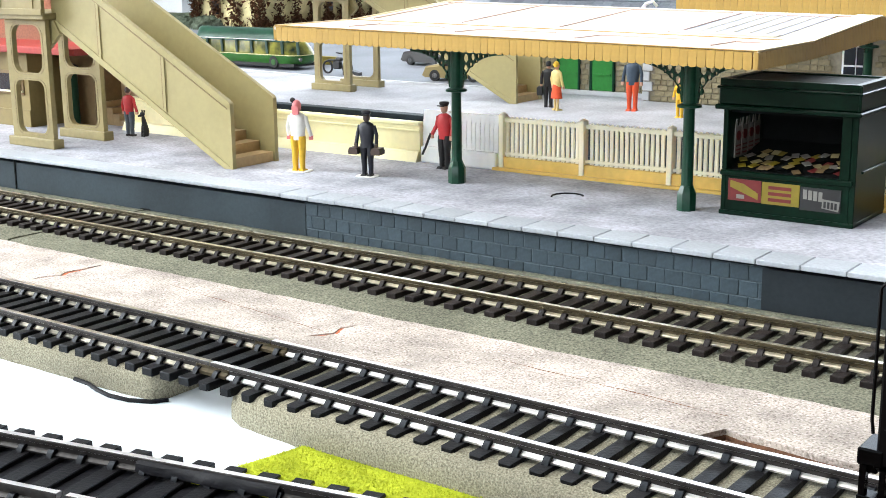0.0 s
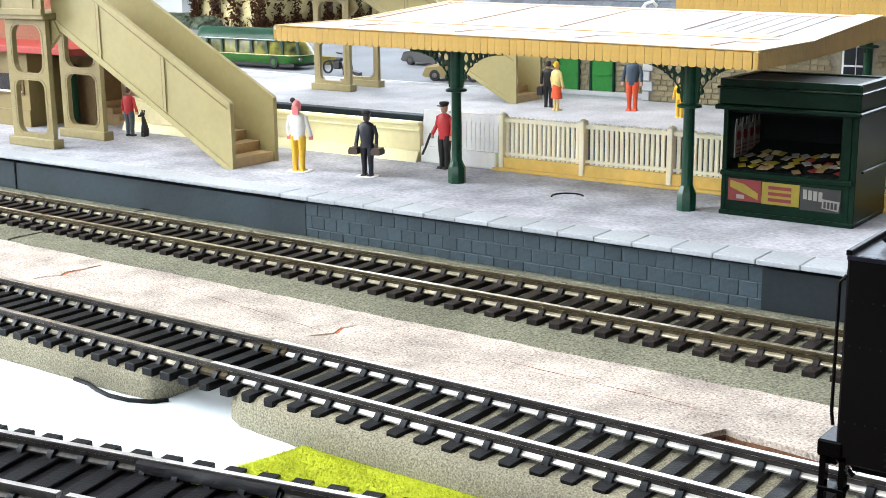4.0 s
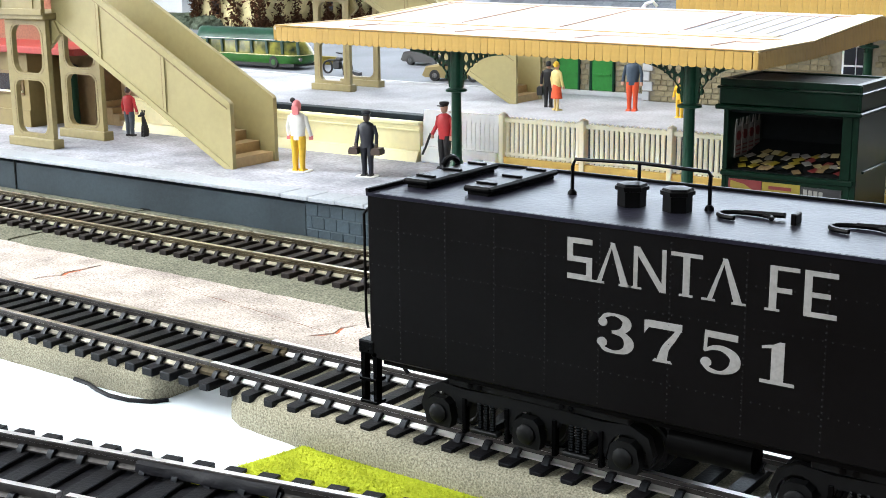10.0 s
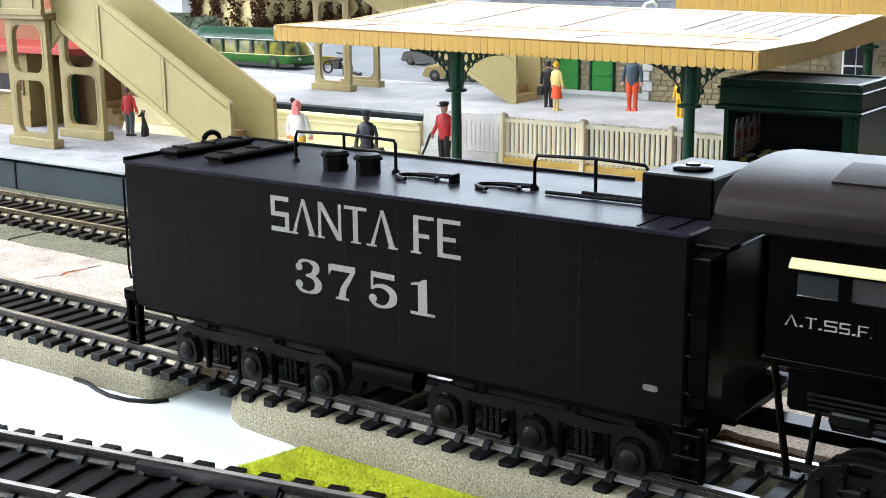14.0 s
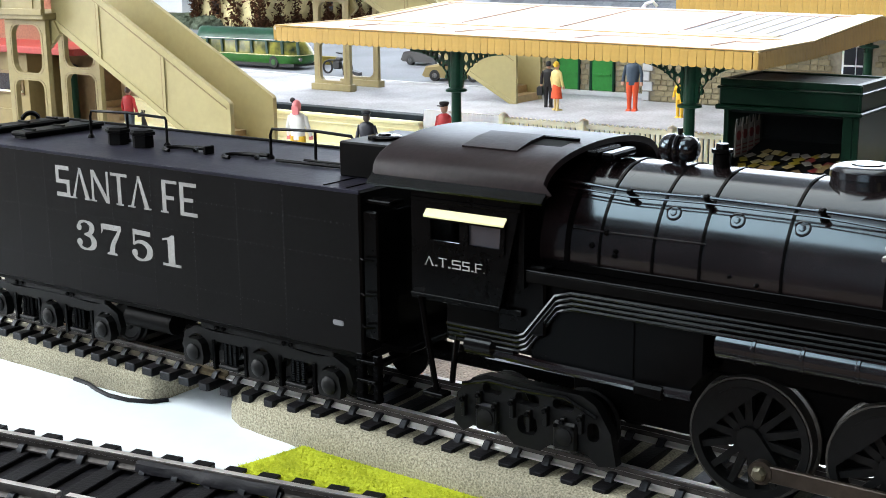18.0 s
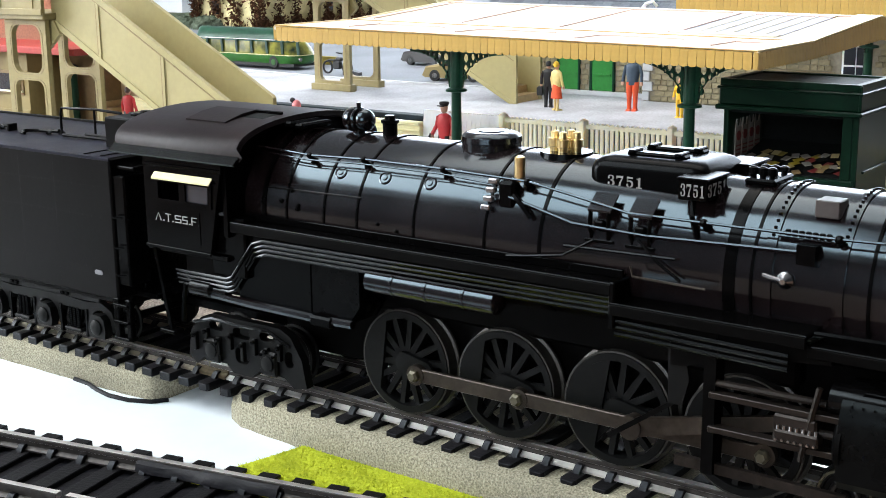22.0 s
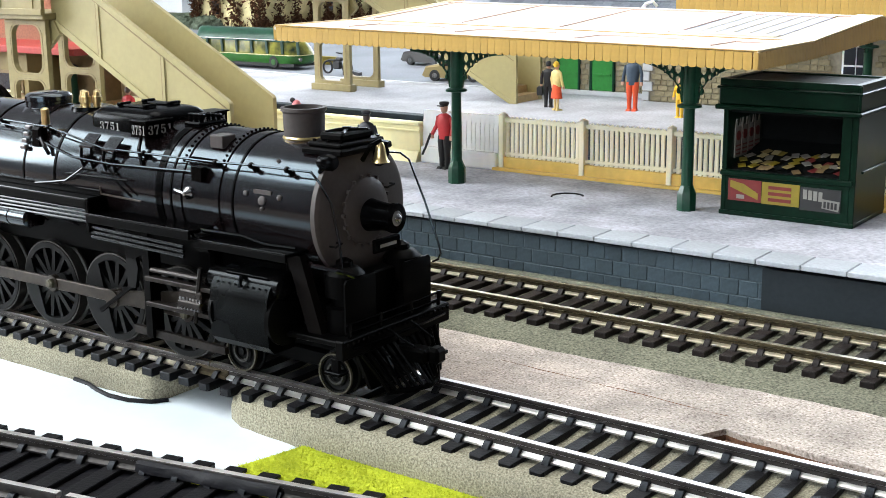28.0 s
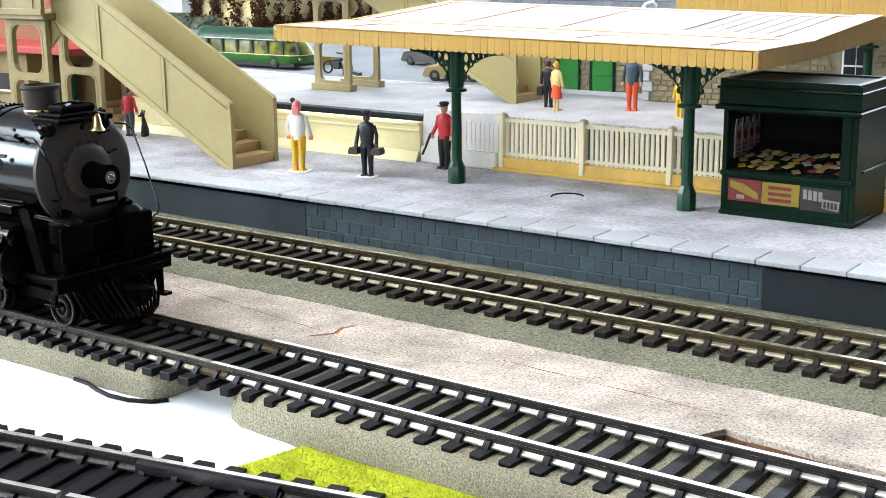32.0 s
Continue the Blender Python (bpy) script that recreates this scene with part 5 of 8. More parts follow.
# ---- the far edge of the layout ----
def far_scene():
    rnd = random.Random(21)
    house = thing("far_house", (-750, 800, PZ), "yellow rendered far house grown over with brown climber", "house")
    part("wall", one(box, -792, -706, 706, 900, PZ - 0.8, 70), RENDER_WALL, house)
    part("roof", one(prism, [(-800, 68), (-749, 100), (-698, 68)], "y", 698, 908), SLATE, house)
    w = part("window", one(box, -768, -757, 704.8, 707, 27, 42), HUT_BROWN, house)
    part("pane", one(box, -766.5, -758.5, 704.2, 705, 28.5, 41), WINDOW_DARK, w)
    for y in (800, 838, 872):
        w = part("window", one(box, -707, -704.8, y, y + 10, 27, 42), HUT_BROWN, house)
        part("pane", one(box, -705, -704.2, y + 1.5, y + 8.5, 28.5, 41), WINDOW_DARK, w)
    verts, faces = [], []
    for n in range(6400):
        k = rnd.randrange(9)
        z = PZ + (abs(rnd.gauss(0, 5)) if n % 3 == 0 else rnd.uniform(0, 46))
        wide = 4.2 + 7.0 * math.exp(-(z - PZ) / 4.0) + 5.0 * max(0.0, (z - PZ - 18) / 14)
        d = rnd.uniform(0, 5)
        if n % 3 == 2:
            x, y = -788 + 27 * (k % 4) + rnd.gauss(0, wide * 0.9), 705 - d
        else:
            x, y = -705 + d, 706 + k * 23.5 + rnd.gauss(0, wide * 0.62)
        s = rnd.uniform(1.2, 3.4)
        i = len(verts)
        for _v in range(3):
            verts.append((x + rnd.uniform(-s, s), y + rnd.uniform(-s, s), max(PZ - 0.7, z + rnd.uniform(-s, s))))
        faces.append((i, i + 1, i + 2))
    me = bpy.data.meshes.new("climber")
    me.from_pydata([((a + 750) * MM, (b - 800) * MM, (c - PZ) * MM) for a, b, c in verts], [], faces)
    me.materials.append(IVY)
    ob = new("climber", me)
    ob.parent = house
    tagged(ob, "brown climbing leaves", kind="stuff")
    # low hedge: rough mounds and loose leaves
    verts, faces = [], []
    for k in range(70):
        u = k / 69
        cx, cy, cr = -1000 + 262 * u, 672 + 8 * math.sin(u * 3) + rnd.uniform(-7, 7), rnd.uniform(6.5, 10.5)
        i = len(verts)
        for a in range(6):
            for b in range(10):
                th, ph = math.pi / 2 * a / 5, 2 * math.pi * b / 10
                w = cr * rnd.uniform(0.85, 1.15)
                verts.append((cx + w * math.cos(th) * math.cos(ph), cy + w * math.cos(th) * math.sin(ph), PZ - 0.8 + w * 1.1 * math.sin(th)))
        for a in range(5):
            for b in range(10):
                faces.append((i + a * 10 + b, i + a * 10 + (b + 1) % 10, i + (a + 1) * 10 + (b + 1) % 10, i + (a + 1) * 10 + b))
        for _ in range(90):
            th, ph, w = rnd.uniform(0, 1.57), rnd.uniform(0, 6.28), cr * rnd.uniform(0.95, 1.2)
            o = (cx + w * math.cos(th) * math.cos(ph), cy + w * math.cos(th) * math.sin(ph), PZ - 0.8 + w * 1.1 * math.sin(th))
            i = len(verts)
            verts += [tuple(c + rnd.uniform(-1.4, 1.4) for c in o) for _v in range(3)]
            faces.append((i, i + 1, i + 2))
    me = bpy.data.meshes.new("hedge")
    me.from_pydata([(a * MM, b * MM, c * MM) for a, b, c in verts], [], faces)
    me.materials.append(HEDGE)
    tagged(new("hedge", me), "low grey-green hedge along the far road", "hedge", kind="stuff")
    shed = thing("far_shed", (-1040, 900, PZ), "pale far shed with a grey roof", "shed")
    part("wall", one(box, -1110, -1000, 880, 930, PZ - 0.8, 44), KERB, shed)
    part("roof", one(prism, [(874, 42), (905, 62), (936, 42)], "x", -1116, -994), SLATE, shed)
    bm = bmesh.new()
    loft(bm, [[(x, y, PZ - 0.7 + (0.25 if 0 < i < 2 else 0)) for x in (-1400, -1000, -600)] + [(x, y, PZ - 0.9) for x in (-600, -1000, -1400)] for i, y in enumerate((700, 800, 980))])
    solo("far_verge", bm, FIELD, (-1000, 840, PZ - 0.9), "patchy green scatter verge beyond the road", "verge", kind="structure")


far_scene()


# ---- painted model figures: plain single meshes ----
def figure(at, h, top_m, leg_m, hat_m, skin_m, label, turn=0.0, skirt=None, arms=0.0, carry=None, stick=False, shoes=None, hair=None, bun=False, base=False, one_bag=None):
    mats, idx = [], {}

    def slot(m):
        if m not in idx:
            idx[m] = len(mats)
            mats.append(m)
        return idx[m]

    bm = bmesh.new()

    def add(m, fn, *a, **k):
        before = set(bm.faces)
        fn(bm, *a, **k)
        for f in bm.faces:
            if f not in before:
                f.material_index = slot(m)

    s = h / 21.0
    P = lambda x, y, z: (x * s * 1.2, y * s * 1.2, z * s)
    for sx in (-1, 1):
        if skirt:
            add(leg_m, tube, [P(0.7 * sx, 0, 0.5), P(0.75 * sx, 0.1, 3), P(0.8 * sx, 0, 6.5)], 0.5 * s, 8)
        else:
            bm_pts = [[P(0.95 * sx + r * math.cos(a), r * 1.1 * math.sin(a) + dy, z) for a in [2 * math.pi * k / 8 for k in range(8)]] for z, r, dy in ((0.3, 0.62, 0), (3.0, 0.72, 0.1), (5.5, 0.82, -0.1), (8.5, 1.05, 0), (10.4, 1.0, 0.1))]
            add(leg_m, loft, bm_pts)
        add(shoes or F_BLACK, hull, [P(0.9 * sx + dx, dy, z) for dx in (-0.6, 0.6) for dy, z in ((-1.7, 0), (0.8, 0), (0.8, 0.9), (-1.3, 0.6))])
    if skirt:
        add(skirt, loft, [[P(r * math.cos(a), 0.75 * r * math.sin(a), z) for a in [2 * math.pi * k / 12 for k in range(12)]] for z, r in ((5.2, 2.5), (8, 2.1), (11.2, 1.6))])
    add(top_m, loft, [[P(rx * math.cos(a), ry * math.sin(a), z) for a in [2 * math.pi * k / 12 for k in range(12)]] for z, rx, ry in ((9.3, 1.75, 1.2), (11.0, 1.8, 1.2), (13.5, 2.1, 1.35), (15.6, 2.3, 1.3), (16.7, 1.9, 1.0), (17.3, 0.8, 0.7))])
    for sx in (-1, 1):
        hx = (2.9 + (0.9 if stick and sx < 0 else 0)) * sx
        hy = -0.6 - arms * (1.0 if sx < 0 else 0.4)
        add(top_m, tube, [P(2.05 * sx, 0, 16.2), P(2.75 * sx, 0.1 - arms * 0.2, 13.2), P(hx, hy, 10.4)], 0.62 * s, 8)
        add(skin_m, hull, [P(hx + dx, hy + dy, z) for dx in (-0.4, 0.4) for dy in (-0.4, 0.4) for z in (9.2, 10.5)])
        if carry:
            add(carry, hull, [P(hx * 1.12 + dx, hy + dy, z) for dx, z in ((-1.2, 7.2), (1.2, 7.2), (-1.35, 8.2), (1.35, 8.2), (-1.0, 9.3), (1.0, 9.3)) for dy in (-1.7, 1.7)])
    if stick:
        add(F_BLACK, tube, [P(-3.9, -1.0, 10.8), P(-5.2, -1.6, 6.3), P(-6.0, -2.0, 4.0)], 0.38 * s, 6)
    add(skin_m, lathe, P(0, -0.05, 16.9), P(0, -0.05, 20.6), [(0, 0.6 * s), (0.7 * s, 0.65 * s), (1.1 * s, 1.05 * s), (2.2 * s, 1.2 * s), (3.2 * s, 0.95 * s), (3.6 * s, 0.3 * s)], 12)
    if hair:
        add(hair, lathe, P(0, 0.25, 18.4), P(0, 0.25, 21), [(0, 1.0 * s), (1.0 * s, 1.32 * s), (2.1 * s, 0.95 * s), (2.5 * s, 0.2 * s)], 12)
    if bun:
        add(F_BLACK, lathe, P(0.9, 0.5, 20.0), P(0.9, 0.5, 21.6), [(0, 0.3 * s), (0.5 * s, 0.8 * s), (1.1 * s, 0.8 * s), (1.5 * s, 0.3 * s)], 10)
        add(hair, hull, [P(dx, 0.9 + dy, z) for dx, z in ((-0.9, 19.0), (0.9, 19.0), (-1.0, 16.8), (0.6, 16.6)) for dy in (0, 0.5)])
    if base:
        add(F_WHITE, hull, [P(dx, dy, z) for dx, dy in ((-2.6, -2.2), (2.6, -2.2), (3.0, 0), (2.4, 2.0), (-2.4, 2.0), (-3.0, 0)) for z in (0.0, 0.25)])
    if one_bag:
        add(one_bag, hull, [P(3.2 + dx, -0.6 + dy, z) for dx, z in ((-1.0, 5.4), (1.0, 5.4), (-1.1, 8.6), (1.1, 8.6), (-0.6, 9.4), (0.6, 9.4)) for dy in (-1.9, 1.9)])
    if hat_m:
        add(hat_m, lathe, P(0, 0, 19.6), P(0, 0, 21.2), [(0, 1.15 * s), (0.3 * s, 1.35 * s), (0.9 * s, 1.6 * s), (1.3 * s, 1.4 * s), (1.45 * s, 0.2 * s)], 14)
        add(hat_m, hull, [P(dx, dy, 19.6 + dz) for dx in (-0.9, 0.9) for dy in (-1.9, -0.5) for dz in (0, 0.3)])
    ob = solo("model_figure", bm, mats, (0, 0, 0), label, "figurine", "painted model figures", angle=60)
    ob.matrix_basis = pose(at[0] * MM, at[1] * MM, at[2] * MM, 0, 0, turn)
    return ob


figure((-133.6, 130, PZ), 23.5, F_WHITE, F_YELLOW, None, PINK, "white-topped model figure in yellow trousers on the platform", 195, arms=0.5, shoes=F_YELLOW, hair=PINK, bun=True, base=True)
figure((-108.9, 135, PZ), 21.0, F_NAVY, F_NAVY, F_NAVY, F_BROWN, "dark uniformed model porter carrying two cases", 15, carry=F_BROWN, base=True)
figure((-96.8, 160, PZ), 22.0, F_RED, F_BLACK, F_BLACK, SKIN, "red-coated model figure holding a black stick", -5, stick=True)
figure((-245, 155, PZ), 19.4, F_RED, F_GREY, None, SKIN, "red-jumpered model figure standing under the stairs", 190, hair=F_BROWN)
figure((-144.5, 310, PZ), 21.8, F_PALE, F_PALE, None, SKIN, "pale-bloused model figure in an orange skirt", 160, skirt=F_ORANGE, shoes=F_PALE, hair=F_YELLOW)
figure((-153.5, 318, PZ), 21.0, F_BLACK, F_BLACK, None, SKIN, "black-suited model figure carrying a black bag", 200, hair=F_BLACK, one_bag=F_BLACK)
figure((-115.6, 326, PZ), 25.5, F_BLUE, F_ORANGE, None, SKIN, "blue-coated model figure in red trousers", 10, shoes=F_ORANGE, hair=F_BROWN)
figure((-88, 316, PZ), 17.0, F_YELLOW, F_YELLOW, None, SKIN, "small yellow model figure behind a post", 0, shoes=F_YELLOW)
bm = bmesh.new()
loft(bm, [[(-239 + r * 0.8 * math.cos(a), 157 + oy + r * math.sin(a), PZ + z) for a in [2 * math.pi * k / 8 for k in range(8)]] for z, r, oy in ((0.0, 1.2, 0.6), (2.2, 1.5, 0.6), (4.5, 1.2, 0.2), (6.6, 0.9, -0.2), (8.0, 0.6, -0.4))])
loft(bm, [[(-239 + r * math.cos(a), 156.6 - d, PZ + z + r * math.sin(a)) for a in [2 * math.pi * k / 8 for k in range(8)]] for d, r, z in ((-0.6, 0.5, 8.8), (0.0, 1.0, 8.8), (0.8, 0.9, 8.7), (1.4, 0.5, 8.4), (2.4, 0.35, 8.2))])
for dx in (-0.6, 0.6):
    tube(bm, [(-239 + dx, 156.0, PZ), (-239 + dx, 156.2, PZ + 3.0), (-239 + dx * 0.8, 156.6, PZ + 5.5)], 0.32, 6)
    hull(bm, [(-239 + dx + a, 156.8 + b, PZ + c) for a in (-0.15, 0.15) for b in (-0.2, 0.2) for c in (9.2, 10.4)])
solo("model_dog", bm, F_BLACK, (-239, 157, PZ), "small black model dog sitting beside a figure", "model dog")
# ---- the train: x is along the track, at the place where the train stands at 13 s ----
RZ = 9.5
DRIVER_X, DRIVER_R, DRIVER_Z, CRANK, PIN_Y = (153.6, 174.0, 194.4, 214.8), 9.3, 18.8, 4.5, -12.6
PILOT_X, PILOT_R = (229.8, 253.3), 3.95
TRAIL_X, TRAIL_R = (111.5, 126.0), 5.2
TENDER_X, TENDER_R = (-15.8, 1.2, 18.2, 44.7, 61.7, 78.7), 4.2
CROSS_Z, MAIN_ROD = 24.6, 27.0


def ribbon(path, n=7):
    """Quads along a smooth line through (u, v, half width)."""
    pts = []
    for i in range(len(path) - 1):
        p0, p1, p2, p3 = (Vector(path[max(0, min(len(path) - 1, i + k))]) for k in (-1, 0, 1, 2))
        for s in range(n):
            t = s / n
            pts.append(0.5 * (2 * p1 + (p2 - p0) * t + (2 * p0 - 5 * p1 + 4 * p2 - p3) * t * t + (3 * p1 - p0 - 3 * p2 + p3) * t ** 3))
    pts.append(Vector(path[-1]))
    sides = []
    for i, p in enumerate(pts):
        d = pts[min(i + 1, len(pts) - 1)] - pts[max(i - 1, 0)]
        k = math.hypot(d.x, d.y) or 1
        sides.append(((p.x - d.y / k * p.z, p.y + d.x / k * p.z), (p.x + d.y / k * p.z, p.y - d.x / k * p.z)))
    return [[a[0], a[1], b[1], b[0]] for a, b in zip(sides, sides[1:])]


def ball(u, v, r, n=12):
    return [(u + r * math.cos(2 * math.pi * k / n), v + r * math.sin(2 * math.pi * k / n)) for k in range(n)]


# outlines of the painted numerals in a unit-high cell: thick curves, thin joins, flat feet
NUMERAL = {
    "3": lambda: ribbon([(0.10, 0.80, 0.03), (0.22, 0.93, 0.05), (0.45, 0.965, 0.035), (0.66, 0.88, 0.085), (0.70, 0.74, 0.105), (0.58, 0.58, 0.07), (0.36, 0.53, 0.03)])
    + ribbon([(0.36, 0.53, 0.03), (0.64, 0.48, 0.07), (0.76, 0.30, 0.115), (0.68, 0.12, 0.085), (0.44, 0.035, 0.035), (0.20, 0.07, 0.05), (0.08, 0.20, 0.03)]) + [ball(0.14, 0.75, 0.11), ball(0.13, 0.24, 0.12)],
    "7": lambda: [[(0.02, 0.98), (0.12, 1.0), (0.86, 1.0), (0.86, 0.82), (0.12, 0.82), (0.02, 0.66)]] + ribbon([(0.80, 0.86, 0.05), (0.66, 0.62, 0.07), (0.50, 0.36, 0.085), (0.42, 0.02, 0.115)]) + [[(0.22, 0.0), (0.66, 0.0), (0.62, 0.07), (0.26, 0.07)]],
    "5": lambda: [[(0.10, 1.0), (0.80, 0.98), (0.80, 0.82), (0.10, 0.84)], [(0.10, 1.0), (0.17, 1.0), (0.15, 0.50), (0.08, 0.50)]]
    + ribbon([(0.10, 0.50, 0.03), (0.28, 0.60, 0.05), (0.52, 0.60, 0.07), (0.74, 0.44, 0.105), (0.72, 0.20, 0.105), (0.48, 0.035, 0.04), (0.22, 0.06, 0.05), (0.06, 0.20, 0.03)]) + [ball(0.14, 0.23, 0.12)],
    "1": lambda: [[(0.30, 0.0), (0.56, 0.0), (0.56, 1.0), (0.46, 1.0), (0.30, 0.90)], [(0.08, 0.0), (0.78, 0.0), (0.78, 0.08), (0.08, 0.08)], [(0.10, 0.80), (0.31, 0.84), (0.31, 0.92), (0.10, 0.86)]],
}


def numerals(body, x0, x1, z0, z1, y, parent, end=False):
    """Painted numerals on a side that faces -y (or, as an end, on a face that looks along x), fitted into a rectangle."""
    h, step = z1 - z0, (x1 - x0) * 0.258
    for start, ch in zip((0.0, 0.258, 0.556, 0.838), body):
        bm = bmesh.new()
        for i, poly in enumerate(NUMERAL[ch]()):
            pts = [(x0 + start * (x1 - x0) + u * step * 0.92, z0 + v * h) for u, v in poly]
            if end:
                prism(bm, pts, "x", y - 0.03, y + 0.06 + 0.002 * (i % 9))
            else:
                prism(bm, pts, "y", y - 0.06 - 0.002 * (i % 9), y + 0.03)
        part("numeral", bm, LETTER, parent, "silver-white painted numeral")


def company_marks(parent, x0, x1, z0, z1, y, widths, gap, name="side_mark"):
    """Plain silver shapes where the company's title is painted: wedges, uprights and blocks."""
    total = sum(w for _, w in widths) + gap * (len(widths) - 1)
    k = (x1 - x0) / total
    x, h = x0, z1 - z0
    for shape, w in widths:
        a, b = x, x + w * k
        t = 0.15 * h
        polys = []
        if shape == "wedge":
            m = (a + b) / 2
            polys = [[(a, z0), (a + t * 0.8, z0), (m + t * 0.1, z1), (m - t * 0.25, z1)], [(b - t * 1.3, z0), (b, z0), (m + t * 0.3, z1), (m - t * 0.45, z1)]]
        elif shape == "pair":
            polys = [[(a, z0), (a + t * 0.7, z0), (a + t * 0.7, z1), (a, z1)], [(b - t * 0.7, z0), (b, z0), (b, z1), (b - t * 0.7, z1)], [(a, z1 - t * 0.3), (a + t, z1), (b, z0 + t * 0.3), (b - t, z0)]]
        elif shape == "post":
            m = (a + b) / 2
            polys = [[(m - t * 0.55, z0), (m + t * 0.55, z0), (m + t * 0.55, z1 - t * 0.6), (m - t * 0.55, z1 - t * 0.6)], [(a, z1 - t * 0.6), (b, z1 - t * 0.6), (b, z1), (a, z1)]]
        elif shape == "flag":
            polys = [[(a, z0), (a + t * 1.1, z0), (a + t * 1.1, z1), (a, z1)], [(a + t * 1.1, z1 - t * 0.6), (b, z1 - t * 0.6), (b, z1), (a + t * 1.1, z1)], [(a + t * 1.1, z0 + 0.42 * h), (b - t, z0 + 0.42 * h), (b - t, z0 + 0.53 * h), (a + t * 1.1, z0 + 0.53 * h)]]
        elif shape == "comb":
            polys = [[(a, z0), (a + t * 1.1, z0), (a + t * 1.1, z1), (a, z1)]] + [[(a + t * 1.1, z0 + q * h), (b - e * t, z0 + q * h), (b - e * t, z0 + (q + 0.11) * h), (a + t * 1.1, z0 + (q + 0.11) * h)] for q, e in ((0, 0), (0.43, 1), (0.89, 0))]
        elif shape == "block":
            polys = [[(a, z0 + q * h), (b, z0 + q * h), (b, z0 + (q + 0.13) * h), (a, z0 + (q + 0.13) * h)] for q in (0, 0.43, 0.87)] + [[(a, z0 + 0.53 * h), (a + t, z0 + 0.53 * h), (a + t, z1), (a, z1)], [(b - t, z0), (b, z0), (b, z0 + 0.47 * h), (b - t, z0 + 0.47 * h)]]
        elif shape == "dot":
            polys = [[(a, z0), (b, z0), (b, z0 + 0.16 * h), (a, z0 + 0.16 * h)]]
        foot = 0.05 * h
        for u in {"wedge": (a + t * 0.3, b - t * 0.6), "pair": (a + t * 0.3,), "post": ((a + b) / 2,), "flag": (a + t * 0.5,)}.get(shape, ()):
            polys.append([(u - t * 1.1, z0), (u + t * 1.1, z0), (u + t * 1.1, z0 + foot), (u - t * 1.1, z0 + foot)])
        bm = bmesh.new()
        for i, p in enumerate(polys):
            prism(bm, p, "y", y - 0.07 - 0.004 * i, y + 0.03)
        part(name, bm, LETTER, parent, "silver-white painted mark")
        x = b + gap * k


def rivets(bm, pts, r=0.16):
    for p in pts:
        x, y, z = p
        hull(bm, [(x - r, y, z - r), (x + r, y, z - r), (x + r, y, z + r), (x - r, y, z + r), (x, y - r * 0.8, z)])


def disc_wheel(x, y, z, r, s=-1):
    """A small spoked-plate wheel with a bright hub; s is the side it faces."""
    bm = bmesh.new()
    lathe(bm, (x, y - s * 1.4, z), (x, y + s * 0.6, z), [(0, r + 0.5), (0.35, r + 0.5), (0.5, r), (1.6, r), (1.7, r - 0.5), (1.45, r - 0.8), (1.35, 1.7), (1.7, 1.5), (1.9, 1.1), (2.0, 0.5)], 24)
    return bm


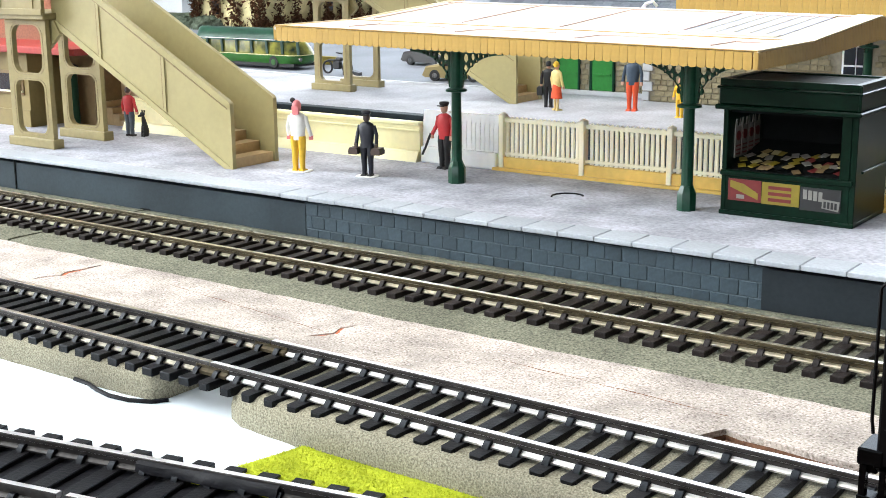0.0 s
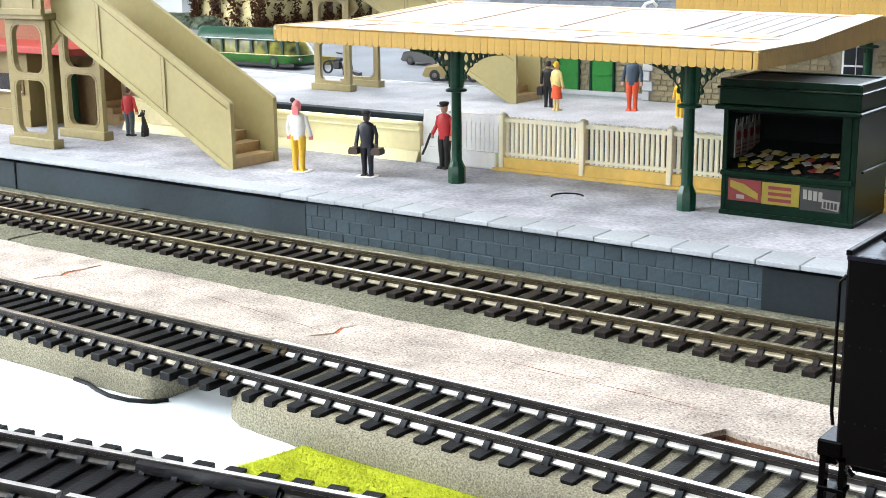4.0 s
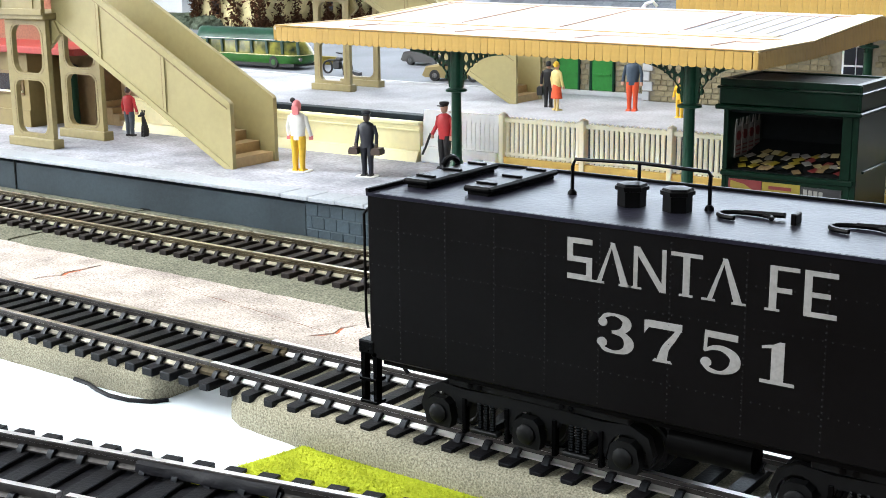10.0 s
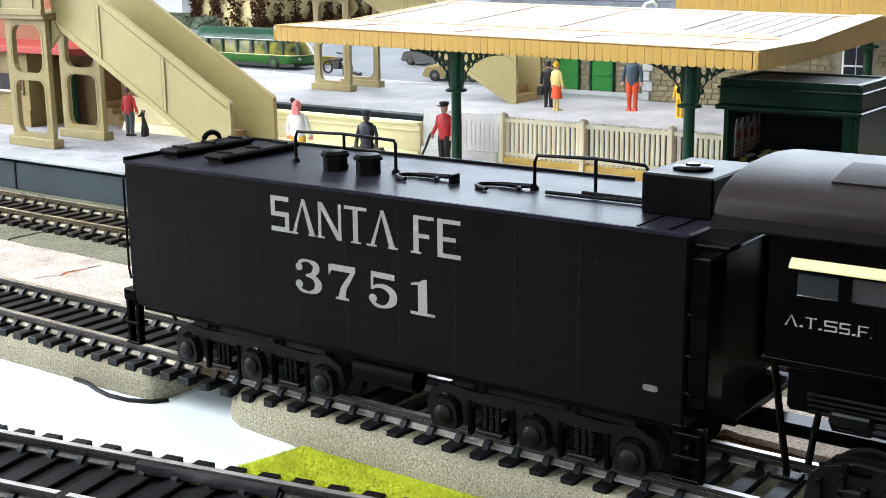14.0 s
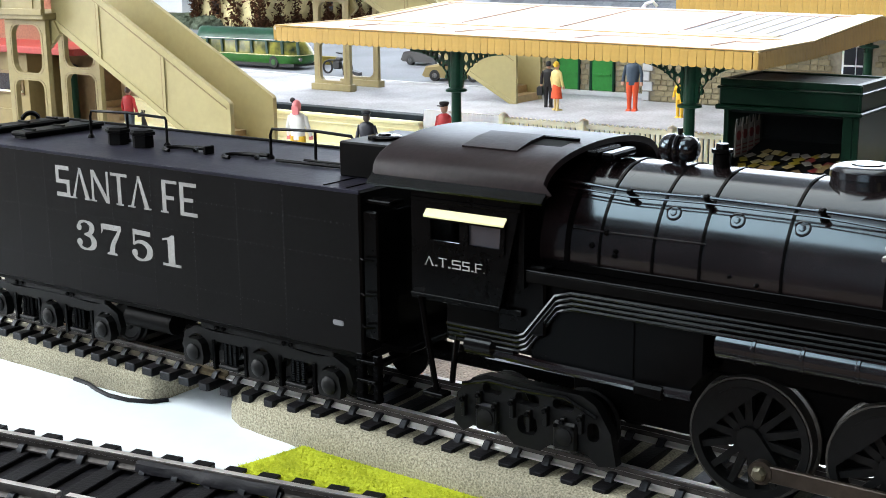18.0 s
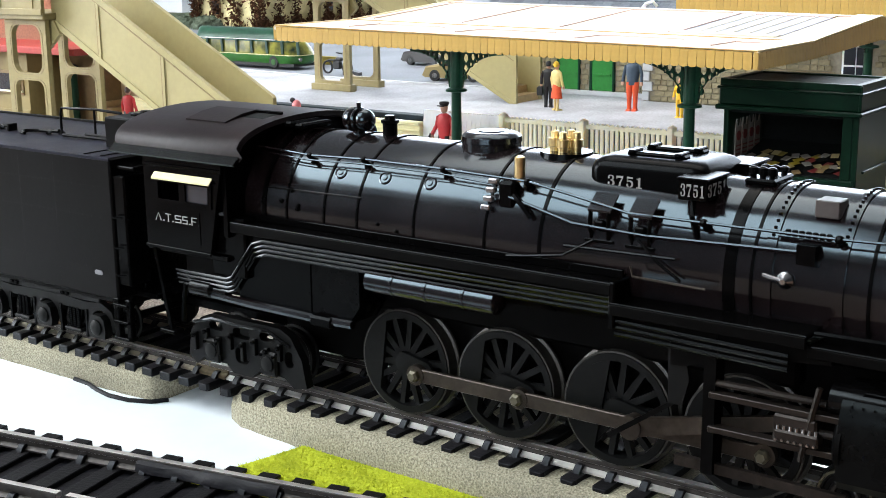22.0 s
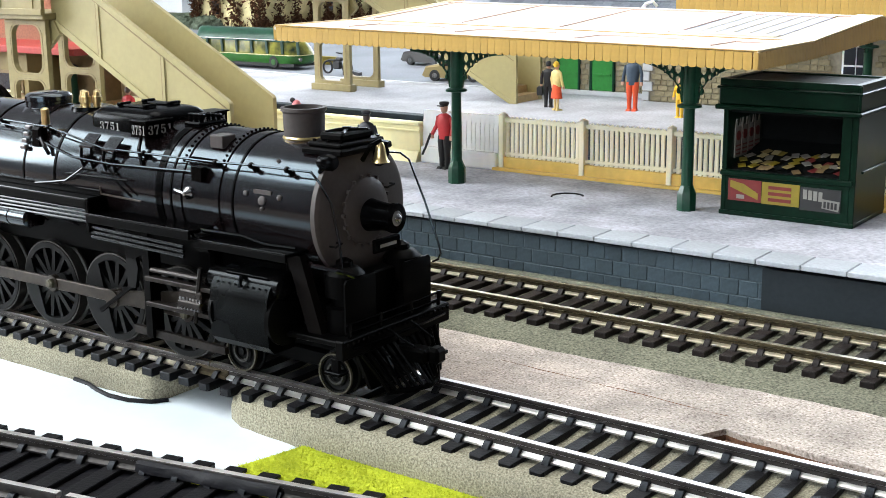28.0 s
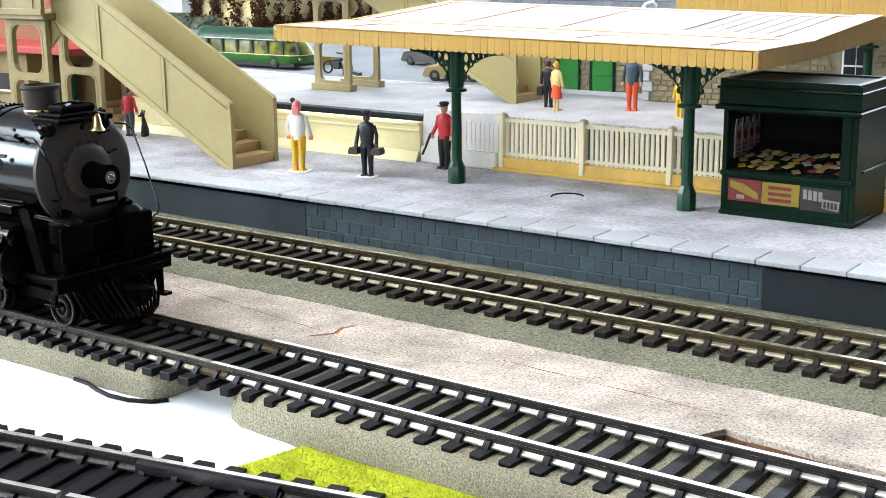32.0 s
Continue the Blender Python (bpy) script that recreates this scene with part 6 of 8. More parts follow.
def make_tender():
    root = thing("tender", (29, 0, RZ), "black model locomotive tender with silver lettering", "tender")
    x0, x1, hy, z0, z1 = -29.0, 87.6, 16.6, 21.0, 49.2
    body = part("body", one(box, x0, x1, -hy, hy, z0, z1, 0.35), TENDER, root, "dull black riveted tank sides")
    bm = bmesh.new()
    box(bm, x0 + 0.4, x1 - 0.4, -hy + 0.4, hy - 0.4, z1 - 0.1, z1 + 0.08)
    part("deck", bm, TENDER_TOP, root, "black tender deck coloured with a blue window sheen")
    rim = bmesh.new()
    box(rim, x0 - 0.2, x0 + 0.5, -hy, hy, z1, z1 + 0.75, 0.1)
    box(rim, x0, 62, hy - 0.6, hy, z1, z1 + 0.6, 0.1)
    part("rim", rim, TENDER, root)
    # the edge takes the same blue sheen colour as the deck
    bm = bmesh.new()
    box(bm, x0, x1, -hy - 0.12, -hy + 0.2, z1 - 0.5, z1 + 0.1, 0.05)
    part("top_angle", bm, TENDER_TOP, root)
    # rivet seams on the near side
    for xs in (-22.4, -13.2, -4.0, 5.2, 14.4, 25.6, 36.8, 48.0, 59.2, 70.4):
        bm = bmesh.new()
        rivets(bm, [(xs, -hy - 0.0, z0 + 1 + 0.92 * k) for k in range(29)], 0.13)
        part("rivet_seam", bm, RIVET, body)
    for zz in (43.4, 37.4, 27.0):
        bm = bmesh.new()
        rivets(bm, [(x0 + 1 + 1.35 * k, -hy, zz) for k in range(85)], 0.11)
        part("rivet_seam", bm, RIVET, body)
    company_marks(body, 9.0, 49.2, 40.4, 46.6, -hy, (("block", 4.4), ("wedge", 5.6), ("pair", 5.4), ("post", 5.0), ("wedge", 5.6), ("gap", 2.4), ("flag", 4.3), ("comb", 4.7)), 0.75)
    numerals("3751", 14.1, 43.4, 30.2, 36.2, -hy, body)
    bm = bmesh.new()
    prism(bm, rounded(81.2, 83.6, 25.6, 26.5, 0.4, 3), "y", -hy - 0.15, -hy + 0.05)
    part("data_plate", bm, BRIGHT, body, "small pale plate")
    # deck fittings
    for xa in (-27.0, -14.8):
        h = part("hatch", one(box, xa, xa + 5.4, -9.6, 11.6, z1 + 0.6, z1 + 1.6, 0.35), TENDER, root, "long black hatch")
        part("hatch_base", one(box, xa + 0.7, xa + 4.7, -9.0, 11.0, z1, z1 + 0.6), TENDER, h)
        for y in (-6.5, 1.0, 8.5):
            part("hinge", one(box, xa + 0.8, xa + 4.6, y - 0.35, y + 0.35, z1 + 1.6, z1 + 1.95, 0.1), TENDER, h)
    bm = bmesh.new()
    tube(bm, [(-27.5, 5 + 2.2 * math.cos(a), z1 + 1.4 + 1.6 * math.sin(a)) for a in [math.pi * k / 8 for k in range(9)]], 0.55, 8)
    part("backup_lamp", bm, TENDER, root)
    for x in (12.2, 19.8):
        v = part("vent", one(lathe, (x, -3.0, z1), (x, -3.0, z1 + 3.4), [(0, 2.2), (2.5, 2.2), (2.6, 2.6), (3.2, 2.6), (3.3, 2.2)], 6), TENDER, root, "black six-sided vent")
        part("cap", one(lathe, (x, -3.0, z1 + 3.2), (x, -3.0, z1 + 3.9), [(0, 2.4), (0.4, 2.2), (0.6, 0.6)], 6), TENDER, v)
    for xs, y in (((0.0, 11.8, 23.6), 0.0), ((52.3, 63.6, 72.6), 0.0)):
        bm = bmesh.new()
        tube(bm, [(xs[0], y, z1), (xs[0], y, z1 + 4.6), (xs[0] + 0.5, y, z1 + 5.8), (xs[1], y, z1 + 6.2), (xs[2] - 0.4, y, z1 + 5.9), (xs[2], y, z1 + 5.4), (xs[2], y, z1)], 0.3, 6)
        r = part("handrail", bm, TENDER, root, "thin black deck handrail")
        part("stanchion", one(tube, [(xs[1], y, z1), (xs[1], y, z1 + 6.2)], 0.28, 6), TENDER, r)
        for x in xs:
            part("foot", one(lathe, (x, y, z1), (x, y, z1 + 1), [(0, 0.8), (0.5, 0.75), (0.9, 0.4)], 8), TENDER, r)
    for x in (30.4, 47.0):
        bm = bmesh.new()
        tube(bm, [(x + 4.0 * math.cos(a), -2.8 + 2.4 * math.sin(a), z1 + 0.5) for a in [2 * math.pi * k / 18 for k in range(14)]], 0.38, 6)
        tube(bm, [(x - 1, -0.8, z1 + 0.6), (x + 5.2, -0.6, z1 + 0.8)], 0.45, 6)
        part("hose_reel", bm, TENDER, root, "black coiled hose on the deck")
    part("deck_box", one(box, 37.4, 38.2, -3.4, -1.0, z1, z1 + 1.7, 0.15), TENDER, root)
    part("rake", one(tube, [(56, -2.5, z1 + 0.5), (60, -2.3, z1 + 0.5), (73.5, -1.8, z1 + 0.5)], 0.35, 6), TENDER, root)
    part("rake", one(tube, [(62, -1.4, z1 + 0.9), (73, -1.0, z1 + 0.8)], 0.3, 6), TENDER, root)
    bk = part("oil_bunker", one(box, 75.2, 86.6, -7.0, 9.5, z1, z1 + 6.2, 0.3), TENDER, root, "black raised filler box")
    part("lid", one(lathe, (80.4, -0.5, z1 + 6.2), (80.4, -0.5, z1 + 7), [(0, 3.0), (0.4, 3.0), (0.6, 2.6), (0.62, 1.2), (0.9, 1.0)], 20), LOCO, bk, "round black lid")
    bm = bmesh.new()
    box(bm, 79.0, 79.3, -hy + 1.0, -7.2, z1 + 0.05, z1 + 0.25)
    box(bm, 84.0, 84.3, -hy + 1.0, -7.2, z1 + 0.05, z1 + 0.25)
    part("deck_seam", bm, TENDER, root)
    # front end: gangway sheets and doors
    part("gangway_sheet", one(box, x1, x1 + 3.2, -hy + 0.6, -10.5, 24, 46, 0.3), LOCO, root)
    part("gangway_sheet", one(box, x1, x1 + 3.2, 10.5, hy - 0.6, 24, 46, 0.3), LOCO, root)
    part("gangway_shelf", one(box, x1, x1 + 5.5, -hy + 1.2, -11.5, 47.0, 47.8, 0.2), LOCO, root)
    part("front_plate", one(box, x1, x1 + 1.2, -10.5, 10.5, 22, 45, 0.2), LOCO, root)
    part("floor_plate", one(box, x1, x1 + 6.0, -12, 12, 21.0, 22.2, 0.2), LOCO, root)
    for zz in (26.5, 32.0, 38):
        part("grab_iron", one(tube, [(x1 + 0.2, -hy - 0.1, zz), (x1 + 1.3, -hy - 0.8, zz), (x1 + 3.0, -hy - 0.2, zz)], 0.22, 6), LOCO, root)
    bm = bmesh.new()
    tube(bm, [(x0 - 0.7, -hy + 0.6, 26), (x0 - 0.9, -hy + 0.4, 28), (x0 - 0.9, -hy + 0.4, 45.5), (x0 - 0.1, -hy + 0.5, 46.5)], 0.24, 6)
    part("grab_iron", bm, TENDER, root)
    # underframe, steps, couplings
    part("underframe", one(box, x0 + 6, x1 - 2, -11.5, 11.5, 18.6, 21.0, 0.3), UNDER, root)
    part("side_sill", one(box, x0 + 2, x1 - 2, -15.6, -14.4, 20.0, 21.0, 0.15), UNDER, root)
    part("air_tank", one(cyl, (25.0, -13.0, 17.4), (38.0, -13.0, 17.4), 2.2, None, 16), UNDER, root)
    st = part("rear_step", one(box, x0 - 2.4, x0 + 1.0, -hy - 0.2, -hy + 6.0, 21.6, 24.0, 0.25), LOCO, root)
    part("end_beam", one(box, x0 - 2.0, x0, -hy + 1, hy - 1, 20.2, 22.0, 0.2), LOCO, root)
    for xx in (x0 - 2.0, x0 + 0.6):
        part("step_hanger", one(prism, [(xx, 22), (xx + 0.9, 22), (xx + 0.7, 13.2), (xx, 13.2)], "y", -hy, -hy + 1.4), LOCO, st)
    for zz in (13.2, 17.2):
        part("tread", one(box, x0 - 2.1, x0 + 1.6, -hy - 0.4, -hy + 2.2, zz - 0.3, zz + 0.3, 0.1), LOCO, st)
    for y in (-5.0, -3.0, 5.0):
        bm = bmesh.new()
        tube(bm, [(x0 - 1.4, y, 20.4), (x0 - 2.2, y, 17.6), (x0 - 1.8, y, 15.6), (x0 - 0.9, y, 14.8)], 0.35, 6)
        part("air_hose", bm, LOCO, root)
    part("coupler", one(box, x0 - 6.5, x0 - 1.5, -1.6, 1.6, 15.6, 18.2, 0.5), UNDER, root)
    fs = part("front_step", one(box, 86.0, 87.6, -hy - 0.1, -hy + 1.2, 13.0, 21.5, 0.2), LOCO, root)
    part("step_hanger", one(box, 89.6, 91.0, -hy - 0.1, -hy + 1.2, 13.0, 21.5, 0.2), LOCO, fs)
    for zz in (13.4, 16.8, 20.2):
        part("tread", one(box, 86.4, 90.6, -hy - 0.6, -hy + 1.8, zz - 0.3, zz + 0.3, 0.1), LOCO, fs)
    # two three-axle trucks: an arched cast side over each axle box
    zx = RZ + TENDER_R
    for c in (1.2, 61.7):
        for s in (-1, 1):
            y = s * 13.4
            lower = []
            for dx in (-17.0, 0.0, 17.0):
                lower += [(c + dx - 3.7, zx - 1.2)] + [(c + dx - q, z) for q, z in arc(0, zx, 3.3, 0, 180, 8)] + [(c + dx + 3.7, zx - 1.2)]
                if dx < 17:
                    lower += [(c + dx + 5.2, zx + 2.6), (c + dx + 11.8, zx + 2.6)]
            upper = [(c + 21.4, zx + 0.6), (c + 20.4, zx + 3.4), (c + 17.2, zx + 4.9), (c + 12.6, zx + 4.4), (c + 3.2, zx + 4.9), (c - 3.2, zx + 4.9), (c - 12.6, zx + 4.4), (c - 17.2, zx + 4.9), (c - 20.4, zx + 3.4), (c - 21.4, zx + 0.6)]
            f = part("truck_frame", one(prism, lower + upper, "y", y - 0.7, y + 0.7), WHEEL, root, "grey-black cast truck side frame")
            part("top_beam", one(box, c - 15.5, c + 17.5, min(y - s * 0.6, y + s * 1.2), max(y - s * 0.6, y + s * 1.2), zx + 4.9, zx + 6.6, 0.2), WHEEL, f)
            for dx in (-17.0, 0.0, 17.0):
                ya, yb = sorted((y + s * 0.2, y + s * 2.0))
                ab = part("axle_box", one(prism, [(c + dx + u, zx + w) for u, w in ((-2.3, -2.2), (2.3, -2.2), (2.7, -0.6), (2.2, 1.8), (1.2, 2.6), (-1.2, 2.6), (-2.2, 1.8), (-2.7, -0.6))], "y", ya, yb), WHEEL, f)
                part("box_lid", one(lathe, (c + dx, y + s * 1.9, zx), (c + dx, y + s * 2.8, zx), [(0, 1.7), (0.4, 1.65), (0.7, 1.1), (0.8, 0.4)], 12), WHEEL, ab)
            for dx in (-8.5, 8.5):
                bm = bmesh.new()
                for j in (-1.2, 0, 1.2):
                    lathe(bm, (c + dx + j, y + s * 0.4, zx - 1.6), (c + dx + j, y + s * 0.4, zx + 2.8), [(q * 0.22, 0.56 if q % 2 else 0.48) for q in range(21)], 8)
                part("spring", bm, LOCO, f)
                part("spring_plank", one(box, c + dx - 2.6, c + dx + 2.6, min(y - s * 0.4, y + s * 1.4), max(y - s * 0.4, y + s * 1.4), zx - 2.4, zx - 1.6, 0.2), WHEEL, f)
            for dx in (-11.0, -9.2, 6.0, 7.6):
                part("bolt", one(cyl, (c + dx, y + s * 1.1, zx + 5.6), (c + dx, y + s * 1.6, zx + 5.6), 0.45, None, 6), LOCO, f)
            for dx in (-12.6, -4.4, 4.4, 12.6):
                part("brake_hanger", one(box, c + dx - 0.4, c + dx + 0.4, min(y - s * 0.2, y + s * 1.0), max(y - s * 0.2, y + s * 1.0), zx - 3.0, zx + 3.0, 0.1), LOCO, f)
    wheels = []
    for x in TENDER_X:
        bm = disc_wheel(x, -8.6, RZ + TENDER_R, TENDER_R)
        other = disc_wheel(x, 8.6, RZ + TENDER_R, TENDER_R, 1)
        tmp = bpy.data.meshes.new("tmp")
        other.to_mesh(tmp)
        other.free()
        bm.from_mesh(tmp)
        cyl(bm, (x, -8, RZ + TENDER_R), (x, 8, RZ + TENDER_R), 0.8, None, 10)
        wheels.append(part("wheelset", bm, WHEEL, root, at=(x, 0, RZ + TENDER_R)))
    return root, wheels


def driver_parts(x, s, heavy):
    """A spoked driving wheel in pieces: hub, rim, spokes and counterweight."""
    z, y = DRIVER_Z, s * 9.2
    f = lambda d: y + s * d
    rim = one(ring_lathe, (x, f(-1.6), z), (x, f(0.9), z), [(0, DRIVER_R - 1.7), (0.02, DRIVER_R - 0.1), (2.1, DRIVER_R - 0.1), (2.5, DRIVER_R - 0.4), (2.5, DRIVER_R - 1.5), (2.0, DRIVER_R - 1.7)], 36)
    hub = one(lathe, (x, f(-1.6), z), (x, f(1.5), z), [(0, 2.0), (2.4, 2.0), (2.9, 1.7), (3.0, 0.9)], 18)
    # crank boss to one side of the hub, weight opposite
    hull(hub, [(x + CRANK * k + r * math.cos(a), f(d), z + r * math.sin(a)) for k, r in ((0, 2.0), (1, 1.6)) for d in (-0.4, 1.3) for a in [2 * math.pi * j / 10 for j in range(10)]])
    n = 14
    spokes = []
    for k in range(n):
        a = 2 * math.pi * (k + 0.5) / n
        c, q = math.cos(a), math.sin(a)
        spokes.append(one(hull, [(x + c * rr - q * e, f(d), z + q * rr + c * e) for rr, w in ((1.6, 0.62), (DRIVER_R - 1.4, 0.46)) for e in (-w, w) for d in (-0.6, 0.5)]))
    span = 74 if heavy else 54
    poly = [(x + (DRIVER_R - 1.5) * math.cos(radians(180 + a)), z + (DRIVER_R - 1.5) * math.sin(radians(180 + a))) for a in range(-span, span + 1, 6)]
    return hub, rim, spokes, one(prism, poly, "y", *sorted((f(-0.5), f(1.05))))


def make_loco():
    root = thing("locomotive", (186, 0, RZ), "black model steam locomotive with polished black boiler", "locomotive")
    # boiler, in three lagged courses
    prof = [(120, 42.6, 13.5), (182, 42.6, 13.4), (211, 42.2, 12.7), (214.3, 42.2, 12.6), (251.8, 41.9, 12.3)]

    def at(x):
        for (xa, za, ra), (xb, zb, rb) in zip(prof, prof[1:]):
            if x <= xb:
                k = (x - xa) / (xb - xa)
                return za + (zb - za) * k, ra + (rb - ra) * k
        return prof[-1][1:]

    def ring(x, extra=0.0, n=48):
        z, r = at(x)
        return [(x, (r + extra) * math.cos(2 * math.pi * k / n), z + (r + extra) * math.sin(2 * math.pi * k / n)) for k in range(n)]

    def on(x, deg, lift=0.0):
        """A place on the near side of the boiler, deg up from level."""
        z, r = at(x)
        return (x, -(r + lift) * math.cos(radians(deg)), z + (r + lift) * math.sin(radians(deg)))

    courses = ((120, 139.2), (139.2, 158.4), (158.4, 182.4), (182.4, 212.8), (212.8, 232.2), (232.2, 251.8))
    boiler = None
    for a, b in courses:
        bm = bmesh.new()
        loft(bm, [ring(a + (b - a) * k / 4) for k in range(5)])
        p = part("boiler_course", bm, BOILER, root, "satin black lagging")
        boiler = boiler or p
    for x, w in ((125.2, 0.5), (130.6, 0.24), (139.2, 0.24), (146.5, 0.24), (158.4, 0.24), (172.3, 0.24), (182.4, 0.3), (212.8, 0.9), (216.0, 0.24), (232.2, 0.26)):
        bm = bmesh.new()
        loft(bm, [ring(x - w, 0.0), ring(x - w + 0.04, 0.17), ring(x + w - 0.04, 0.17), ring(x + w, 0.0)])
        part("boiler_band", bm, LOCO, root)
    # saddle collar and rivet rows before the stack
    for a, b in ((217.4, 218.9), (227.4, 228.8)):
        bm = bmesh.new()
        loft(bm, [ring(a), ring(a, 0.25), ring(b, 0.25), ring(b)])
        part("boiler_band", bm, BOILER, root)
    bm = bmesh.new()
    for deg in range(34, 128, 5):
        for x in (218.2, 228.1):
            p = on(x, deg, 0.3)
            hull(bm, [(p[0] + dx, p[1] + dy, p[2] + dz) for dx in (-0.17, 0.17) for dy in (-0.17, 0.17) for dz in (-0.17, 0.17)])
    for k in range(7):
        p = on(220.0 + 0.95 * k, 37, 0.15)
        hull(bm, [(p[0] + dx, p[1] + dy, p[2] + dz) for dx in (-0.25, 0.25) for dy in (-0.35, 0.35) for dz in (-0.4, 0.4)])
    part("bolt_strip", bm, LOCO, root)
    part("clack_box", one(box, 222.9, 226.3, -8.4, -4.8, 51.9, 54.3, 0.15), GRAPHITE, root, "small grey box")
    # smokebox front and door
    zc, r = at(251.8)
    part("smokebox_front", one(lathe, (251.2, 0, zc), (255, 0, zc), [(0, r + 0.25), (1.0, r + 0.3), (1.35, r - 0.2), (1.5, r - 0.9), (1.8, r - 3.0), (2.1, 7.0)], 64), GRAPHITE, root, "dull grey smokebox front")
    door = part("smokebox_door", one(lathe, (253.0, 0, zc), (256, 0, zc), [(0, 6.2), (0.7, 6.1), (1.1, 5.5), (1.5, 4.0), (1.7, 0.5)], 40), GRAPHITE, root, "round grey smokebox door")
    bm = bmesh.new()
    for k in range(18):
        a = 2 * math.pi * k / 18
        hull(bm, [(253.2 + dx, 6.4 * math.cos(a) + dy, zc + 6.4 * math.sin(a) + dz) for dx in (0, 0.75) for dy in (-0.3, 0.3) for dz in (-0.3, 0.3)])
    part("door_dog", bm, GRAPHITE, door)
    for y, z, ln in ((4.6, zc + 7.8, 2.4), (6.4, zc + 3.4, 2.0), (-8.6, zc - 5, 1.6)):
        part("grab_iron", one(tube, [(252.6, y - ln / 2, z), (254.2, y - ln / 2, z), (254.2, y + ln / 2, z + 0.4), (252.6, y + ln / 2, z + 0.4)], 0.2, 6), BOILER, root)
    hl = part("headlamp", one(lathe, (253.6, 0, zc - 0.7), (261.4, 0, zc - 0.7), [(0, 3.3), (1.0, 3.0), (3.4, 2.6), (5.8, 2.4), (6.0, 2.7), (6.9, 2.7), (7.0, 2.0)], 28), LOCO, root, "black headlamp casing")
    part("lens", one(lathe, (259.8, 0, zc - 0.7), (261.2, 0, zc - 0.7), [(0, 1.9), (0.6, 1.8), (0.9, 1.2), (1.05, 0.3)], 20), LENS, hl, "clear lamp lens")
    part("bulb", one(lathe, (260.7, 0, zc - 0.7), (261.4, 0, zc - 0.7), [(0, 0.9), (0.5, 0.6), (0.7, 0.2)], 10), BRIGHT, hl)
    np_ = part("number_board", one(box, 257.6, 258.4, -3.6, 3.6, zc - 6.8, zc - 4.4, 0.15), LOCO, root, "small black number board")
    part("bar", one(box, 258.35, 258.55, -2.3, 2.3, zc - 5.95, zc - 5.35), LETTER, np_)
    part("bell", one(lathe, (256.6, 0.6, zc + 12.6), (256.6, 0.6, zc + 8.0), [(0, 0.4), (0.4, 0.7), (1.2, 0.9), (2.4, 1.1), (3.2, 1.35), (3.6, 1.7)], 18), BRASS, root, "pale brass bell")
    part("bell_bracket", one(tube, [(254.4, -1.8, zc + 9.4), (256.2, -1.6, zc + 12.2), (256.6, 0.6, zc + 12.8), (256.2, 3.0, zc + 12.2), (254.4, 3.2, zc + 9.4)], 0.45, 6), LOCO, root)
    for y in (-9.5, 4.6):
        part("marker_lamp", one(lathe, (251.4, y, zc + 10.0), (254.9, y, zc + 10.0), [(0, 1.2), (0.8, 1.5), (2.6, 1.5), (3.3, 1.0)], 12), LOCO, root, "round black marker lamp")
        part("lamp_post", one(tube, [(251.2, y, zc + 8.0), (252.4, y, zc + 10)], 0.5, 6), LOCO, root)
    # feedwater heater box on the smokebox
    hb = part("feedwater_heater", one(box, 244.6, 254.2, -7.2, 7.2, 52.5, 53.7, 0.3), UNDER, root, "black flat heater box")
    part("heater_plate", one(box, 245.4, 253.2, -6.2, 6.2, 53.7, 54.6, 0.3), UNDER, hb)
    part("heater_top", one(box, 246.6, 252.0, -4.4, 4.4, 54.6, 56.1, 0.4), UNDER, hb)
    for y in (-5.2, 5.2):
        for x in (246.2, 249.3, 252.4):
            part("bolt", one(cyl, (x, y, 54.5), (x, y, 55.0), 0.35, None, 6), PIPE, hb)
    part("cover_strap", one(tube, [(247.4, -3.4, 56.0), (248.6, -1.2, 56.3), (250.4, 1.2, 56.3), (251.4, 3.4, 56.0)], 0.4, 6), PIPE, hb)
    part("cover_strap", one(tube, [(251.4, -3.4, 56.0), (250.2, -1.2, 56.2), (248.4, 1.2, 56.2), (247.4, 3.4, 56.0)], 0.4, 6), PIPE, hb)
    part("cover_nut", one(cyl, (249.4, 0, 56.0), (249.4, 0, 56.8), 0.8, None, 6), PIPE, hb)
    # stack
    st = part("chimney", one(lathe, (239.2, 0, 53.2), (239.2, 0, 60), [(0, 3.8), (0.8, 3.75), (5.6, 3.9), (5.9, 4.25), (6.5, 4.25), (6.55, 3.6), (3.5, 3.4)], 32), GRAPHITE, root, "dull grey-brown smokestack")
    part("chimney_base", one(lathe, (239.2, 0, 51.9), (239.2, 0, 54), [(0, 6.9), (0.7, 6.2), (1.3, 4.9), (2.0, 3.9)], 32), GRAPHITE, st)
    part("chimney_ring", one(lathe, (239.2, 0, 53.9), (239.2, 0, 54.6), [(0, 3.95), (0.3, 4.1), (0.6, 3.9)], 32), BRASS, st, "thin brass ring")
    # domes, valves, turbine
    part("steam_dome", one(lathe, (164.8, 0, 54.2), (164.8, 0, 59.5), [(0, 6.8), (0.7, 5.7), (1.1, 5.0), (2.4, 4.9), (2.5, 5.1), (3.4, 5.0), (3.9, 4.5), (4.1, 3.6), (4.15, 2.3), (4.3, 2.2)], 28), BOILER, root, "low black steam dome")
    vb = part("valve_base", one(lathe, (179.2, 0, 54.8), (179.2, 0, 56.4), [(0, 4.6), (0.9, 4.3), (1.4, 4.2)], 24), LOCO, root)
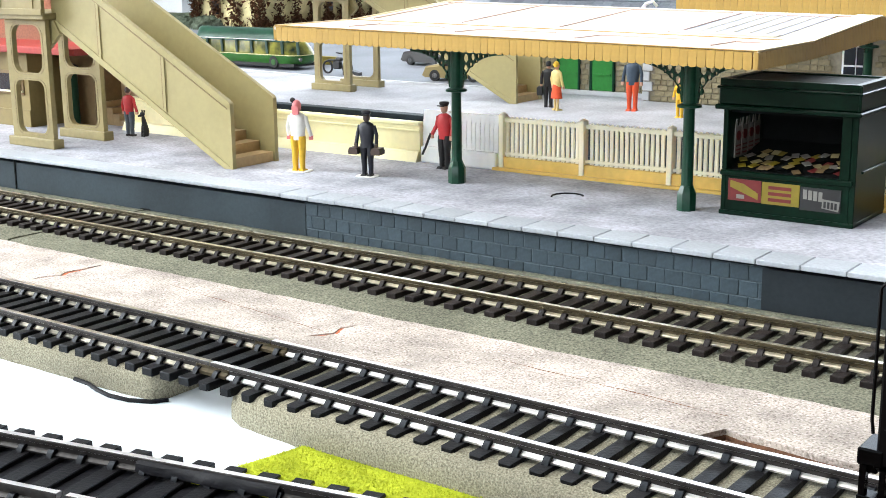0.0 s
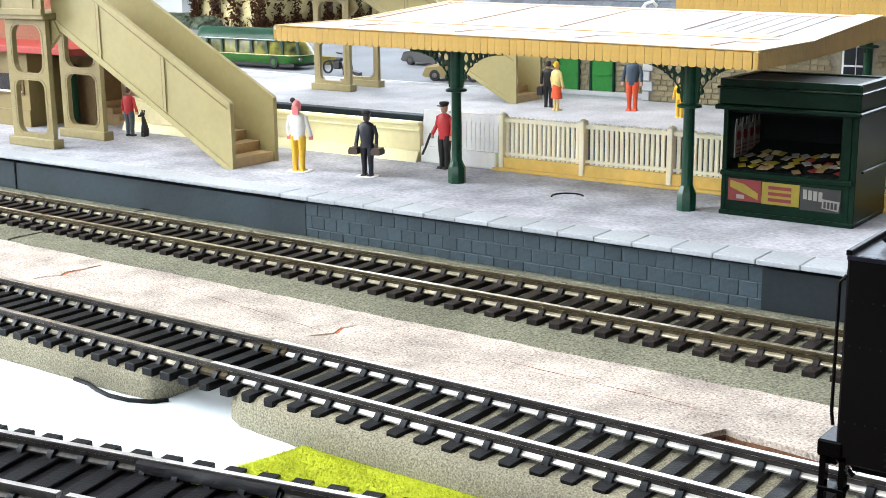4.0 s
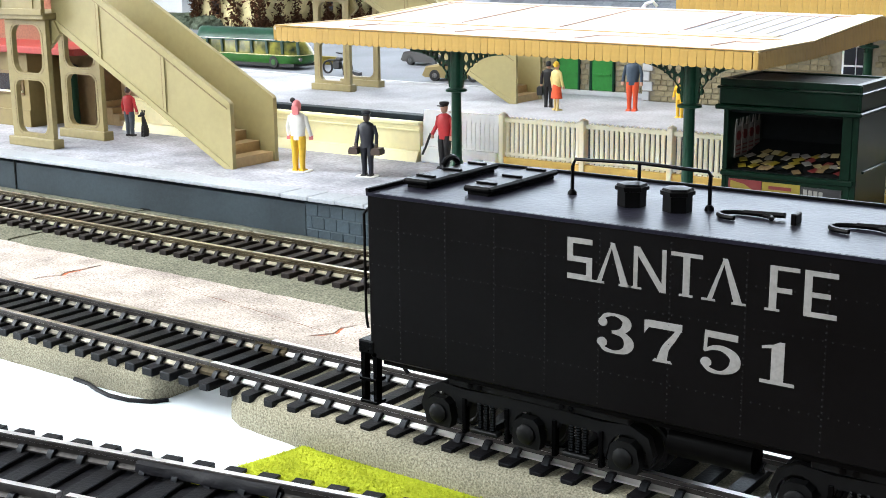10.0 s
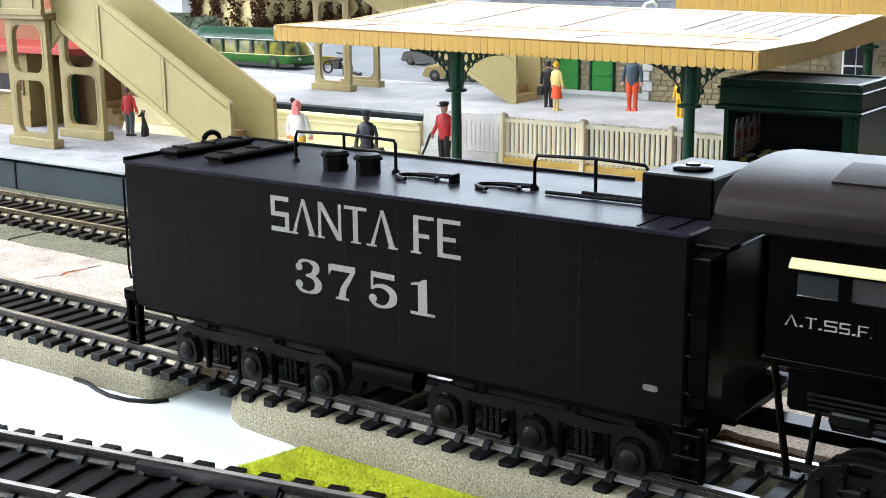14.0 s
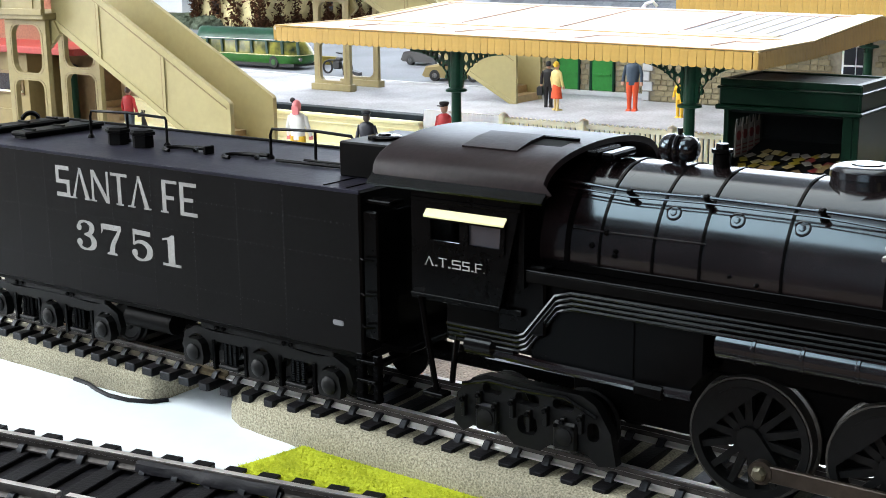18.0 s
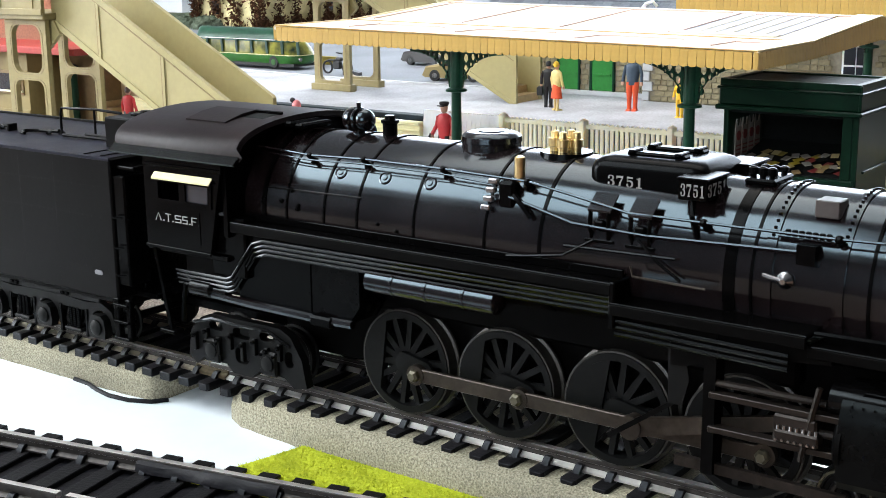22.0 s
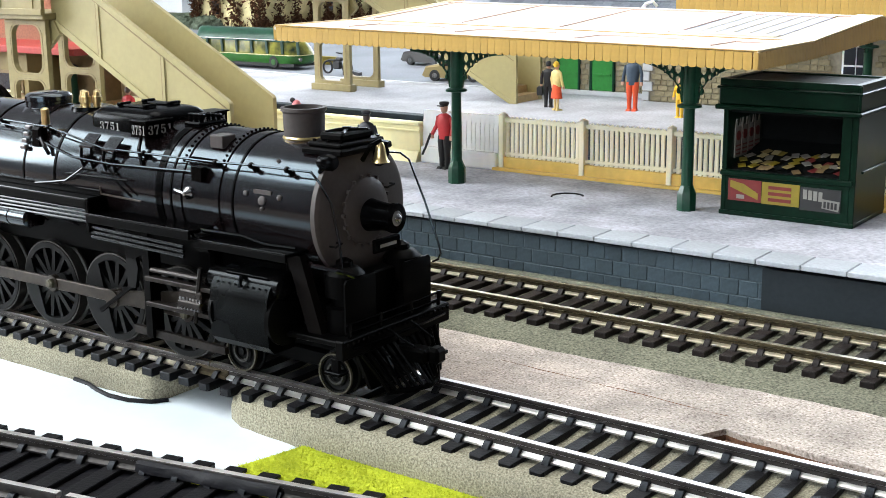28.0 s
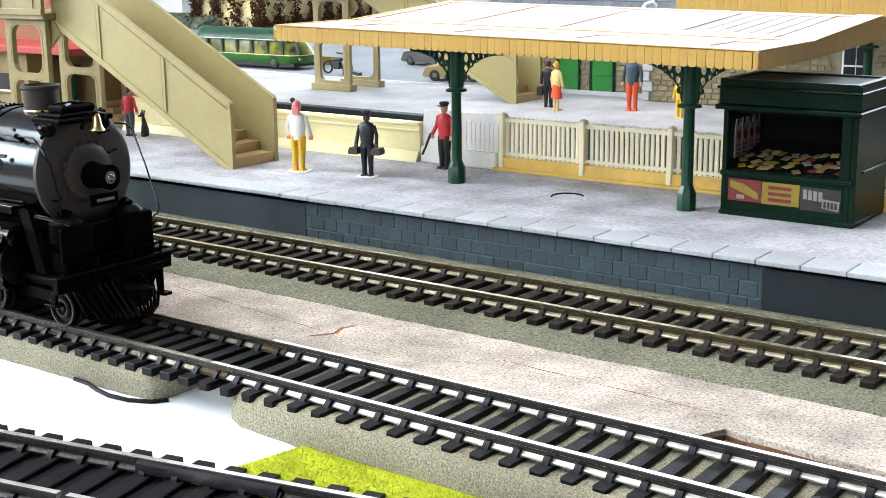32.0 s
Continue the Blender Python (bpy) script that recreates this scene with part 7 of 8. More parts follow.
    for dx, dy in ((-1.9, -0.6), (0.2, -1.6), (1.9, -0.2), (0, 1.4)):
        part("safety_valve", one(lathe, (179.2 + dx, dy, 56.0), (179.2 + dx, dy, 59.6), [(0, 0.8), (0.9, 0.8), (1.0, 1.05), (2.2, 1.0), (2.3, 0.7), (3.3, 0.6), (3.5, 0.2)], 12), BRASS, vb, "brass safety valve")
    part("whistle", one(lathe, (177.0, -10.4, 52.6), (177.0, -10.4, 56.9), [(0, 0.5), (0.6, 0.5), (0.7, 0.85), (3.8, 0.85), (4.1, 0.4)], 12), BRASS, root, "brass whistle")
    bm = bmesh.new()
    lathe(bm, (133.6, -0.5, 58.3), (140.2, -0.5, 58.3), [(0, 0.5), (0.25, 1.2), (0.7, 1.75), (1.4, 2.1), (2.2, 2.2), (2.5, 2.0), (2.7, 1.75), (2.9, 2.2), (3.2, 2.35), (3.5, 2.2), (3.7, 1.75), (4.0, 1.95), (4.8, 2.0), (5.5, 1.75), (6.0, 1.3), (6.3, 0.6)], 28)
    cyl(bm, (136.8, -0.5, 55), (136.8, -0.5, 57.5), 1.1, None, 10)
    cyl(bm, (136.8, -0.5, 60), (136.8, -0.5, 61.4), 0.4, None, 8)
    part("turbine_generator", bm, BOILER, root, "black ribbed turbine generator")
    part("generator_exhaust", one(lathe, (143.4, 0, 55.2), (143.4, 0, 59.6), [(0, 1.3), (2.8, 1.3), (3.0, 1.6), (3.5, 1.6), (3.6, 1.0), (4.3, 0.9)], 14), LOCO, root)
    # sand box with number boards
    bm = bmesh.new()
    loft(bm, [[(x, y * k, z) for x, y in rounded(187.2 + g, 206.6 - g, -7.6 + g, 7.6 - g, 2.0, 5)] for z, g, k in ((51.0, 0.0, 1), (55.2, 0.0, 1), (56.2, 0.35, 1), (56.9, 1.1, 1), (57.3, 2.2, 1))])
    sd = part("sand_box", bm, LOCO, root, "large black sand box with rounded top")
    numerals("3751", 190.8, 196.4, 53.0, 54.6, -7.6, sd)
    for y in (-3.0, 3.4):
        lid = part("lid", one(box, 192.0, 201.6, y - 1.1, y + 1.1, 57.1, 57.8, 0.3), LOCO, sd)
        for x in (193.0, 200.6):
            part("hinge", one(box, x - 0.5, x + 0.5, y - 1.6, y + 1.6, 57.5, 58.1, 0.15), LOCO, lid)
    for s in (-1, 1):
        nb = part("number_box", one(prism, [(204.0, s * 11.0), (208.2, s * 10.8), (208.2, s * 4.0), (204.0, s * 4.6)], "z", 52.8, 55.7), LOCO, root, "black number lamp box")
        part("box_roof", one(box, 203.7, 208.6, min(s * 3.8, s * 11.3), max(s * 3.8, s * 11.3), 55.7, 56.05, 0.1), LOCO, nb)
        part("bracket", one(tube, [(206, s * 10.2, 52.9), (206.4, s * 11.4, 50.6), (207.4, s * 11.8, 47.8)], 0.4, 6), LOCO, nb)
        numerals("3751", s * 7.4 - 2.9, s * 7.4 + 2.9, 53.3, 55.1, 208.2, nb, end=True)
        if s < 0:
            numerals("3751", 204.3, 207.8, 53.3, 55.1, -10.95, nb)
    vc = part("valve_manifold", one(box, 210.6, 215.2, -3.4, 4.0, 54.4, 55.4, 0.3), LOCO, root, "small black valve manifold")
    for k in range(3):
        for y, h in ((-2.0, 57.0), (2.6, 56.6)):
            part("valve", one(lathe, (211.4 + 1.4 * k, y, 55.2), (211.4 + 1.4 * k, y, h), [(0, 0.45), (0.6, 0.45), (0.7, 0.75), (h - 55.4, 0.7), (h - 55.2, 0.3)], 10), LOCO, vc)
    # handrail with its posts, following the boiler
    hr = [(121.5, 47, 1.7), (134.2, 44, 1.7), (146, 45.5, 1.7), (162.6, 45, 1.7), (178.7, 43, 1.7), (187, 38, 1.8), (197, 32, 1.8), (208.5, 33, 1.7), (227.6, 34, 1.7), (236.4, 35.5, 1.7), (245, 36, 1.7), (250.6, 36.5, 1.7)]
    bm = bmesh.new()
    tube(bm, [on(*h) for h in hr] + [(252.6, -11.4, 48.6), (254.0, -10.2, 45.0), (255.0, -9.4, 38.0), (256.4, -10, 30.0)], 0.22, 6)
    rail_ = part("handrail", bm, BOILER, root, "thin black boiler handrail")
    for x, deg in ((134.2, 44), (146, 45.5), (162.6, 45), (178.7, 43), (208.5, 33), (227.6, 34), (236.4, 35.5), (245, 36)):
        a, b = on(x, deg, -0.2), on(x, deg, 2.2)
        part("stanchion", one(lathe, a, b, [(0, 0.95), (0.3, 0.6), (1.0, 0.42), (1.5, 0.52), (1.8, 0.62), (2.1, 0.52), (2.3, 0.25)], 12), LOCO, rail_)
    part("control_rod", one(tube, [on(121.5, 44, 1.3), on(134.2, 41, 1.4), on(146, 42.5, 1.4), on(162.6, 42, 1.4), on(174, 39, 1.4)], 0.15, 6), BOILER, root)
    bm = bmesh.new()
    tube(bm, [(251.0, 9.8, 51.0), (252.6, 11.4, 50.8), (254.2, 12.0, 49.6), (257.6, 12.2, 42), (260.6, 12.4, 34), (261.0, 12.4, 32.4), (260.4, 12.4, 31.2), (259.2, 12.2, 30.6)], 0.2, 6)
    part("handrail", bm, BOILER, root)
    tube_specs = (
        ("pipe", [on(176, 33, 0.9), on(188, 22, 1.0), on(200, 21, 1.0), on(210, 23, 0.9), on(222.5, 25, 0.8)], 0.24, BOILER),
        ("pipe", [on(192, 14, 1.0), on(187, 2, 0.9), on(181, -2, 0.8), on(177, -4, 0.8)], 0.24, PIPE),
        ("pipe", [on(199, 18, 0.9), on(202.5, 6, 0.9), on(206, -3, 0.8)], 0.22, PIPE),
        ("pipe", [on(187, 8, 0.8), on(205, 10, 0.8)], 0.25, PIPE),
        ("seam", [on(125.8, 19, 0.08), on(147, 20, 0.08)], 0.14, RIVET),
        ("pipe", [on(219, 33.5, 0.5), on(227, 33.0, 0.5)], 0.22, BOILER),
    )
    for n_, pts, rr, m in tube_specs:
        part(n_, one(tube, pts, rr, 6), m, root)
    # lubricator levers and step plates on the boiler side
    for x in (192.4, 199.0):
        a = on(x, 37, 0.8)
        bm = bmesh.new()
        hull(bm, [(x + dx, a[1] + dy, a[2] + dz) for dx in (-1.9, 1.9) for dy, dz in ((-1.9, -0.9), (0.7, 1.3), (0.7, 1.6), (-1.9, -0.6))])
        sp = part("step_plate", bm, BOILER, root, "glossy black step plate")
        for dx in (-1.5, 1.5):
            part("hanger", one(tube, [(x + dx, a[1] - 1.6, a[2] - 0.7), (x + dx, a[1] - 1.9, a[2] - 3.4), (x + dx * 0.9, a[1] - 1.2, a[2] - 5.4)], 0.33, 6), LOCO, sp)
        part("foot_bar", one(box, x - 2.4, x + 2.4, a[1] - 1.9, a[1] - 1.3, a[2] - 5.5, a[2] - 5.0, 0.1), LOCO, sp)
        part("swivel", one(box, x - 0.8, x + 0.8, a[1] - 2.1, a[1] - 0.9, a[2] - 3.6, a[2] - 2.2, 0.2), LOCO, sp)
    a = on(173.0, 37, 0.8)
    for k in range(4):
        part("turret_valve", one(box, 172.2 - 0.25 * k, 173.9 - 0.25 * k, a[1] - 0.9 - 0.35 * k, a[1] + 0.2 - 0.35 * k, a[2] + 0.9 - 1.35 * k, a[2] + 1.8 - 1.35 * k, 0.2), BRIGHT, root, "bright metal valve handle")
    a = on(175.4, 38, 0.8)
    part("turret", one(box, 174.0, 177.0, a[1] - 1.0, a[1] + 1.4, a[2] - 3.0, a[2] + 1.4, 0.5), LOCO, root)
    part("turret_arm", one(tube, [(176.6, a[1] - 0.4, a[2] - 0.6), (179.2, a[1] - 1.6, a[2] - 2.2), (180.6, a[1] - 1.8, a[2] - 3.6)], 0.45, 6), LOCO, root)
    a = on(220.9, 7, 0.2)
    part("check_valve", one(lathe, (220.9, a[1] + 0.4, a[2]), (220.9, a[1] - 1.2, a[2]), [(0, 1.25), (0.6, 1.2), (1.0, 0.8), (1.5, 0.4)], 16), BRIGHT, root, "bright metal check valve")
    part("check_pipe", one(tube, [(217.9, a[1] - 0.5, a[2] + 0.4), (220.7, a[1] - 0.7, a[2])], 0.34, 8), BRIGHT, root)
    a = on(223.6, 25, 0.4)
    part("top_check", one(hull, [(223.6 + dx, a[1] + dy, a[2] + dz) for dx in (-1.3, 1.3) for dy in (-1.2, 0.6) for dz in (-1.4, 1.3)]), LOCO, root)
    for x, deg in ((141.1, 37), (150.7, 37), (160.0, 37)):
        p, q = on(x, deg, -0.1), on(x, deg, 0.5)
        part("washout_plug", one(lathe, p, q, [(0, 1.2), (0.2, 1.2), (0.26, 1.0), (0.14, 0.9), (0.15, 0.5), (0.3, 0.42), (0.34, 0.1)], 20), BOILER, root)
    for x, deg, rr in ((131.4, 19, 0.55), (129.3, 10, 0.5), (133.2, 5.5, 0.5), (133.3, 8, 0.45), (151.0, 3, 0.35), (155.0, 0, 0.35)):
        p, q = on(x, deg, -0.1), on(x, deg, 0.5)
        part("plug", one(lathe, p, q, [(0, rr), (0.3, rr * 0.9), (0.5, rr * 0.4)], 10), LOCO, root)
    p = on(239.4, 17, 0.05)
    bm = bmesh.new()
    hull(bm, [(239.4 + dx, p[1] + dy, p[2] + dz) for dx in (-2.1, 2.1) for dy in (-0.12, 0.3) for dz in (-0.38, 0.38)])
    part("builders_plate", bm, GRAPHITE, root, "small grey plate")
    for x, deg, rr in ((235.4, 14.5, 0.55), (243.6, 14.5, 0.55), (239.5, 10, 0.9), (239.6, 3.5, 0.4), (240.6, 46, 0.4)):
        p, q = on(x, deg, -0.1), on(x, deg, 0.6)
        part("plug", one(lathe, p, q, [(0, rr), (0.35, rr * 0.9), (0.5, rr * 0.4)], 12), GRAPHITE, root)
    # running boards and pipe bundles
    bd = part("running_board", one(box, 120.5, 197.0, -17.4, -10.5, 40.0, 40.7, 0.15), LOCO, root, "black running board")
    part("edge", one(box, 120.5, 197.0, -17.7, -17.1, 39.0, 40.6, 0.1), UNDER, bd)
    part("bead", one(tube, [(120.5, -17.45, 40.72), (197.0, -17.45, 40.72)], 0.2, 6), PIPE, bd)
    part("angle", one(box, 121.0, 197.0, -13.9, -13.3, 40.7, 42.0, 0.12), LOCO, bd)
    bd = part("running_board", one(box, 197.0, 226.0, -17.6, -10.0, 37.2, 37.9, 0.15), LOCO, root, "black running board")
    part("edge", one(box, 197.0, 226.0, -17.9, -17.3, 36.2, 37.8, 0.1), UNDER, bd)
    part("bead", one(tube, [(197.0, -17.65, 37.92), (226.0, -17.65, 37.92)], 0.2, 6), PIPE, bd)
    part("end_plate", one(box, 196.6, 197.6, -17.6, -11.0, 34.0, 41.0, 0.2), LOCO, bd)
    bd = part("running_board", one(box, 226.0, 249.0, -16.6, -9.0, 35.6, 36.3, 0.15), LOCO, root, "black running board")
    part("edge", one(box, 226.0, 249.0, -16.9, -16.3, 34.8, 36.2, 0.1), UNDER, bd)
    part("bead", one(tube, [(226.0, -16.65, 36.32), (249.0, -16.65, 36.32)], 0.2, 6), PIPE, bd)
    part("far_board", one(box, 120.5, 226, 10.5, 17.4, 40.0, 40.7, 0.15), LOCO, root)
    for k in range(4):
        dz = 0.85 * k
        part("pipe", one(tube, [(197, -17.0 + 0.2 * k, 38.6 - dz), (128.0, -17.0 + 0.2 * k, 38.2 - dz), (125.4, -17.0 + 0.2 * k, 37.4 - dz), (120.0, -17.0 + 0.2 * k, 30.6 - dz), (118.5, -17.0 + 0.2 * k, 30.0 - dz), (105.5, -17.0 + 0.2 * k, 30.0 - dz)], 0.33, 6), PIPE, root)
    for k in range(3):
        part("pipe", one(tube, [(197.5, -16.9, 35.2 - 0.95 * k), (223.5, -16.9, 34.6 - 0.95 * k)], 0.36, 6), PIPE, root)
    part("reach_rod", one(tube, [(199, -15.4, 43.2), (199.5, -15.6, 41.8), (210.5, -15.2, 41.4)], 0.2, 6), ROD, root, "dull metal rod")
    part("pipe", one(tube, [(226, -14.5, 37.6), (236, -14.0, 37.6), (241, -13.6, 36.6), (248, -13, 36.6)], 0.36, 6), PIPE, root)
    # firebox side, ash pan and the pipe under it
    fb = part("firebox_side", one(prism, [(120.5, 25.6), (146.0, 25.6), (148.6, 29), (148.6, 38.6), (120.5, 38.6)], "y", -15.8, -8), LOCO, root, "black firebox side sheet")
    part("sheet_seam", one(box, 137.4, 137.9, -16.0, -15.7, 26.5, 38.4), LOCO, fb)
    part("ash_pan_pipe", one(tube, [(113, -16.4, 26.4), (124, -16.4, 26.0), (140, -16.4, 25.8), (147.5, -16.4, 26.0)], 0.75, 8), BOILER, root)
    part("injector", one(lathe, (108.4, -16.0, 27.0), (118, -16.0, 27.0), [(0, 0.8), (0.6, 1.7), (5.5, 1.7), (6.2, 1.0), (9.4, 0.9)], 12), PIPE, root)
    part("injector_valve", one(tube, [(106.0, -16.5, 20.0), (106.4, -16.5, 23.5), (107.0, -16.2, 28.0), (108.4, -16, 28.8)], 0.5, 8), LOCO, root)
    part("strainer", one(box, 138.5, 143.5, -17.4, -15.6, 24.6, 26.6, 0.4), LOCO, root)
    tank = part("air_reservoir", one(lathe, (150.6, -15.6, 34.2), (176.8, -15.6, 34.2), [(0, 1.2), (0.4, 1.95), (25.7, 1.95), (26.2, 1.2)], 24), BOILER, root, "long black air reservoir")
    for x in (156.2, 163.0, 170.4):
        part("strap", one(lathe, (x, -15.6, 34.2), (x + 0.6, -15.6, 34.2), [(0, 2.0), (0.1, 2.1), (0.5, 2.1), (0.6, 2.0)], 20), BOILER, tank)
    part("reservoir_bracket", one(box, 150, 175, -13.6, -11, 32, 40, 0.3), LOCO, root)
    # frame, cylinders, guides
    part("main_frame", one(box, 122, 256, -5.6, 5.6, 15.5, 31.0, 0.3), UNDER, root)
    part("belly", one(box, 128, 222, -8.5, 8.5, 27, 34, 0.6), UNDER, root)
    for s in (-1, 1):
        cy = part("cylinder", one(hull, [(x, s * y, z) for x in (231.0, 245.2) for y, z in ((11.0, 17.6), (16.6, 17.6), (17.9, 19.0), (18.1, 23.4), (18.0, 27.0), (17.7, 28.3), (17.1, 29.5), (16.2, 30.5), (14.8, 31.2), (11.0, 31.5))]), CYLINDER, root, "satin black cylinder block")
        part("valve_chest", one(lathe, (228.8, s * 14.6, 29.2), (246.8, s * 14.6, 29.2), [(0, 1.4), (0.3, 2.2), (17.5, 2.2), (18.0, 1.4)], 18), PIPE, cy)
        part("cylinder_head", one(lathe, (244.8, s * 13.6, 23.6), (247.3, s * 13.6, 23.6), [(0, 5.0), (1.0, 4.9), (1.6, 4.2), (2.2, 1.2)], 24), UNDER, cy)
        part("cylinder_head", one(lathe, (231.5, s * 13.6, 23.6), (229.5, s * 13.6, 23.6), [(0, 5.0), (0.8, 4.9), (1.3, 4.0), (1.9, 1.6)], 24), UNDER, cy)
        bm = bmesh.new()
        for k in range(9):
            hull(bm, [(232.4 + 1.5 * k + dx, s * 17.3 + dy, 29.5 + dz) for dx in (-0.1, 0.1) for dy in (-0.12, 0.12) for dz in (-0.2, 0.12)])
        part("bolt_strip", bm, LOCO, cy)
        part("cover_rail", one(tube, [(233.4, s * 15.9, 30.6), (233.8, s * 16.1, 31.2), (243.8, s * 16.1, 31.2), (244.2, s * 15.9, 30.6)], 0.18, 6), PIPE, cy)
        part("drain_cock", one(tube, [(238.6, s * 16.3, 30.6), (238.6, s * 17.4, 31.0), (238.6, s * 17.9, 29.2)], 0.42, 6), LOCO, cy)
        part("slide_bar", one(box, 212.5, 232.4, s * 16.4 - 0.9, s * 16.4 + 0.9, 26.6, 27.5, 0.1), ROD_DARK, root, "oily steel slide bar")
        part("slide_bar", one(box, 212.5, 232.4, s * 16.4 - 0.9, s * 16.4 + 0.9, 21.6, 22.5, 0.1), ROD_DARK, root, "oily steel slide bar")
        part("guide_yoke", one(plate, [(211.4, 15.0), (213.2, 15.0), (213.2, 36.0), (211.4, 36.0)], [], "y", *sorted((s * 13.6, s * 16.6))), UNDER, root)
        part("gear_frame", one(prism, [(206.0, 36.0), (229.0, 36.0), (229.0, 34.0), (216, 33.0), (208, 30.0), (206, 30.0)], "y", *sorted((s * 14.6, s * 16.0))), UNDER, root)
    part("lower_bar", one(prism, [(207, 15.0), (232, 14.8), (232, 16.2), (207, 16.6)], "y", -15.9, -15.0), ROD_DARK, root)
    part("expansion_link", one(hull, [(x, y, z) for y in (-15.6, -14.8) for x, z in ((205.6, 24.0), (207.8, 24.0), (208.8, 28.0), (207.8, 33.0), (205.4, 33.0), (206.6, 28.0))]), WHEEL, root)
    part("radius_rod", one(tube, [(212, -16.0, 28.6), (229, -16.6, 28.9)], 0.55, 8), ROD_DARK, root)
    part("combination_lever", one(tube, [(228.2, -17.4, 31.2), (226.6, -17.4, 24.0), (226.0, -17.2, 20.4)], 0.45, 6), ROD_DARK, root)
    lub = part("lubricator", one(box, 222.4, 228.6, -18.3, -16.0, 22.9, 24.6, 0.25), ROD_DARK, root)
    for k in range(7):
        part("oil_cap", one(cyl, (222.9 + k * 0.87, -17.8, 24.5), (222.9 + k * 0.87, -17.8, 25.2), 0.26, None, 8), BRIGHT, lub)
        part("oil_nipple", one(cyl, (222.9 + k * 0.87, -18.2, 23.3), (222.9 + k * 0.87, -18.6, 23.3), 0.2, None, 8), BRIGHT, lub)
    # slanted smokebox brace and the pilot
    for s in (-1, 1):
        part("smokebox_brace", one(prism, [(245.4, 35.2), (248.7, 35.2), (253.6, 20.6), (250.4, 20.6)], "y", *sorted((s * 11.0, s * 12.8))), BRACE, root)
    part("pilot_deck", one(box, 246, 259.5, -14.6, 14.6, 20.6, 21.6, 0.2), UNDER, root, "black pilot deck")
    part("pilot_beam", one(box, 258.6, 260.6, -15.6, 15.6, 18.6, 22.2, 0.25), UNDER, root, "black pilot beam")
    bm = bmesh.new()
    for k in range(22):
        hull(bm, [(260.7 + dx, -14.8 + 1.4 * k + dy, 21.6 + dz) for dx in (0, 0.35) for dy in (-0.25, 0.25) for dz in (-0.25, 0.25)])
    part("rivet_strip", bm, LOCO, root)
    for y in (-8.2, 8.2):
        pm = part("air_pump", one(lathe, (255.0, y, 21.6), (255.0, y, 35), [(0, 3.4), (4.6, 3.4), (4.8, 2.4), (6.4, 2.4), (6.6, 3.6), (10.6, 3.6), (11.6, 2.6), (12.2, 0.8)], 20), UNDER, root, "black air pump")
        part("pump_cap", one(lathe, (255, y, 33.4), (255, y, 35.2), [(0, 1.6), (1.0, 1.5), (1.6, 0.5)], 14), LOCO, pm)
        part("pump_shield", one(box, 258.0, 258.8, y - 4.2, y + 4.2, 21.6, 32.0, 0.6), UNDER, pm)
    part("saddle", one(box, 240, 252, -8, 8, 26, 33, 1.0), UNDER, root)
    part("steam_pipe", one(tube, [(249, -11.0, 34.0), (252, -13.2, 34.1), (257, -12.6, 33.7), (258.6, -10.0, 32.4)], 0.4, 8), BOILER, root)
    for zz, yy in ((24.6, 13.6), (23.2, 13.6)):
        part("deck_rail", one(tube, [(259.8, -yy, zz), (260.0, -6, zz), (260.0, 6, zz), (259.8, yy, zz)], 0.26, 6), LOCO, root)
    for y in (-13, -4.5, 4.5, 13):
        part("rail_post", one(tube, [(259.8, y, 21.5), (260.0, y, 25.0)], 0.35, 6), LOCO, root)
    bm = bmesh.new()
    tube(bm, [(261.0, -13.4, 20.6), (262.0, -6, 20.8), (262.0, 6, 20.8), (261.0, 13.4, 20.6)], 0.3, 6)
    part("lift_rod", bm, LOCO, root)
    # cowcatcher: bars from the beam to a low bar
    cc = part("cowcatcher", one(prism, [(-11.5, 18.6), (11.5, 18.6), (8.0, 11.4), (-8.0, 11.4)], "x", 259.6, 260.4), UNDER, root, "black slatted cowcatcher")
    for k in range(13):
        y = -10.8 + 1.8 * k
        f = 1 - abs(y) / 14.0
        part("slat", one(tube, [(260.6, y, 18.8), (262.4 + 1.8 * f, y * 0.86, 15.0), (263.0 + 4.4 * f, y * 0.7, 11.6)], 0.38, 6), UNDER, cc)
    part("toe_bar", one(tube, [(263.4, -7.8, 11.5), (266.4, -3.6, 11.4), (267.4, 0, 11.4), (266.4, 3.6, 11.4), (263.4, 7.8, 11.5)], 0.5, 6), LOCO, cc)
    cp = part("coupler", one(box, 260.4, 267.6, -1.7, 1.7, 15.6, 18.2, 0.5), UNDER, root)
    part("knuckle", one(box, 266.8, 269.4, -0.4, 2.6, 15.4, 18.4, 0.6), UNDER, cp)
    for y in (-3.4, 3.0):
        part("uncoupling_lever", one(tube, [(261.0, y, 21.6), (263.8, y, 20.2), (266.4, y * 0.9, 19.2)], 0.25, 6), LOCO, root)
    for s in (-1, 1):
        w = 15.0 if s < 0 else 13.8
        low = 16.4 if s < 0 else 12.4
        sp = part("pilot_step", one(box, 257.4, 259.2, s * w - 0.4, s * w + 0.4, low, 18.8, 0.15), UNDER, root)
        part("tread", one(box, 256.8, 260.4, s * (w + 0.4) - 1.2, s * (w + 0.4) + 1.2, low - 0.4, low + 0.3, 0.15), LOCO, sp)
    part("air_hose", one(tube, [(261.0, -5.0, 18.0), (263.2, -5.2, 15.6), (263.6, -5.4, 12.8), (262.6, -5.6, 11.8)], 0.42, 6), LOCO, root)
    # cab
    hy = 18.8
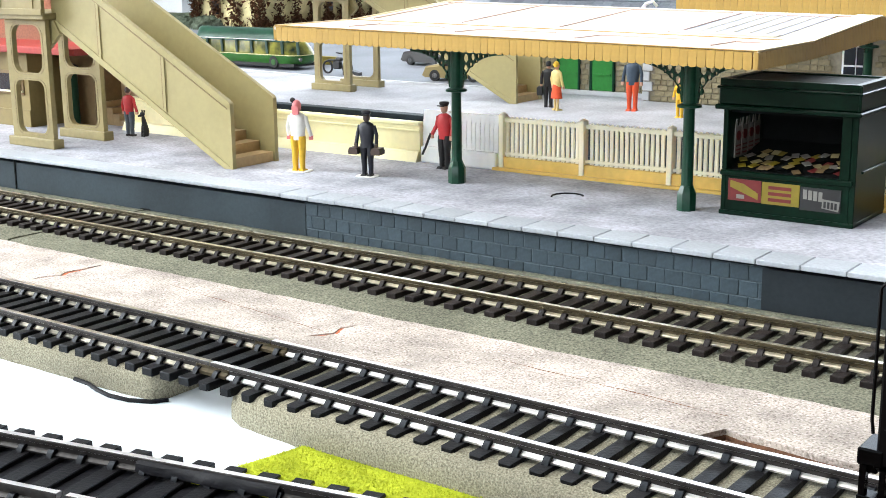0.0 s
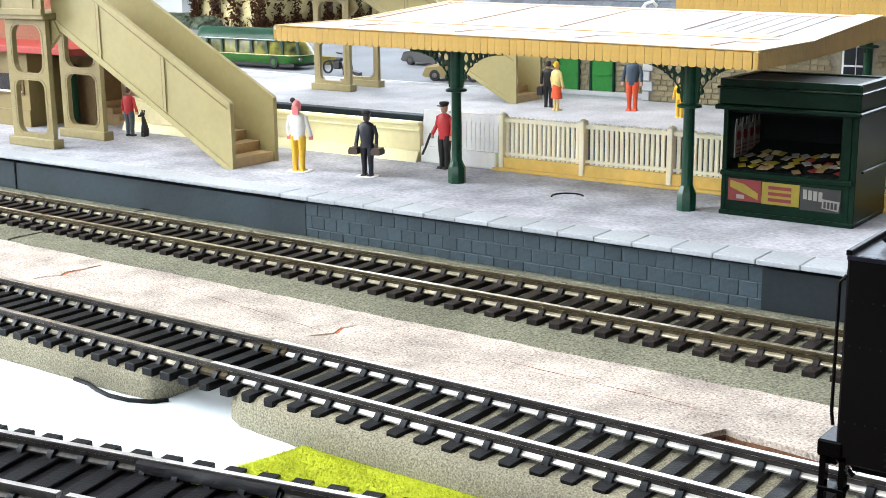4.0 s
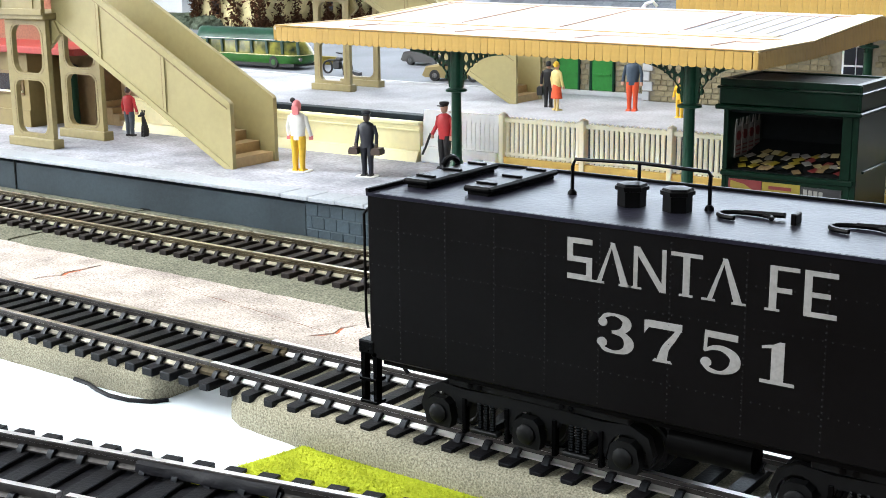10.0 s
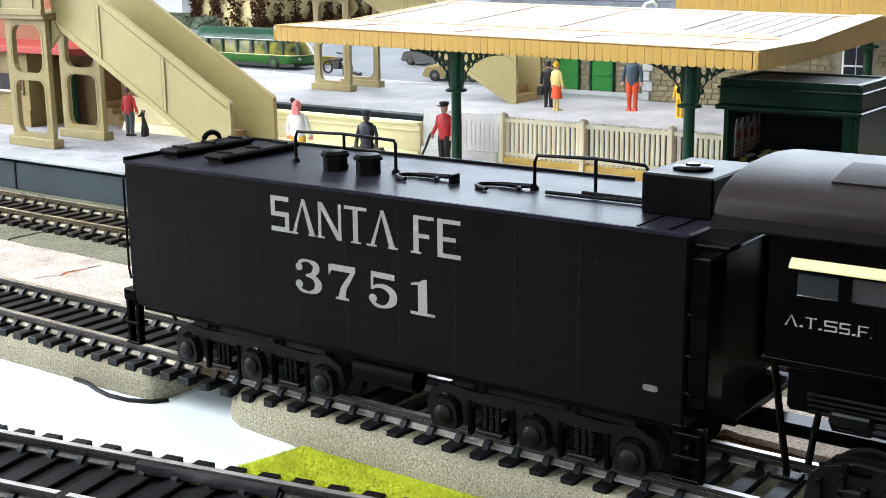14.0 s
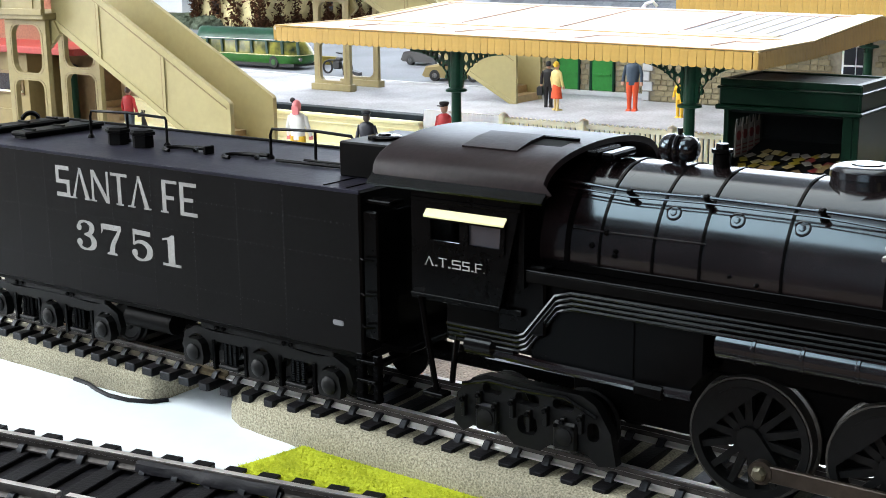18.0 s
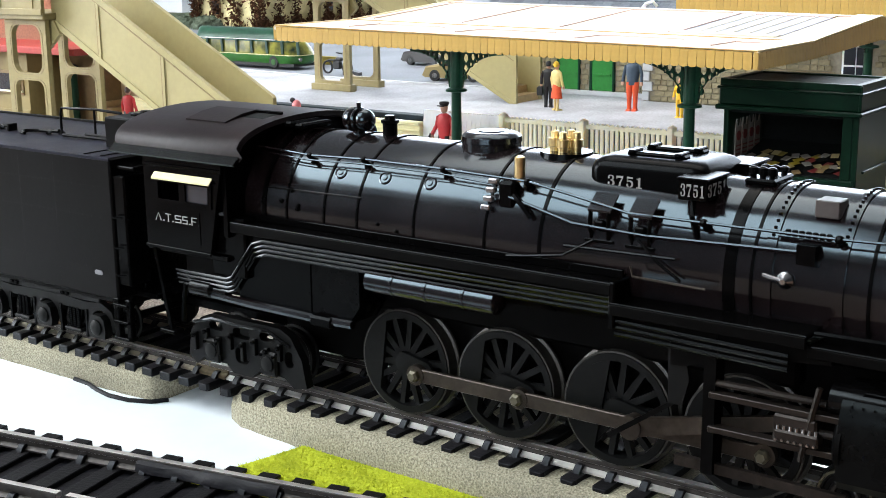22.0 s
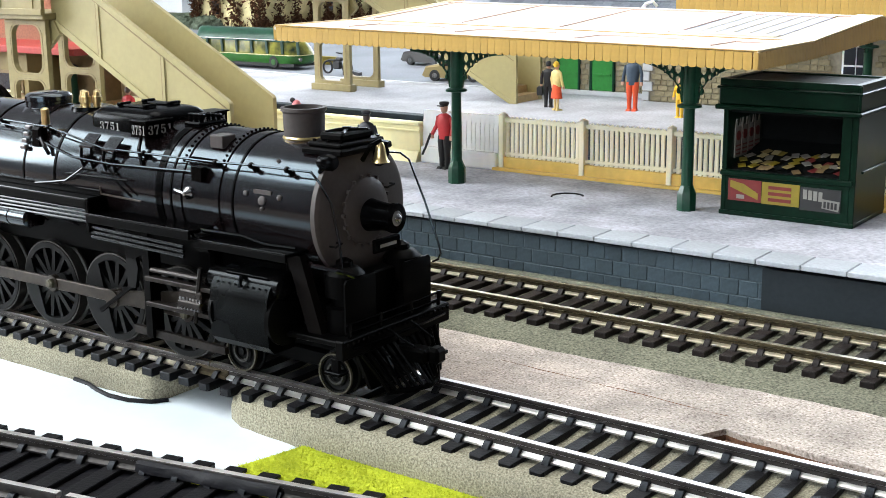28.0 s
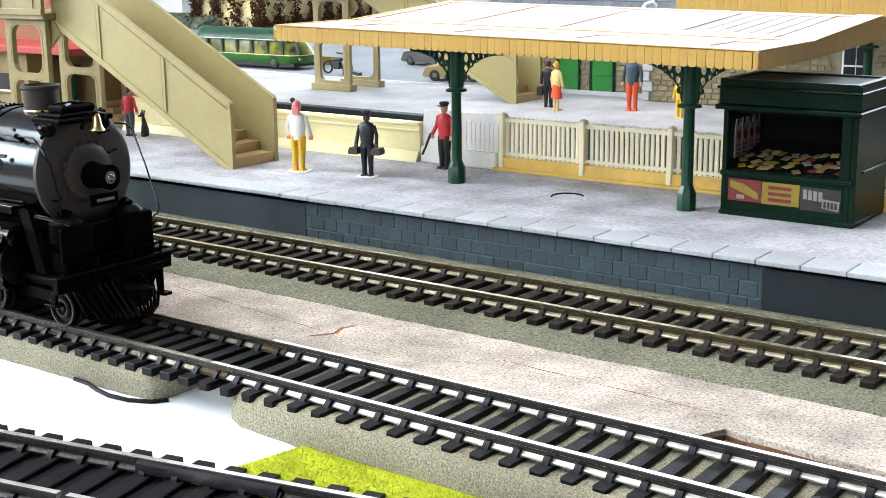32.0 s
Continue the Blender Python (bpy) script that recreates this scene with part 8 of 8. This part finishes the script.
    cab = part("cab", one(plate, [(100.0, 34.4), (116.6, 34.4), (120.4, 51.8), (100.0, 51.8)], [[(103.6, 43.4), (117.0, 43.4), (117.4, 47.2), (103.6, 47.2)]], "y", -hy, -hy + 0.9), LOCO, root, "black cab side")
    part("far_side", one(prism, [(100.0, 34.4), (116.6, 34.4), (120.4, 51.8), (100.0, 51.8)], "y", hy - 0.9, hy), LOCO, cab)
    part("front_wall", one(prism, [(-hy + 0.9, 38), (hy - 0.9, 38), (hy - 0.9, 51.8), (14, 56), (0, 58.4), (-14, 56), (-hy + 0.9, 51.8)], "x", 119.4, 120.4), LOCO, cab)
    part("back_head", one(box, 112, 119.4, -11, 11, 30, 54, 0.8), LOCO, cab)
    part("front_sheet", one(box, 115.0, 123.5, -17.0, -9.0, 30.5, 41.5, 0.3), LOCO, cab, "black sheet below the cab front")
    part("cab_floor", one(box, 99.0, 120.0, -hy + 0.9, hy - 0.9, 33.4, 34.4, 0.15), LOCO, cab)
    win = part("window_frame", one(plate, [(103.2, 43.0), (117.5, 43.0), (117.8, 47.6), (103.2, 47.6)], [[(103.9, 43.7), (109.4, 43.7), (109.4, 46.9), (103.9, 46.9)], [(111.0, 43.7), (116.7, 43.7), (116.9, 46.9), (111.0, 46.9)]], "y", -hy - 0.25, -hy + 0.1), LOCO, cab)
    part("pane", one(box, 110.8, 117.0, -hy + 0.15, -hy + 0.3, 43.6, 47.0), WINDOW_DARK, win, "dark glossy window pane")
    bm = bmesh.new()
    hull(bm, [(x, y, z) for x in (103.0, 117.9) for y, z in ((-hy, 48.6), (-hy - 0.9, 47.6), (-hy - 0.9, 47.35), (-hy, 48.3))])
    part("awning", bm, AWNING, cab, "pale yellow window awning")
    company_marks(cab, 102.6, 114.2, 39.5, 40.95, -hy, (("wedge", 2.0), ("dot", 0.5), ("post", 1.8), ("dot", 0.5), ("block", 2.0), ("block", 1.6), ("dot", 0.5), ("flag", 1.6), ("dot", 0.5)), 0.35, "cab_mark")
    part("door_seam", one(box, 113.9, 114.3, -hy - 0.12, -hy + 0.05, 36.0, 42.0), LOCO, cab)
    part("sill_rail", one(box, 99.8, 116.8, -hy - 0.3, -hy + 0.2, 34.2, 34.8, 0.1), LOCO, cab)
    part("eaves_strip", one(box, 100.0, 120.4, -hy - 0.2, -hy + 0.3, 49.6, 50.3, 0.1), LOCO, cab)
    # roof: an arch drawn along the cab
    n = 20
    half = [(18.7 * math.cos(math.pi * k / n), 52.8 + 5.9 * math.sin(math.pi * k / n) ** 0.72) for k in range(n + 1)]
    rings = []
    for xa, sc, dz in ((92.0, 0.985, -0.1), (92.6, 1.0, 0.0), (123.0, 1.0, 0.0), (124.0, 1.0, 0.0)):
        out = [(xa + (1.6 if xa > 100 and k in (0, n) else 0), y * sc, z + dz) for k, (y, z) in enumerate(half)]
        inn = [(xa, y * sc * 0.955, z + dz - 0.9) for y, z in half[::-1]]
        rings.append(out + inn)
    bm = bmesh.new()
    loft(bm, rings)
    roof = part("cab_roof", bm, LOCO_ROOF, root, "brown-black arched cab roof")
    part("eaves_gutter", one(prism, [(-20.1, 51.75), (-19.85, 51.4), (-18.1, 52.6), (-18.45, 53.15)], "x", 92.0, 124.6), PIPE, roof)
    bm = bmesh.new()
    hull(bm, [(x, y, z) for x in (105.5, 115.6) for y, z in ((-12.6, 56.9), (-8.4, 58.1), (-4.4, 58.5), (-4.4, 59.2), (-8.4, 58.8), (-12.6, 57.8))])
    part("roof_hatch", bm, LOCO_ROOF, roof, "sliding roof hatch")
    # solid black slab standing for the darkness of the open hatch
    bm = bmesh.new()
    hull(bm, [(x, y, z) for x in (115.6, 121.0) for y, z in ((-12.2, 57.0), (-8.4, 58.15), (-4.6, 58.5), (-4.6, 58.62), (-8.4, 58.25), (-12.2, 57.35))])
    part("hatch_opening", bm, INSIDE, roof)
    bm = bmesh.new()
    hull(bm, [(x, y, z) for x in (115.0, 121.6) for y, z in ((-4.4, 58.4), (-3.8, 58.5), (-3.8, 59.1), (-4.4, 59.0))])
    hull(bm, [(x, y, z) for x in (115.6, 121.6) for y, z in ((-12.9, 56.7), (-12.4, 56.8), (-12.4, 57.5), (-12.9, 57.3))])
    part("hatch_rim", bm, LOCO, roof)
    for k in range(3):
        part("roof_vent", one(box, 121.5 + 2.6 * k, 123.5 + 2.6 * k, -6.5, 1.5, 56.9 - 0.2 * k, 58.0 - 0.2 * k, 0.3), LOCO, root)
    # steps and hangers below the cab
    hg = part("cab_step", one(tube, [(101.2, -18.2, 34), (102.2, -17.6, 26), (103.4, -17.2, 18)], 0.5, 6), LOCO, root)
    part("tread", one(box, 101.5, 105.5, -18.6, -16.0, 17.6, 18.3, 0.15), LOCO, hg)
    part("drawbar", one(box, 84, 124, -2.4, 2.4, 17.5, 19.5, 0.3), LOCO, root)
    part("cab_underframe", one(box, 100, 124, -10, 10, 24.5, 33.4, 0.5), UNDER, root)
    # trailing truck
    for s in (-1, 1):
        y = s * 13.4
        outline = [(104.6, 12.6), (105.4, 17.6), (108.4, 20.6), (111.0, 21.6), (128.5, 21.6), (131.0, 20.4), (133.6, 16.4), (134.6, 11.4), (131.6, 10.8), (129.0, 12.6), (123.2, 12.6), (121.2, 11.0), (116.4, 11.0), (114.4, 12.6), (108.6, 12.6), (106.6, 11.2)]
        holes = [rounded(117.0, 120.6, 13.2, 16.4, 1.2, 4), rounded(116.6, 121.0, 18.0, 20.0, 0.8, 3), rounded(123.4, 127.2, 18.6, 20.2, 0.7, 3), rounded(110.4, 114.0, 18.6, 20.2, 0.7, 3), rounded(129.6, 131.6, 14.6, 17.6, 0.8, 3)]
        tf = part("trailing_truck", one(plate, outline, holes, "y", *sorted((y - 0.9, y + 0.9))), WHEEL, root, "grey-black cast trailing truck frame")
        for x in TRAIL_X:
            ab = part("axle_box", one(box, x - 2.1, x + 2.1, min(y + s * 0.8, y + s * 1.8), max(y + s * 0.8, y + s * 1.8), 12.4, 17.0, 0.4), WHEEL, tf)
            part("box_lid", one(lathe, (x, y + s * 1.7, 14.7), (x, y + s * 2.3, 14.7), [(0, 1.5), (0.3, 1.45), (0.5, 0.6)], 12), WHEEL, ab)
            for k in (-1, 1):
                part("bolt", one(cyl, (x + 1.5 * k, y + s * 1.7, 16.3), (x + 1.5 * k, y + s * 2.1, 16.3), 0.3, None, 6), LOCO, ab)
        for k in range(8):
            x = 107 + 3.1 * k
            part("spring_hanger", one(box, x - 0.4, x + 0.4, min(y + s * 0.7, y + s * 1.7), max(y + s * 0.7, y + s * 1.7), 14.0 + 1.6 * (k % 2), 17.6 + 1.2 * (k % 2), 0.1), WHEEL, tf)
            part("hanger_nut", one(cyl, (x, y + s * 1.6, 17.0 + 1.2 * (k % 2)), (x, y + s * 2.2, 17.0 + 1.2 * (k % 2)), 0.42, None, 6), PIPE, tf)
        part("spring_bar", one(tube, [(107, y + s * 1.5, 19.6), (112, y + s * 1.5, 21.0), (119, y + s * 1.5, 20.8), (126, y + s * 1.5, 21.0), (131.5, y + s * 1.5, 18.8)], 0.35, 6), PIPE, tf)
    moving = {"driver": [], "pilot": [], "trail": []}
    for x in TRAIL_X:
        bm = disc_wheel(x, -8.6, RZ + TRAIL_R, TRAIL_R)
        cyl(bm, (x, -8, RZ + TRAIL_R), (x, 9.8, RZ + TRAIL_R), 1.0, None, 10)
        cyl(bm, (x, 7.6, RZ + TRAIL_R), (x, 9.4, RZ + TRAIL_R), TRAIL_R, None, 24)
        moving["trail"].append(part("wheelset", bm, WHEEL, root, at=(x, 0, RZ + TRAIL_R)))
    for x in PILOT_X:
        z = RZ + PILOT_R
        bm = bmesh.new()
        for s in (-1, 1):
            lathe(bm, (x, s * 7.2, z), (x, s * 9.6, z), [(0, PILOT_R + 0.4), (0.5, PILOT_R + 0.4), (0.6, PILOT_R), (2.2, PILOT_R - 0.05), (2.3, PILOT_R - 0.7), (1.9, PILOT_R - 0.85), (1.8, 2.4), (2.2, 2.3), (2.3, 1.6), (1.9, 1.5), (1.9, 0.8), (2.4, 0.7)], 26)
        cyl(bm, (x, -8, z), (x, 8, z), 0.8, None, 10)
        pw = part("wheelset", bm, WHEEL, root, "black pilot wheels with worn bright rims", at=(x, 0, z))
        for s in (-1, 1):
            part("tyre", one(ring_lathe, (x, s * 9.3, z), (x, s * 9.75, z), [(0, PILOT_R - 0.45), (0.0, PILOT_R + 0.03), (0.42, PILOT_R - 0.05), (0.42, PILOT_R - 0.4)], 26), WORN, pw, "bright worn tyre", at=(x, 0, z))
            part("hub_ring", one(ring_lathe, (x, s * 9.3, z), (x, s * 9.75, z), [(0, 1.5), (0.0, 2.1), (0.42, 2.0), (0.42, 1.6)], 18), TYRE, pw, at=(x, 0, z))
        moving["pilot"].append(pw)
    part("pilot_truck", one(box, 226, 256, -6.4, 6.4, 12.6, 16.0, 0.5), UNDER, root)
    for i, x in enumerate(DRIVER_X):
        o = (x, 0, DRIVER_Z)
        bm = one(cyl, (x, -8, DRIVER_Z), (x, 8, DRIVER_Z), 1.3, None, 12)
        cyl(bm, (x + CRANK, -9, DRIVER_Z), (x + CRANK, PIN_Y - 1.1, DRIVER_Z), 0.7, None, 10)
        w = part("driving_wheelset", bm, WHEEL, root, "black spoked driving wheels", at=o)
        for s in (-1, 1):
            hub, rim, spokes, weight = driver_parts(x, s, i == 2)
            part("hub", hub, WHEEL, w, at=o)
            part("wheel_rim", rim, WHEEL, w, at=o)
            part("counterweight", weight, WHEEL, w, at=o)
            for sp in spokes:
                part("spoke", sp, WHEEL, w, at=o)
            part("tyre", one(ring_lathe, (x, s * 7.0, DRIVER_Z), (x, s * 10.2, DRIVER_Z), [(0, DRIVER_R - 0.5), (0.02, DRIVER_R + 0.45), (0.5, DRIVER_R + 0.45), (0.7, DRIVER_R), (2.9, DRIVER_R), (2.95, DRIVER_R - 0.35), (2.6, DRIVER_R - 0.5)], 40), TYRE, w, "dull steel tyre", at=o)
        part("crank_nut", one(lathe, (x + CRANK, PIN_Y - 0.4, DRIVER_Z), (x + CRANK, PIN_Y - 1.7, DRIVER_Z), [(0, 1.1), (0.9, 1.1), (1.3, 0.7)], 6), WORN, w, "dull brassy crank nut", at=(x, 0, DRIVER_Z))
        moving["driver"].append(w)
    # rods, drawn with the crank at the right
    x1 = DRIVER_X[0] + CRANK
    bm = bmesh.new()
    xs = [x + CRANK for x in DRIVER_X]
    for a, b in zip(xs, xs[1:]):
        box(bm, a + 0.6, b - 0.6, PIN_Y - 0.45, PIN_Y + 0.45, DRIVER_Z - 1.2, DRIVER_Z + 1.2, 0.15)
    for a in xs:
        cyl(bm, (a, PIN_Y - 0.6, DRIVER_Z), (a, PIN_Y + 0.6, DRIVER_Z), 1.75, None, 16)
    moving["side_rod"] = part("side_rod", bm, ROD, root, "dull steel coupling rod", at=(x1, PIN_Y, DRIVER_Z))
    a = DRIVER_X[2] + CRANK
    bm = bmesh.new()
    hull(bm, [(a + u, PIN_Y - 1.1 + d, DRIVER_Z + w) for u, w in ((0.5, -1.5), (0.5, 1.5), (MAIN_ROD, -0.95), (MAIN_ROD, 0.95)) for d in (-0.45, 0.45)])
    cyl(bm, (a, PIN_Y - 1.8, DRIVER_Z), (a, PIN_Y - 0.6, DRIVER_Z), 1.9, None, 16)
    moving["main_rod"] = part("main_rod", bm, ROD, root, "dull steel main rod", at=(a, PIN_Y - 1.1, DRIVER_Z))
    bm = bmesh.new()
    box(bm, 218.2, 224.2, -17.8, -14.6, CROSS_Z - 2.0, CROSS_Z + 2.0, 0.3)
    cyl(bm, (224, -16.4, CROSS_Z), (236, -16.4, CROSS_Z), 0.6, None, 10)
    moving["crosshead"] = part("crosshead", bm, ROD_DARK, root, "steel crosshead and piston rod", at=(221.2, -16.4, CROSS_Z))
    bm = bmesh.new()
    hull(bm, [(a + u, PIN_Y - 2.6 + d, DRIVER_Z + w) for u, w in ((-0.4, -0.42), (-0.4, 0.42), (12.4, -0.34), (12.4, 0.34)) for d in (-0.3, 0.3)])
    moving["eccentric_rod"] = part("eccentric_rod", bm, UNDER, root, "thin steel eccentric rod", at=(a, PIN_Y - 2.6, DRIVER_Z))
    return root, moving


TENDER_ROOT, TENDER_WHEELS = make_tender()
LOCO_ROOT, MOVING = make_loco()


# ---- how the train goes: seconds, and millimetres from its place at 13 s ----
TRAVEL_T = [0, 2.9, 3.2, 3.5, 5.5, 6, 6.5, 7, 8, 9, 10, 11, 12, 13, 14, 14.5, 16.5, 17, 18, 19, 20, 20.5, 21, 21.5, 22, 23, 24, 25, 25.5, 27.5, 28, 29, 30, 31, 32]
TRAVEL_S = [129.0, 128.9, 128.4, 127.2, 108.7, 103.3, 96.7, 88.9, 74.0, 58.8, 44.6, 30.0, 15.2, 0.1, -14.8, -21.7, -51.5, -59.2, -73.5, -88.0, -101.9, -109.1, -117.5, -126.1, -135.7, -153.7, -172.5, -192.6, -202.4, -241.6, -251.7, -270.6, -290.3, -309.4, -328.8]


def travel(t):
    """Smooth, and never overshooting between the rows."""
    T, S = TRAVEL_T, TRAVEL_S
    d = [(S[i + 1] - S[i]) / (T[i + 1] - T[i]) for i in range(len(T) - 1)]

    def slope(i):
        if i == 0 or i == len(T) - 1:
            return d[0] if i == 0 else d[-1]
        a, b = d[i - 1], d[i]
        return 0 if a * b <= 0 else 2 * a * b / (a + b)

    i = max(0, min(len(T) - 2, int(np.searchsorted(T, t, side="right")) - 1))
    h = T[i + 1] - T[i]
    u = (t - T[i]) / h
    return (2 * u ** 3 - 3 * u ** 2 + 1) * S[i] + (u ** 3 - 2 * u ** 2 + u) * h * slope(i) + (3 * u ** 2 - 2 * u ** 3) * S[i + 1] + (u ** 3 - u ** 2) * h * slope(i + 1)


ROLL_R, ROLL_0 = 8.93, radians(108)


def motions():
    steps = [0.2 * k for k in range(161)]
    fine = [0.1 * k for k in range(321)]
    for root in (TENDER_ROOT, LOCO_ROOT):
        p = ORIGIN[root]
        walk(root, [(t, pose((p.x + travel(t)) * MM, p.y * MM, p.z * MM)) for t in steps])

    def rel(ob, root):
        return (ORIGIN[ob] - ORIGIN[root]) * MM

    def spin(ob, root, radius, start, times):
        o = rel(ob, root)
        walk(ob, [(t, pose(o.x, o.y, o.z, 0, -math.degrees(start - (travel(t) + 153.7) / radius), 0)) for t in times])

    for w in TENDER_WHEELS:
        spin(w, TENDER_ROOT, TENDER_R, 0.0, fine)
    for w in MOVING["pilot"]:
        spin(w, LOCO_ROOT, PILOT_R, 0.0, fine)
    for w in MOVING["trail"]:
        spin(w, LOCO_ROOT, TRAIL_R, 0.0, fine)
    for w in MOVING["driver"]:
        spin(w, LOCO_ROOT, ROLL_R, ROLL_0, steps)
    side, main, cross, ecc = MOVING["side_rod"], MOVING["main_rod"], MOVING["crosshead"], MOVING["eccentric_rod"]
    rows = {k: [] for k in (side, main, cross, ecc)}
    base = ORIGIN[LOCO_ROOT]
    for t in fine:
        a = ROLL_0 - (travel(t) + 153.7) / ROLL_R
        c, s = CRANK * math.cos(a), CRANK * math.sin(a)
        rows[side].append((t, pose((DRIVER_X[0] + c - base.x) * MM, (PIN_Y - base.y) * MM, (DRIVER_Z + s - base.z) * MM)))
        px, pz = DRIVER_X[2] + c, DRIVER_Z + s
        tilt = math.asin((CROSS_Z - pz) / MAIN_ROD)
        rows[main].append((t, pose((px - base.x) * MM, (PIN_Y - 1.1) * MM, (pz - base.z) * MM, 0, -math.degrees(tilt), 0)))
        rows[cross].append((t, pose((px + MAIN_ROD * math.cos(tilt) - base.x) * MM, -16.4 * MM, (CROSS_Z - base.z) * MM)))
        ex, ez = DRIVER_X[2] + 0.45 * c + 0.35 * s, DRIVER_Z + 0.45 * s - 0.35 * c
        rows[ecc].append((t, pose((ex - base.x) * MM, (PIN_Y - 2.6) * MM, (ez - base.z) * MM, 0, -math.degrees(math.atan2(24.2 - ez, 206.4 - ex)), 0)))
    for ob, r in rows.items():
        walk(ob, r)


motions()
